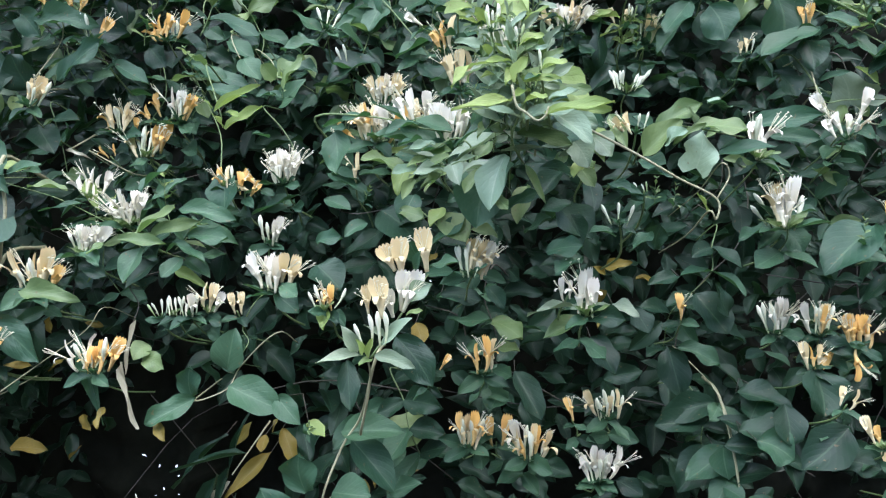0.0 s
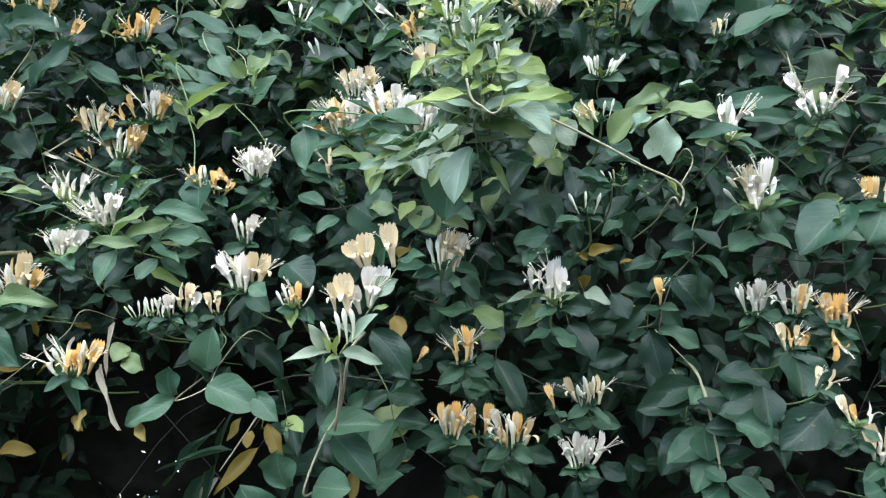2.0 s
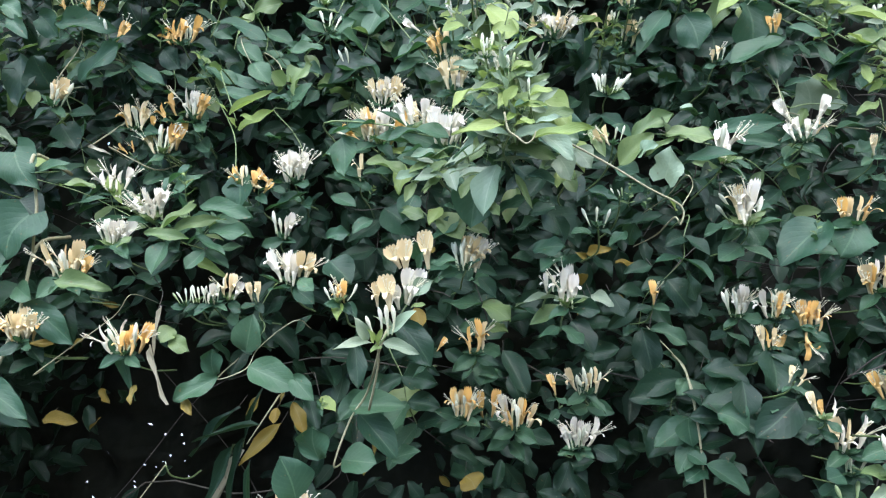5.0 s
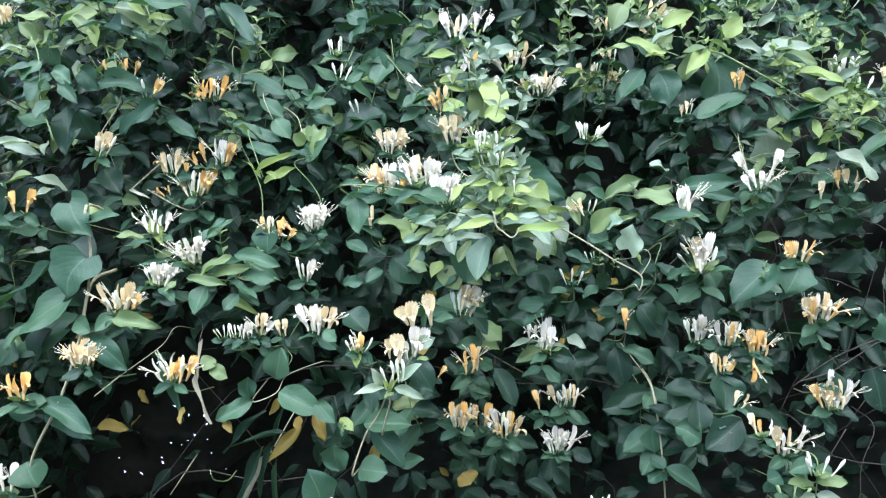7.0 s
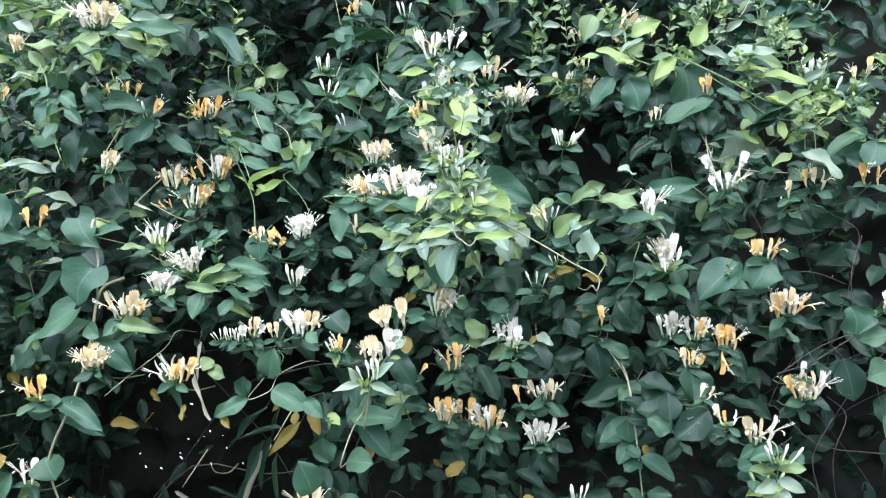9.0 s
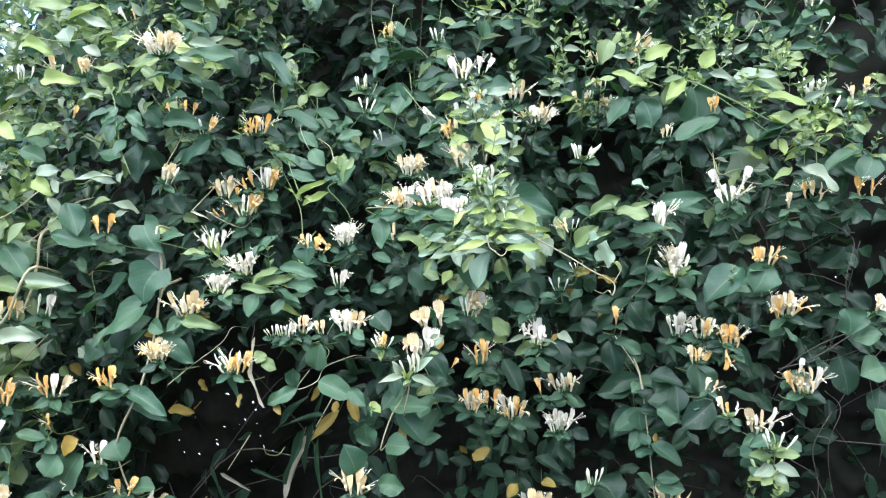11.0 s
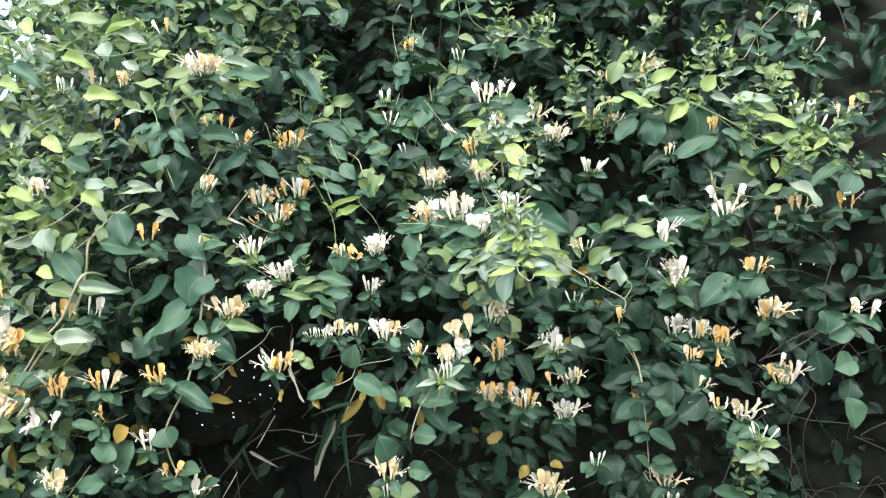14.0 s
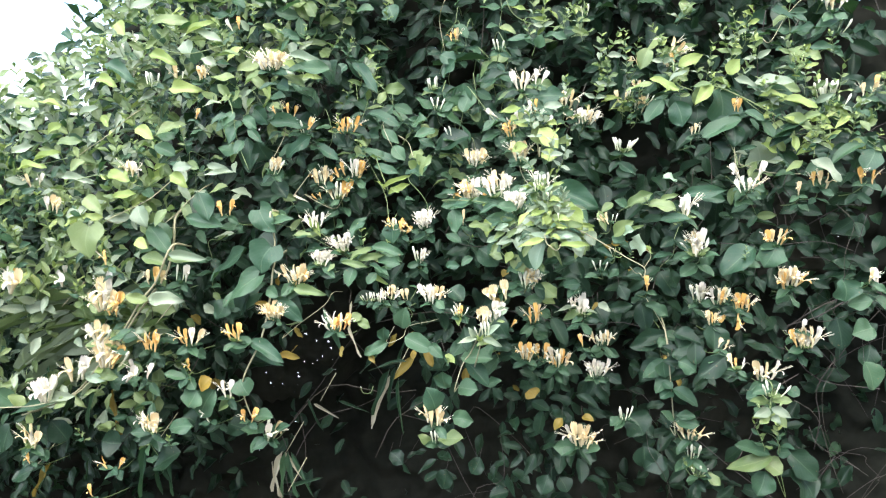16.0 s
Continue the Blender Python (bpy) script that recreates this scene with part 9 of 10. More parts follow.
leaf(s, (0.119, 0.590, 1.724), (0.145, 0.576, 1.718), 0.016, "m", "oval")
leaf(s, (0.108, 0.580, 1.723), (0.123, 0.566, 1.691), 0.006, "l", "long")
leaf(s, (0.072, 0.590, 1.733), (0.051, 0.576, 1.722), 0.007, "q", "oval")
leaf(s, (0.074, 0.600, 1.725), (0.061, 0.586, 1.702), 0.012, "l", "oval")
leaf(s, (0.134, 0.590, 1.732), (0.153, 0.576, 1.732), 0.006, "q", "oval")
leaf(s, (0.148, 0.560, 1.722), (0.141, 0.546, 1.707), 0.010, "y", "oval")
leaf(s, (0.148, 0.560, 1.722), (0.156, 0.546, 1.714), 0.009, "l", "oval")
leaf(s, (0.084, 0.570, 1.697), (0.095, 0.556, 1.684), 0.009, "l", "oval")
leaf(s, (0.094, 0.590, 1.691), (0.118, 0.576, 1.702), 0.012, "m", "oval")

s = shoot(0.104, 0.630, 1.742, "light green leaves crowded on a leading vine shoot")
stem(s, [(0.104, 0.630, 1.742), (0.104, 0.560, 1.752), (0.093, 0.560, 1.770), (0.090, 0.560, 1.788)], 0.0010, "g")
leaf(s, (0.093, 0.560, 1.770), (0.079, 0.546, 1.764), 0.008, "l", "oval")
leaf(s, (0.091, 0.560, 1.774), (0.073, 0.546, 1.773), 0.006, "q", "long")
leaf(s, (0.093, 0.570, 1.785), (0.076, 0.556, 1.786), 0.008, "q", "oval")
leaf(s, (0.092, 0.550, 1.782), (0.108, 0.536, 1.766), 0.008, "l", "oval")
leaf(s, (0.095, 0.550, 1.763), (0.111, 0.536, 1.764), 0.006, "q", "long")
leaf(s, (0.100, 0.550, 1.764), (0.112, 0.536, 1.772), 0.006, "q", "oval")
leaf(s, (0.089, 0.570, 1.795), (0.073, 0.556, 1.795), 0.007, "l", "oval")
leaf(s, (0.088, 0.560, 1.796), (0.070, 0.546, 1.788), 0.005, "q", "long")
leaf(s, (0.108, 0.550, 1.760), (0.123, 0.536, 1.760), 0.006, "q", "oval")
leaf(s, (0.109, 0.560, 1.767), (0.118, 0.546, 1.771), 0.006, "l", "oval")
leaf(s, (0.093, 0.560, 1.759), (0.077, 0.546, 1.751), 0.007, "q", "oval")
leaf(s, (0.102, 0.560, 1.752), (0.090, 0.546, 1.743), 0.009, "l", "oval")
leaf(s, (0.104, 0.560, 1.756), (0.117, 0.546, 1.744), 0.007, "q", "oval")
leaf(s, (0.111, 0.560, 1.750), (0.127, 0.546, 1.744), 0.009, "l", "oval")
leaf(s, (0.102, 0.550, 1.757), (0.096, 0.536, 1.745), 0.005, "q", "oval")
leaf(s, (0.094, 0.590, 1.827), (0.084, 0.576, 1.836), 0.008, "q", "oval")
leaf(s, (0.099, 0.590, 1.829), (0.111, 0.576, 1.832), 0.008, "l", "oval")
leaf(s, (0.102, 0.590, 1.831), (0.104, 0.576, 1.844), 0.010, "y", "oval")
leaf(s, (0.092, 0.580, 1.837), (0.083, 0.566, 1.835), 0.005, "q", "oval")
leaf(s, (0.085, 0.620, 1.862), (0.108, 0.606, 1.863), 0.021, "y", "oval")
leaf(s, (0.062, 0.640, 1.878), (0.039, 0.626, 1.872), 0.018, "y", "oval")
s = shoot(0.065, 0.690, 1.736, "pale leaves under a cluster of white flowers")
stem(s, [(0.065, 0.690, 1.736), (0.065, 0.620, 1.746), (0.050, 0.620, 1.755), (0.031, 0.620, 1.744)], 0.0010, "g")
leaf(s, (0.063, 0.620, 1.748), (0.043, 0.606, 1.736), 0.009, "q", "oval")
leaf(s, (0.046, 0.620, 1.741), (0.029, 0.606, 1.728), 0.011, "l", "oval")
leaf(s, (0.034, 0.620, 1.751), (0.012, 0.606, 1.741), 0.011, "p", "oval")
leaf(s, (0.029, 0.620, 1.739), (0.012, 0.606, 1.727), 0.010, "l", "oval")
leaf(s, (0.055, 0.620, 1.737), (0.046, 0.606, 1.722), 0.008, "q", "oval")
leaf(s, (0.023, 0.620, 1.754), (0.005, 0.606, 1.745), 0.012, "m", "oval")
leaf(s, (0.020, 0.620, 1.730), (0.000, 0.606, 1.722), 0.011, "p", "oval")
leaf(s, (0.041, 0.620, 1.725), (0.024, 0.606, 1.713), 0.010, "l", "oval")
leaf(s, (0.059, 0.620, 1.729), (0.071, 0.606, 1.712), 0.008, "q", "oval")
leaf(s, (0.017, 0.620, 1.720), (0.009, 0.606, 1.703), 0.010, "l", "oval")

s = shoot(-0.594, 0.732, 1.685, "pale flowering honeysuckle vine that leans out of the hedge")
stem(s, [(-0.594, 0.732, 1.685), (-0.594, 0.662, 1.695), (-0.628, 0.659, 1.628), (-0.665, 0.661, 1.587), (-0.714, 0.668, 1.520), (-0.775, 0.680, 1.452), (-0.855, 0.702, 1.380), (-0.959, 0.717, 1.343), (-1.046, 0.720, 1.331)], 0.0022, "p")
leaf(s, (-0.647, 0.660, 1.593), (-0.574, 0.646, 1.601), 0.026, "q", "oval")
leaf(s, (-0.647, 0.660, 1.591), (-0.687, 0.646, 1.601), 0.021, "l", "oval")
leaf(s, (-0.685, 0.664, 1.531), (-0.729, 0.650, 1.513), 0.022, "m", "oval")
leaf(s, (-0.681, 0.664, 1.527), (-0.652, 0.650, 1.536), 0.013, "q", "oval")
leaf(s, (-0.787, 0.685, 1.431), (-0.730, 0.671, 1.432), 0.023, "l", "oval")
leaf(s, (-0.924, 0.712, 1.361), (-0.847, 0.698, 1.376), 0.023, "q", "oval")
leaf(s, (-0.980, 0.716, 1.344), (-1.008, 0.702, 1.367), 0.026, "l", "oval")
leaf(s, (-0.815, 0.689, 1.426), (-0.759, 0.675, 1.420), 0.020, "p", "oval")
leaf(s, (-0.871, 0.705, 1.374), (-0.893, 0.691, 1.349), 0.023, "l", "oval")
leaf(s, (-0.735, 0.671, 1.502), (-0.695, 0.657, 1.483), 0.022, "m", "oval")
leaf(s, (-0.766, 0.674, 1.502), (-0.788, 0.660, 1.496), 0.018, "l", "oval")
leaf(s, (-0.753, 0.672, 1.503), (-0.719, 0.658, 1.495), 0.015, "l", "oval")
leaf(s, (-0.766, 0.680, 1.445), (-0.778, 0.666, 1.440), 0.013, "y", "long")
leaf(s, (-0.608, 0.660, 1.663), (-0.647, 0.646, 1.679), 0.027, "l", "oval")
leaf(s, (-0.603, 0.661, 1.672), (-0.543, 0.647, 1.671), 0.023, "l", "oval")
bloom(s, (-0.750, 0.659, 1.565), (-0.761, 0.649, 1.605), 0.020, "c")
bloom(s, (-0.745, 0.658, 1.568), (-0.737, 0.648, 1.634), 0.019, "c")
bloom(s, (-0.739, 0.658, 1.570), (-0.717, 0.648, 1.645), 0.018, "w")
bloom(s, (-0.732, 0.657, 1.569), (-0.705, 0.647, 1.609), 0.019, "c")
bloom(s, (-0.722, 0.656, 1.567), (-0.691, 0.646, 1.607), 0.017, "y")
bloom(s, (-0.766, 0.663, 1.505), (-0.775, 0.653, 1.541), 0.015, "w")
bloom(s, (-0.762, 0.663, 1.507), (-0.755, 0.653, 1.549), 0.015, "c")
bloom(s, (-0.756, 0.663, 1.506), (-0.733, 0.653, 1.541), 0.015, "c")
bloom(s, (-0.762, 0.670, 1.449), (-0.768, 0.660, 1.504), 0.018, "c")
bloom(s, (-0.757, 0.669, 1.452), (-0.752, 0.659, 1.514), 0.020, "w")
bloom(s, (-0.751, 0.668, 1.452), (-0.735, 0.658, 1.515), 0.020, "c")
bloom(s, (-0.743, 0.667, 1.453), (-0.718, 0.657, 1.505), 0.018, "c")
bloom(s, (-0.738, 0.667, 1.451), (-0.704, 0.657, 1.501), 0.015, "y")
bloom(s, (-0.841, 0.684, 1.412), (-0.842, 0.674, 1.464), 0.023, "c")
bloom(s, (-0.814, 0.680, 1.420), (-0.797, 0.670, 1.472), 0.020, "w")
bloom(s, (-0.930, 0.703, 1.357), (-0.939, 0.693, 1.403), 0.030, "w")
bloom(s, (-0.922, 0.703, 1.357), (-0.920, 0.693, 1.412), 0.028, "w")
bloom(s, (-0.914, 0.702, 1.361), (-0.887, 0.692, 1.421), 0.016, "w")
bloom(s, (-0.710, 0.669, 1.424), (-0.682, 0.659, 1.459), 0.018, "w")
bloom(s, (-0.833, 0.667, 1.610), (-0.827, 0.657, 1.638), 0.022, "w")
bloom(s, (-0.954, 0.675, 1.591), (-0.922, 0.665, 1.641), 0.022, "c")
bloom(s, (-0.956, 0.675, 1.590), (-0.948, 0.665, 1.636), 0.022, "w")
bud_at(s, (-0.779, 0.665, 1.507), (-0.781, 0.655, 1.532), "b")
bud_at(s, (-0.747, 0.662, 1.507), (-0.724, 0.652, 1.533), "b")
bud_at(s, (-0.830, 0.683, 1.413), (-0.811, 0.673, 1.459), "b")
bud_at(s, (-0.912, 0.703, 1.358), (-0.883, 0.693, 1.416), "b")
bud_at(s, (-0.722, 0.665, 1.455), (-0.691, 0.655, 1.491), "b")

# ---------------------------------------------------------------- narrow bamboo blades
s = tagged(shoot(-0.894, 0.776, 1.542, "narrow arching bamboo leaves growing through the hedge"), category="bamboo", group="bamboo tufts")
s.name = "bamboo_tuft"
stem(s, [(-0.874, 0.836, 1.592), s.location], 0.0013, "p")
leaf(s, (-0.901, 0.842, 1.577), (-1.062, 0.828, 1.555), 0.006, "q", "blade")
leaf(s, (-0.883, 0.848, 1.518), (-1.022, 0.834, 1.487), 0.007, "l", "blade")
leaf(s, (-0.921, 0.786, 1.550), (-1.124, 0.772, 1.512), 0.008, "q", "blade")
leaf(s, (-0.893, 0.811, 1.521), (-1.027, 0.797, 1.455), 0.007, "q", "blade")
leaf(s, (-0.867, 0.826, 1.572), (-1.070, 0.812, 1.482), 0.009, "q", "blade")
leaf(s, (-0.898, 0.815, 1.514), (-1.019, 0.801, 1.472), 0.008, "q", "blade")
s = tagged(shoot(-0.895, 0.776, 1.412, "narrow arching bamboo leaves growing through the hedge"), category="bamboo", group="bamboo tufts")
s.name = "bamboo_tuft"
stem(s, [(-0.875, 0.836, 1.462), s.location], 0.0013, "p")
leaf(s, (-0.899, 0.837, 1.395), (-1.012, 0.823, 1.337), 0.007, "l", "blade")
leaf(s, (-0.870, 0.792, 1.421), (-0.976, 0.778, 1.354), 0.007, "q", "blade")
leaf(s, (-0.861, 0.850, 1.392), (-1.047, 0.836, 1.316), 0.008, "q", "blade")
leaf(s, (-0.948, 0.819, 1.411), (-1.143, 0.805, 1.303), 0.007, "q", "blade")
leaf(s, (-0.953, 0.814, 1.424), (-1.077, 0.800, 1.338), 0.009, "q", "blade")
leaf(s, (-0.841, 0.816, 1.432), (-1.056, 0.802, 1.413), 0.009, "q", "blade")
s = tagged(shoot(-0.838, 0.768, 1.482, "narrow arching bamboo leaves growing through the hedge"), category="bamboo", group="bamboo tufts")
s.name = "bamboo_tuft"
stem(s, [(-0.818, 0.828, 1.532), s.location], 0.0013, "p")
leaf(s, (-0.878, 0.825, 1.475), (-1.093, 0.811, 1.382), 0.009, "l", "blade")
leaf(s, (-0.842, 0.800, 1.518), (-0.998, 0.786, 1.435), 0.008, "l", "blade")
leaf(s, (-0.809, 0.808, 1.453), (-0.974, 0.794, 1.351), 0.007, "l", "blade")
leaf(s, (-0.818, 0.798, 1.431), (-0.964, 0.784, 1.382), 0.006, "q", "blade")
leaf(s, (-0.831, 0.796, 1.512), (-1.055, 0.782, 1.474), 0.008, "l", "blade")
leaf(s, (-0.851, 0.848, 1.503), (-1.014, 0.834, 1.455), 0.009, "q", "blade")
s = tagged(shoot(-0.786, 0.798, 1.538, "narrow arching bamboo leaves growing through the hedge"), category="bamboo", group="bamboo tufts")
s.name = "bamboo_tuft"
stem(s, [(-0.766, 0.858, 1.588), s.location], 0.0013, "p")
leaf(s, (-0.796, 0.823, 1.519), (-0.917, 0.809, 1.483), 0.008, "q", "blade")
leaf(s, (-0.783, 0.796, 1.486), (-0.909, 0.782, 1.449), 0.008, "q", "blade")
leaf(s, (-0.849, 0.862, 1.551), (-1.022, 0.848, 1.481), 0.007, "q", "blade")
leaf(s, (-0.755, 0.877, 1.555), (-0.959, 0.863, 1.513), 0.009, "q", "blade")
leaf(s, (-0.752, 0.843, 1.578), (-0.904, 0.829, 1.539), 0.008, "q", "blade")
leaf(s, (-0.782, 0.855, 1.538), (-1.015, 0.841, 1.473), 0.009, "l", "blade")
s = tagged(shoot(-0.776, 0.753, 1.453, "narrow arching bamboo leaves growing through the hedge"), category="bamboo", group="bamboo tufts")
s.name = "bamboo_tuft"
stem(s, [(-0.756, 0.813, 1.503), s.location], 0.0013, "p")
leaf(s, (-0.769, 0.770, 1.449), (-0.886, 0.756, 1.357), 0.007, "q", "blade")
leaf(s, (-0.760, 0.799, 1.434), (-1.001, 0.785, 1.352), 0.008, "q", "blade")
leaf(s, (-0.799, 0.824, 1.477), (-0.959, 0.810, 1.360), 0.008, "l", "blade")
s = tagged(shoot(-0.675, 0.725, 1.528, "narrow arching bamboo leaves growing through the hedge"), category="bamboo", group="bamboo tufts")
s.name = "bamboo_tuft"
stem(s, [(-0.655, 0.785, 1.578), s.location], 0.0013, "p")
leaf(s, (-0.672, 0.785, 1.535), (-0.793, 0.771, 1.522), 0.006, "l", "blade")
leaf(s, (-0.661, 0.759, 1.506), (-0.830, 0.745, 1.446), 0.007, "q", "blade")
leaf(s, (-0.700, 0.781, 1.539), (-0.810, 0.767, 1.451), 0.008, "q", "blade")
leaf(s, (-0.667, 0.755, 1.532), (-0.777, 0.741, 1.477), 0.007, "l", "blade")
s = tagged(shoot(-0.921, 0.772, 1.544, "narrow arching bamboo leaves growing through the hedge"), category="bamboo", group="bamboo tufts")
s.name = "bamboo_tuft"
stem(s, [(-0.901, 0.832, 1.594), s.location], 0.0013, "p")
leaf(s, (-0.924, 0.798, 1.556), (-1.057, 0.784, 1.529), 0.006, "q", "blade")
leaf(s, (-0.899, 0.788, 1.568), (-1.131, 0.774, 1.473), 0.008, "l", "blade")
leaf(s, (-0.912, 0.817, 1.530), (-1.130, 0.803, 1.469), 0.006, "l", "blade")
leaf(s, (-0.933, 0.822, 1.491), (-1.096, 0.808, 1.407), 0.007, "q", "blade")
leaf(s, (-0.939, 0.824, 1.545), (-1.067, 0.810, 1.519), 0.008, "q", "blade")
leaf(s, (-0.920, 0.855, 1.576), (-1.078, 0.841, 1.543), 0.008, "l", "blade")
s = tagged(shoot(-0.754, 0.808, 1.551, "narrow arching bamboo leaves growing through the hedge"), category="bamboo", group="bamboo tufts")
s.name = "bamboo_tuft"
stem(s, [(-0.734, 0.868, 1.601), s.location], 0.0013, "p")
leaf(s, (-0.743, 0.869, 1.572), (-0.992, 0.855, 1.497), 0.006, "q", "blade")
leaf(s, (-0.765, 0.838, 1.530), (-1.031, 0.824, 1.454), 0.008, "q", "blade")
s = tagged(shoot(-0.868, 0.825, 1.577, "narrow arching bamboo leaves growing through the hedge"), category="bamboo", group="bamboo tufts")
s.name = "bamboo_tuft"
stem(s, [(-0.848, 0.885, 1.627), s.location], 0.0013, "p")
leaf(s, (-0.868, 0.870, 1.577), (-1.075, 0.856, 1.557), 0.008, "q", "blade")
s = tagged(shoot(-0.829, 0.764, 1.502, "narrow arching bamboo leaves growing through the hedge"), category="bamboo", group="bamboo tufts")
s.name = "bamboo_tuft"
stem(s, [(-0.809, 0.824, 1.552), s.location], 0.0013, "p")
leaf(s, (-0.819, 0.803, 1.530), (-1.032, 0.789, 1.407), 0.008, "q", "blade")
leaf(s, (-0.784, 0.824, 1.508), (-1.008, 0.810, 1.421), 0.008, "l", "blade")
leaf(s, (-0.854, 0.793, 1.495), (-1.065, 0.779, 1.403), 0.010, "q", "blade")
leaf(s, (-0.859, 0.816, 1.476), (-1.061, 0.802, 1.370), 0.009, "q", "blade")
s = tagged(shoot(-0.490, 0.916, 1.185, "narrow arching bamboo leaves growing through the hedge"), category="bamboo", group="bamboo tufts")
s.name = "bamboo_tuft"
stem(s, [(-0.470, 0.976, 1.235), s.location], 0.0013, "p")
leaf(s, (-0.513, 0.947, 1.170), (-0.536, 0.933, 1.076), 0.011, "x", "blade")
leaf(s, (-0.484, 0.896, 1.195), (-0.489, 0.882, 1.090), 0.010, "m", "blade")
leaf(s, (-0.477, 0.895, 1.196), (-0.455, 0.881, 1.093), 0.012, "m", "blade")
leaf(s, (-0.470, 0.895, 1.196), (-0.415, 0.881, 1.100), 0.010, "m", "blade")
leaf(s, (-0.506, 0.946, 1.171), (-0.447, 0.932, 1.098), 0.009, "x", "blade")
s = tagged(shoot(-0.202, 0.813, 1.428, "narrow arching bamboo leaves growing through the hedge"), category="bamboo", group="bamboo tufts")
s.name = "bamboo_tuft"
stem(s, [(-0.182, 0.873, 1.478), s.location], 0.0013, "p")
leaf(s, (-0.210, 0.829, 1.417), (-0.268, 0.815, 1.297), 0.009, "x", "blade")
leaf(s, (-0.204, 0.832, 1.404), (-0.194, 0.818, 1.288), 0.009, "m", "blade")
leaf(s, (-0.219, 0.819, 1.426), (-0.253, 0.805, 1.332), 0.012, "d", "blade")
leaf(s, (-0.204, 0.806, 1.437), (-0.219, 0.792, 1.357), 0.009, "d", "blade")
leaf(s, (-0.174, 0.777, 1.459), (-0.251, 0.763, 1.442), 0.011, "d", "blade")
s = tagged(shoot(-0.428, 0.978, 1.288, "narrow arching bamboo leaves growing through the hedge"), category="bamboo", group="bamboo tufts")
s.name = "bamboo_tuft"
stem(s, [(-0.408, 1.038, 1.338), s.location], 0.0013, "p")
leaf(s, (-0.388, 0.994, 1.285), (-0.308, 0.980, 1.267), 0.008, "d", "blade")
leaf(s, (-0.445, 0.945, 1.306), (-0.408, 0.931, 1.233), 0.006, "d", "blade")
leaf(s, (-0.451, 0.994, 1.274), (-0.384, 0.980, 1.248), 0.007, "x", "blade")
s = tagged(shoot(-0.759, 0.828, 1.225, "narrow arching bamboo leaves growing through the hedge"), category="bamboo", group="bamboo tufts")
s.name = "bamboo_tuft"
stem(s, [(-0.739, 0.888, 1.275), s.location], 0.0013, "p")
leaf(s, (-0.780, 0.826, 1.231), (-0.794, 0.812, 1.103), 0.011, "m", "blade")
leaf(s, (-0.758, 0.822, 1.221), (-0.743, 0.808, 1.109), 0.011, "d", "blade")
leaf(s, (-0.762, 0.821, 1.247), (-0.720, 0.807, 1.138), 0.010, "d", "blade")
leaf(s, (-0.736, 0.841, 1.201), (-0.727, 0.827, 1.101), 0.009, "m", "blade")
s = tagged(shoot(-0.905, 0.837, 1.338, "narrow arching bamboo leaves growing through the hedge"), category="bamboo", group="bamboo tufts")
s.name = "bamboo_tuft"
stem(s, [(-0.885, 0.897, 1.388), s.location], 0.0013, "p")
leaf(s, (-0.907, 0.839, 1.337), (-0.932, 0.825, 1.247), 0.009, "m", "blade")
leaf(s, (-0.860, 0.833, 1.342), (-0.837, 0.819, 1.243), 0.008, "o", "blade")
leaf(s, (-0.949, 0.839, 1.335), (-1.004, 0.825, 1.243), 0.010, "d", "blade")
s = tagged(shoot(-1.067, 0.829, 1.147, "narrow arching bamboo leaves growing through the hedge"), category="bamboo", group="bamboo tufts")
s.name = "bamboo_tuft"
stem(s, [(-1.047, 0.889, 1.197), s.location], 0.0013, "p")
leaf(s, (-1.105, 0.829, 1.137), (-1.040, 0.815, 1.080), 0.010, "d", "blade")
leaf(s, (-1.029, 0.829, 1.157), (-1.069, 0.815, 1.078), 0.010, "o", "blade")
s = tagged(shoot(-0.438, 0.795, 1.155, "narrow arching bamboo leaves growing through the hedge"), category="bamboo", group="bamboo tufts")
s.name = "bamboo_tuft"
stem(s, [(-0.418, 0.855, 1.205), s.location], 0.0013, "p")
leaf(s, (-0.425, 0.794, 1.169), (-0.357, 0.780, 1.201), 0.008, "d", "blade")
leaf(s, (-0.451, 0.795, 1.141), (-0.468, 0.781, 1.223), 0.010, "x", "blade")
s = tagged(shoot(-0.399, 0.779, 1.783, "narrow arching bamboo leaves growing through the hedge"), category="bamboo", group="bamboo tufts")
s.name = "bamboo_tuft"
stem(s, [(-0.379, 0.839, 1.833), s.location], 0.0013, "p")
leaf(s, (-0.399, 0.779, 1.783), (-0.362, 0.765, 1.772), 0.006, "x", "blade")

# ---------------------------------------------------------------- single young shoot tips
young_tip(0.094, 0.580, 1.799, 0.50, 0, PALE)
young_tip(0.104, 0.570, 1.813, 0.45, 8, PALE)
young_tip(0.114, 0.560, 1.767, 0.42, 25, PALE)
young_tip(0.079, 0.570, 1.771, 0.45, -25, PALE)
young_tip(0.077, 0.580, 1.817, 0.45, -8, PALE)
young_tip(0.108, 0.570, 1.744, 0.42, 10, PALE)
young_tip(0.089, 0.580, 1.742, 0.42, -15, PALE)
young_tip(0.127, 0.570, 1.748, 0.36, 30, PALE)
young_tip(0.156, 0.620, 1.729, 0.50, 0, PALE)
young_tip(0.233, 0.862, 1.946, 0.43, 10)
young_tip(0.241, 0.854, 1.922, 0.35, 20)
young_tip(0.163, 0.793, 1.918, 0.33, -10)
young_tip(0.211, 0.603, 1.702, 0.23, 0)
young_tip(0.233, 0.622, 1.701, 0.24, 20)
young_tip(0.439, 0.736, 1.684, 0.34, 10)
young_tip(-0.242, 0.745, 1.860, 0.38, 0)
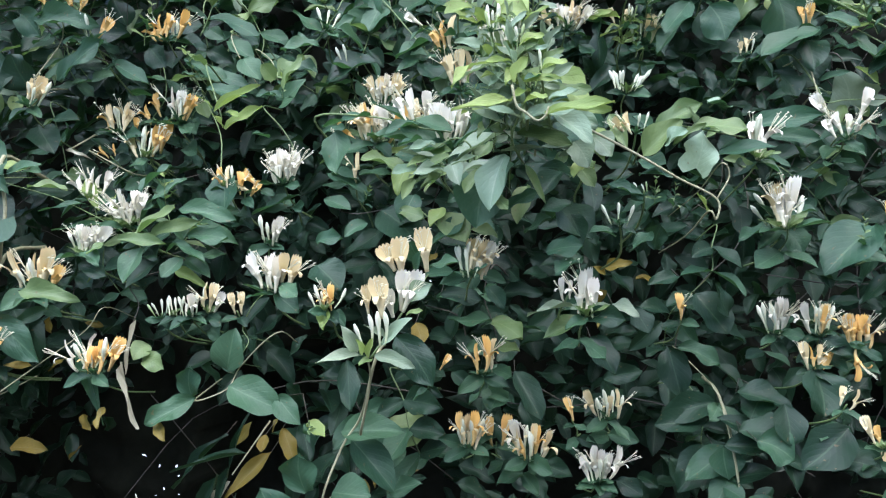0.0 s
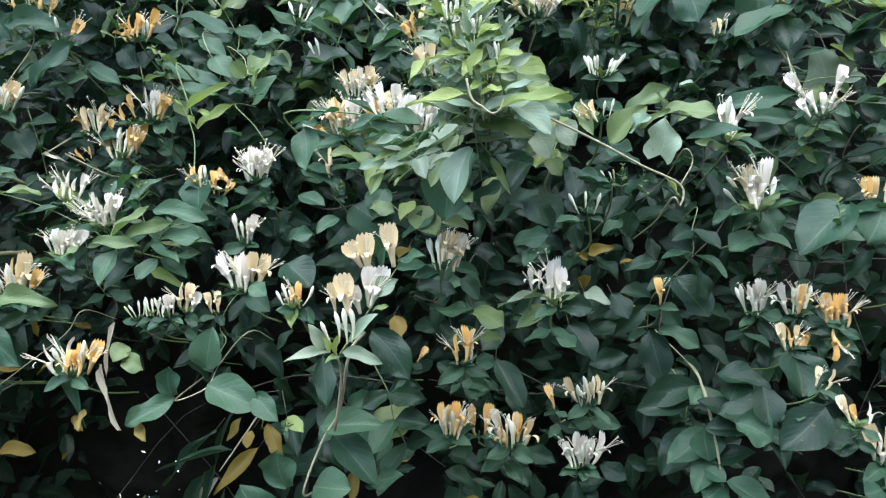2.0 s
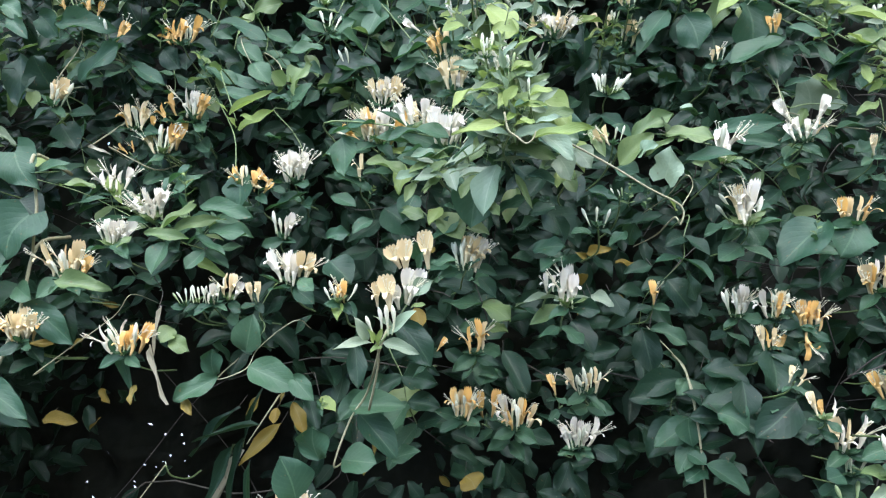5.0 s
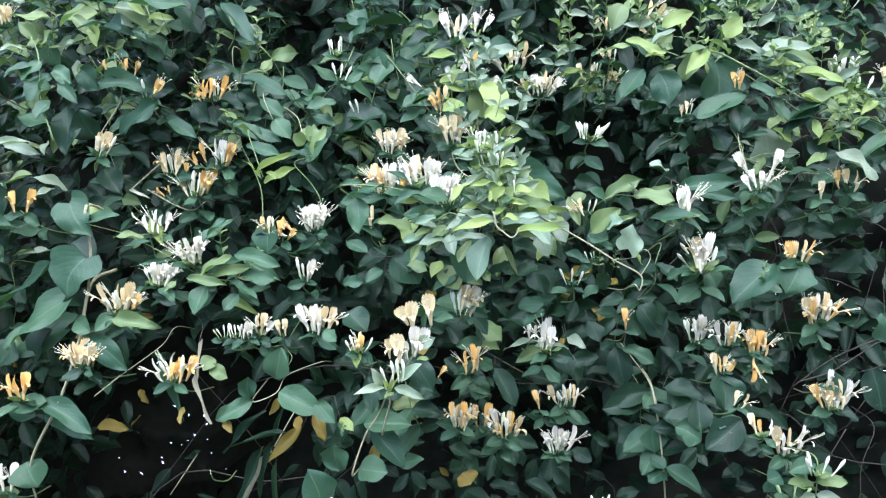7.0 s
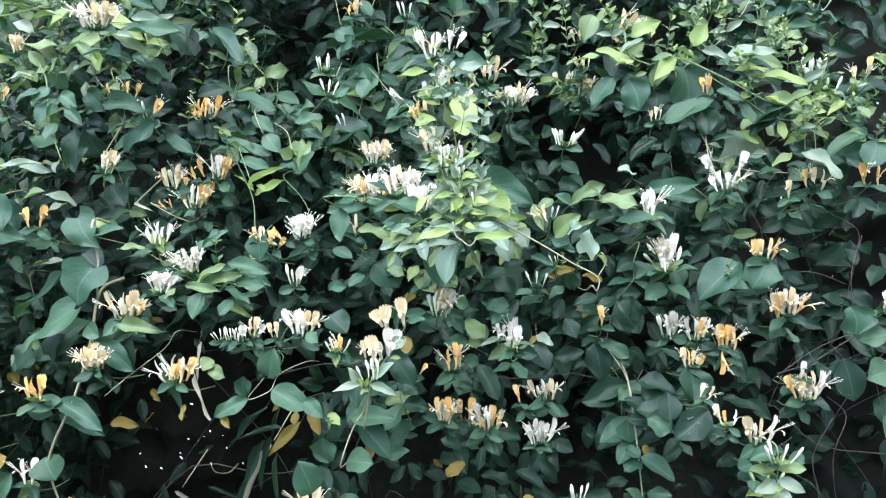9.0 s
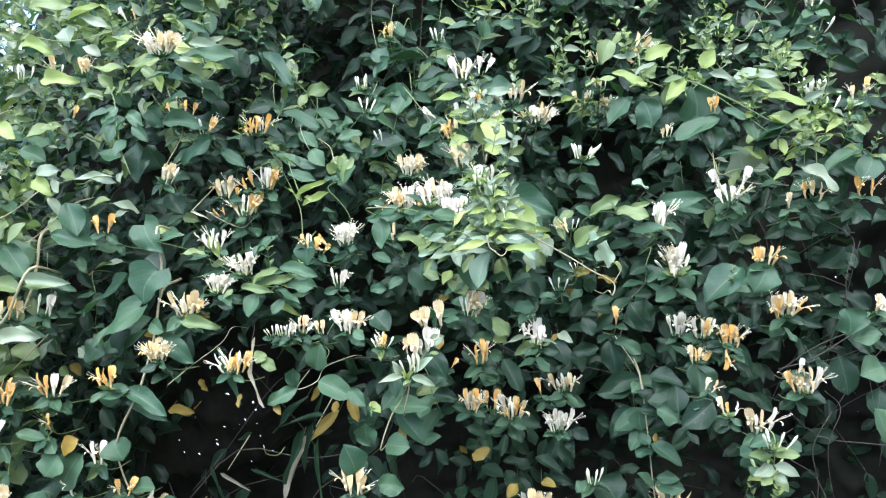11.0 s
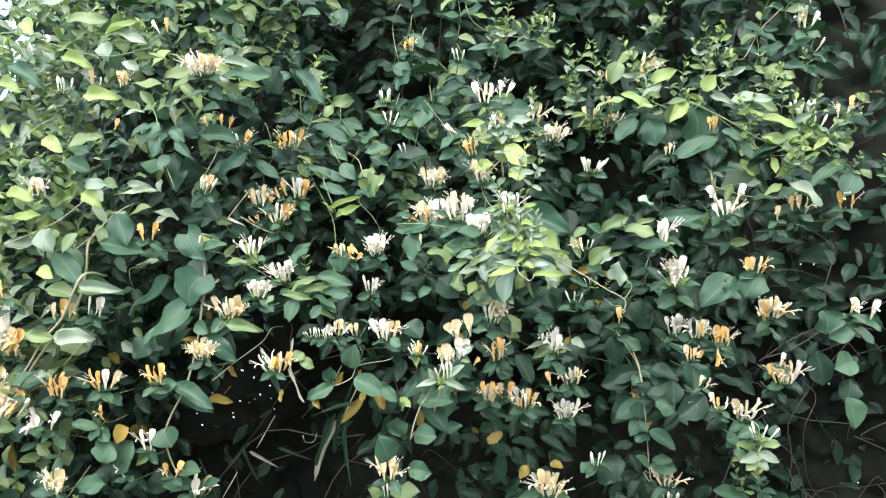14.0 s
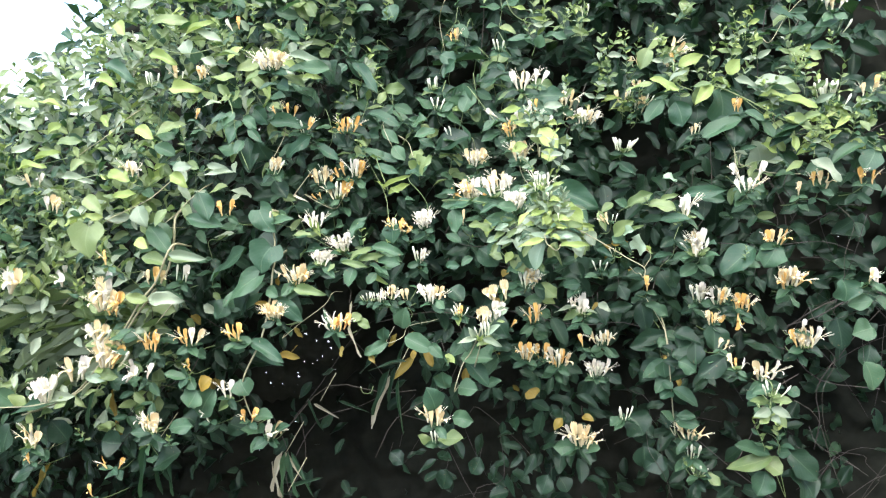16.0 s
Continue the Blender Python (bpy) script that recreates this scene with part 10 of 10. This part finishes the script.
young_tip(-0.134, 0.722, 1.826, 0.36, 10)
young_tip(-0.074, 0.643, 1.503, 0.25, 60)
young_tip(0.040, 0.668, 1.744, 0.32, 0)
young_tip(-0.040, 0.683, 1.710, 0.28, 30)
young_tip(0.408, 0.832, 1.972, 0.49, 0)
young_tip(0.434, 0.875, 2.054, 0.46, 0)
young_tip(0.457, 0.897, 2.092, 0.46, 0)
young_tip(0.534, 0.849, 1.998, 0.54, 0)
young_tip(0.550, 0.886, 2.028, 0.46, 10)
young_tip(0.574, 0.810, 1.889, 0.48, -20)
young_tip(0.626, 0.852, 1.902, 0.54, 20)
young_tip(0.545, 0.800, 1.870, 0.48, 0)
young_tip(0.609, 0.857, 1.930, 0.50, 0)
young_tip(0.665, 0.857, 1.875, 0.49, 30)
young_tip(0.480, 0.794, 1.923, 0.43, -30)
young_tip(0.228, 0.855, 2.059, 0.46, 0)
young_tip(0.257, 0.859, 2.050, 0.46, 10)
young_tip(0.194, 0.820, 1.996, 0.44, 0)
young_tip(0.264, 0.852, 1.964, 0.51, 0)
young_tip(0.335, 0.833, 1.971, 0.45, 0)
young_tip(0.062, 0.791, 2.081, 0.48, -30)
young_tip(0.116, 0.830, 2.096, 0.50, 10)
young_tip(0.154, 0.849, 2.114, 0.45, 30)
young_tip(-0.225, 0.839, 2.122, 0.46, 0)
young_tip(-0.288, 0.714, 2.055, 0.47, 10)
young_tip(-0.271, 0.743, 2.044, 0.43, 30)
young_tip(-0.326, 0.675, 2.054, 0.45, 0)
young_tip(-0.365, 0.663, 2.060, 0.45, -10)
young_tip(-0.489, 0.815, 2.117, 0.46, 0)
young_tip(-0.548, 0.811, 2.087, 0.52, -20)
young_tip(-0.595, 0.820, 2.109, 0.52, -10)
young_tip(-0.654, 0.815, 2.088, 0.52, 0)
young_tip(-0.728, 0.830, 2.112, 0.53, 0)
young_tip(-0.713, 0.764, 1.991, 0.51, 0)
young_tip(-0.625, 0.739, 1.960, 0.49, 0)
young_tip(-0.579, 0.743, 1.970, 0.44, 0)
young_tip(-0.292, 0.774, 1.958, 0.59, 0)
young_tip(-0.496, 0.753, 1.972, 0.59, 0)
young_tip(-0.296, 0.747, 1.904, 0.48, 0)
young_tip(-0.236, 0.811, 1.983, 0.46, 0)
young_tip(-0.657, 0.726, 1.912, 0.54, 0)
young_tip(-0.679, 0.714, 1.864, 0.54, 0)
young_tip(-0.594, 0.720, 1.884, 0.49, 0)
young_tip(0.612, 0.929, 2.056, 0.52, 0)
young_tip(0.727, 0.863, 1.867, 0.54, 0)
young_tip(0.703, 0.910, 1.975, 0.51, 0)
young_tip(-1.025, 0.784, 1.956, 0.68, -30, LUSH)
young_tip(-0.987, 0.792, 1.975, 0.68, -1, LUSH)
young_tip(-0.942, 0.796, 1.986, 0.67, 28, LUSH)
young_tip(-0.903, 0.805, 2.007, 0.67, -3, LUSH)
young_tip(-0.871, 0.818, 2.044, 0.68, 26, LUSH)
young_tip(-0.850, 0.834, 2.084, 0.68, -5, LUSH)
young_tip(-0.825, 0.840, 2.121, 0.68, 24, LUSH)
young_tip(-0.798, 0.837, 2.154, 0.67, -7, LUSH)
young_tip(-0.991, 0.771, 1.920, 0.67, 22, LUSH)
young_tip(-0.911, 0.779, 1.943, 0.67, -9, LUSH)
young_tip(0.057, 0.831, 2.121, 0.52, 20, LUSH)
young_tip(0.080, 0.819, 2.098, 0.52, -11, LUSH)
young_tip(0.119, 0.840, 2.112, 0.52, 18, LUSH)
young_tip(0.153, 0.833, 2.079, 0.52, -13, LUSH)
young_tip(0.198, 0.835, 2.044, 0.52, 16, LUSH)
young_tip(0.430, 0.888, 2.080, 0.52, -15, LUSH)
young_tip(0.419, 0.872, 2.048, 0.52, 14, LUSH)
young_tip(0.466, 0.865, 2.036, 0.51, -17, LUSH)
young_tip(0.330, 0.898, 2.116, 0.53, 12, LUSH)
young_tip(0.308, 0.870, 2.052, 0.52, -19, LUSH)
young_tip(0.382, 0.851, 2.008, 0.51, 10, LUSH)
young_tip(-0.593, 0.686, 1.432, 0.46, 0)
young_tip(-0.645, 0.698, 1.284, 0.48, 0)
young_tip(-0.880, 0.756, 1.254, 0.51, 0)
young_tip(-0.927, 0.778, 1.680, 0.75, 0)
young_tip(-0.766, 0.642, 1.743, 0.67, 0)
young_tip(-0.934, 0.729, 1.743, 0.72, 0)
young_tip(-0.984, 0.734, 1.672, 0.73, 0)
young_tip(0.532, 0.818, 1.316, 0.79, 0)
young_tip(0.530, 0.844, 1.996, 0.64, 0)
young_tip(0.505, 0.812, 1.316, 0.67, 0)
young_tip(-0.237, 0.692, 1.694, 0.65, 0)
young_tip(-0.268, 0.688, 1.674, 0.54, -30)
young_tip(-0.215, 0.687, 1.675, 0.54, 30)
young_tip(0.073, 0.570, 1.892, 0.59, 0, PALE)
young_tip(0.096, 0.560, 1.864, 0.61, 10, PALE)
young_tip(0.068, 0.570, 1.850, 0.52, -20, PALE)
young_tip(0.116, 0.560, 1.847, 0.58, 30, PALE)
young_tip(0.087, 0.580, 1.919, 0.53, 5, PALE)
young_tip(0.369, 0.838, 1.985, 0.52, -10, LUSH)
young_tip(0.421, 0.855, 2.016, 0.53, 10, LUSH)
young_tip(0.443, 0.841, 1.996, 0.45, 30, LUSH)
young_tip(0.463, 0.817, 1.969, 0.44, 20, LUSH)
young_tip(0.482, 0.799, 1.948, 0.50, -20, LUSH)
young_tip(0.540, 0.869, 2.017, 0.63, 0, LUSH)
young_tip(0.540, 0.835, 1.978, 0.45, 15, LUSH)
young_tip(0.563, 0.835, 1.954, 0.57, -15, LUSH)
young_tip(0.593, 0.853, 1.941, 0.52, 10, LUSH)
young_tip(0.634, 0.877, 1.937, 0.53, 25, LUSH)
young_tip(0.666, 0.879, 1.920, 0.46, 35, LUSH)
young_tip(0.565, 0.804, 1.886, 0.49, -30, LUSH)
young_tip(0.625, 0.894, 1.974, 0.54, 5, LUSH)
young_tip(0.191, 0.822, 2.023, 0.59, -5, LUSH)
young_tip(0.193, 0.821, 1.989, 0.52, 10, LUSH)
young_tip(0.230, 0.836, 2.010, 0.46, 20, LUSH)
young_tip(0.298, 0.856, 2.031, 0.47, 0, LUSH)
young_tip(0.128, 0.736, 1.966, 0.42, -20, LUSH)
young_tip(0.174, 0.803, 1.966, 0.45, 10, LUSH)
young_tip(0.322, 0.843, 2.002, 0.46, 20, LUSH)
young_tip(0.394, 0.834, 1.976, 0.39, -20, LUSH)
young_tip(0.545, 0.795, 1.885, 0.37, 10, LUSH)
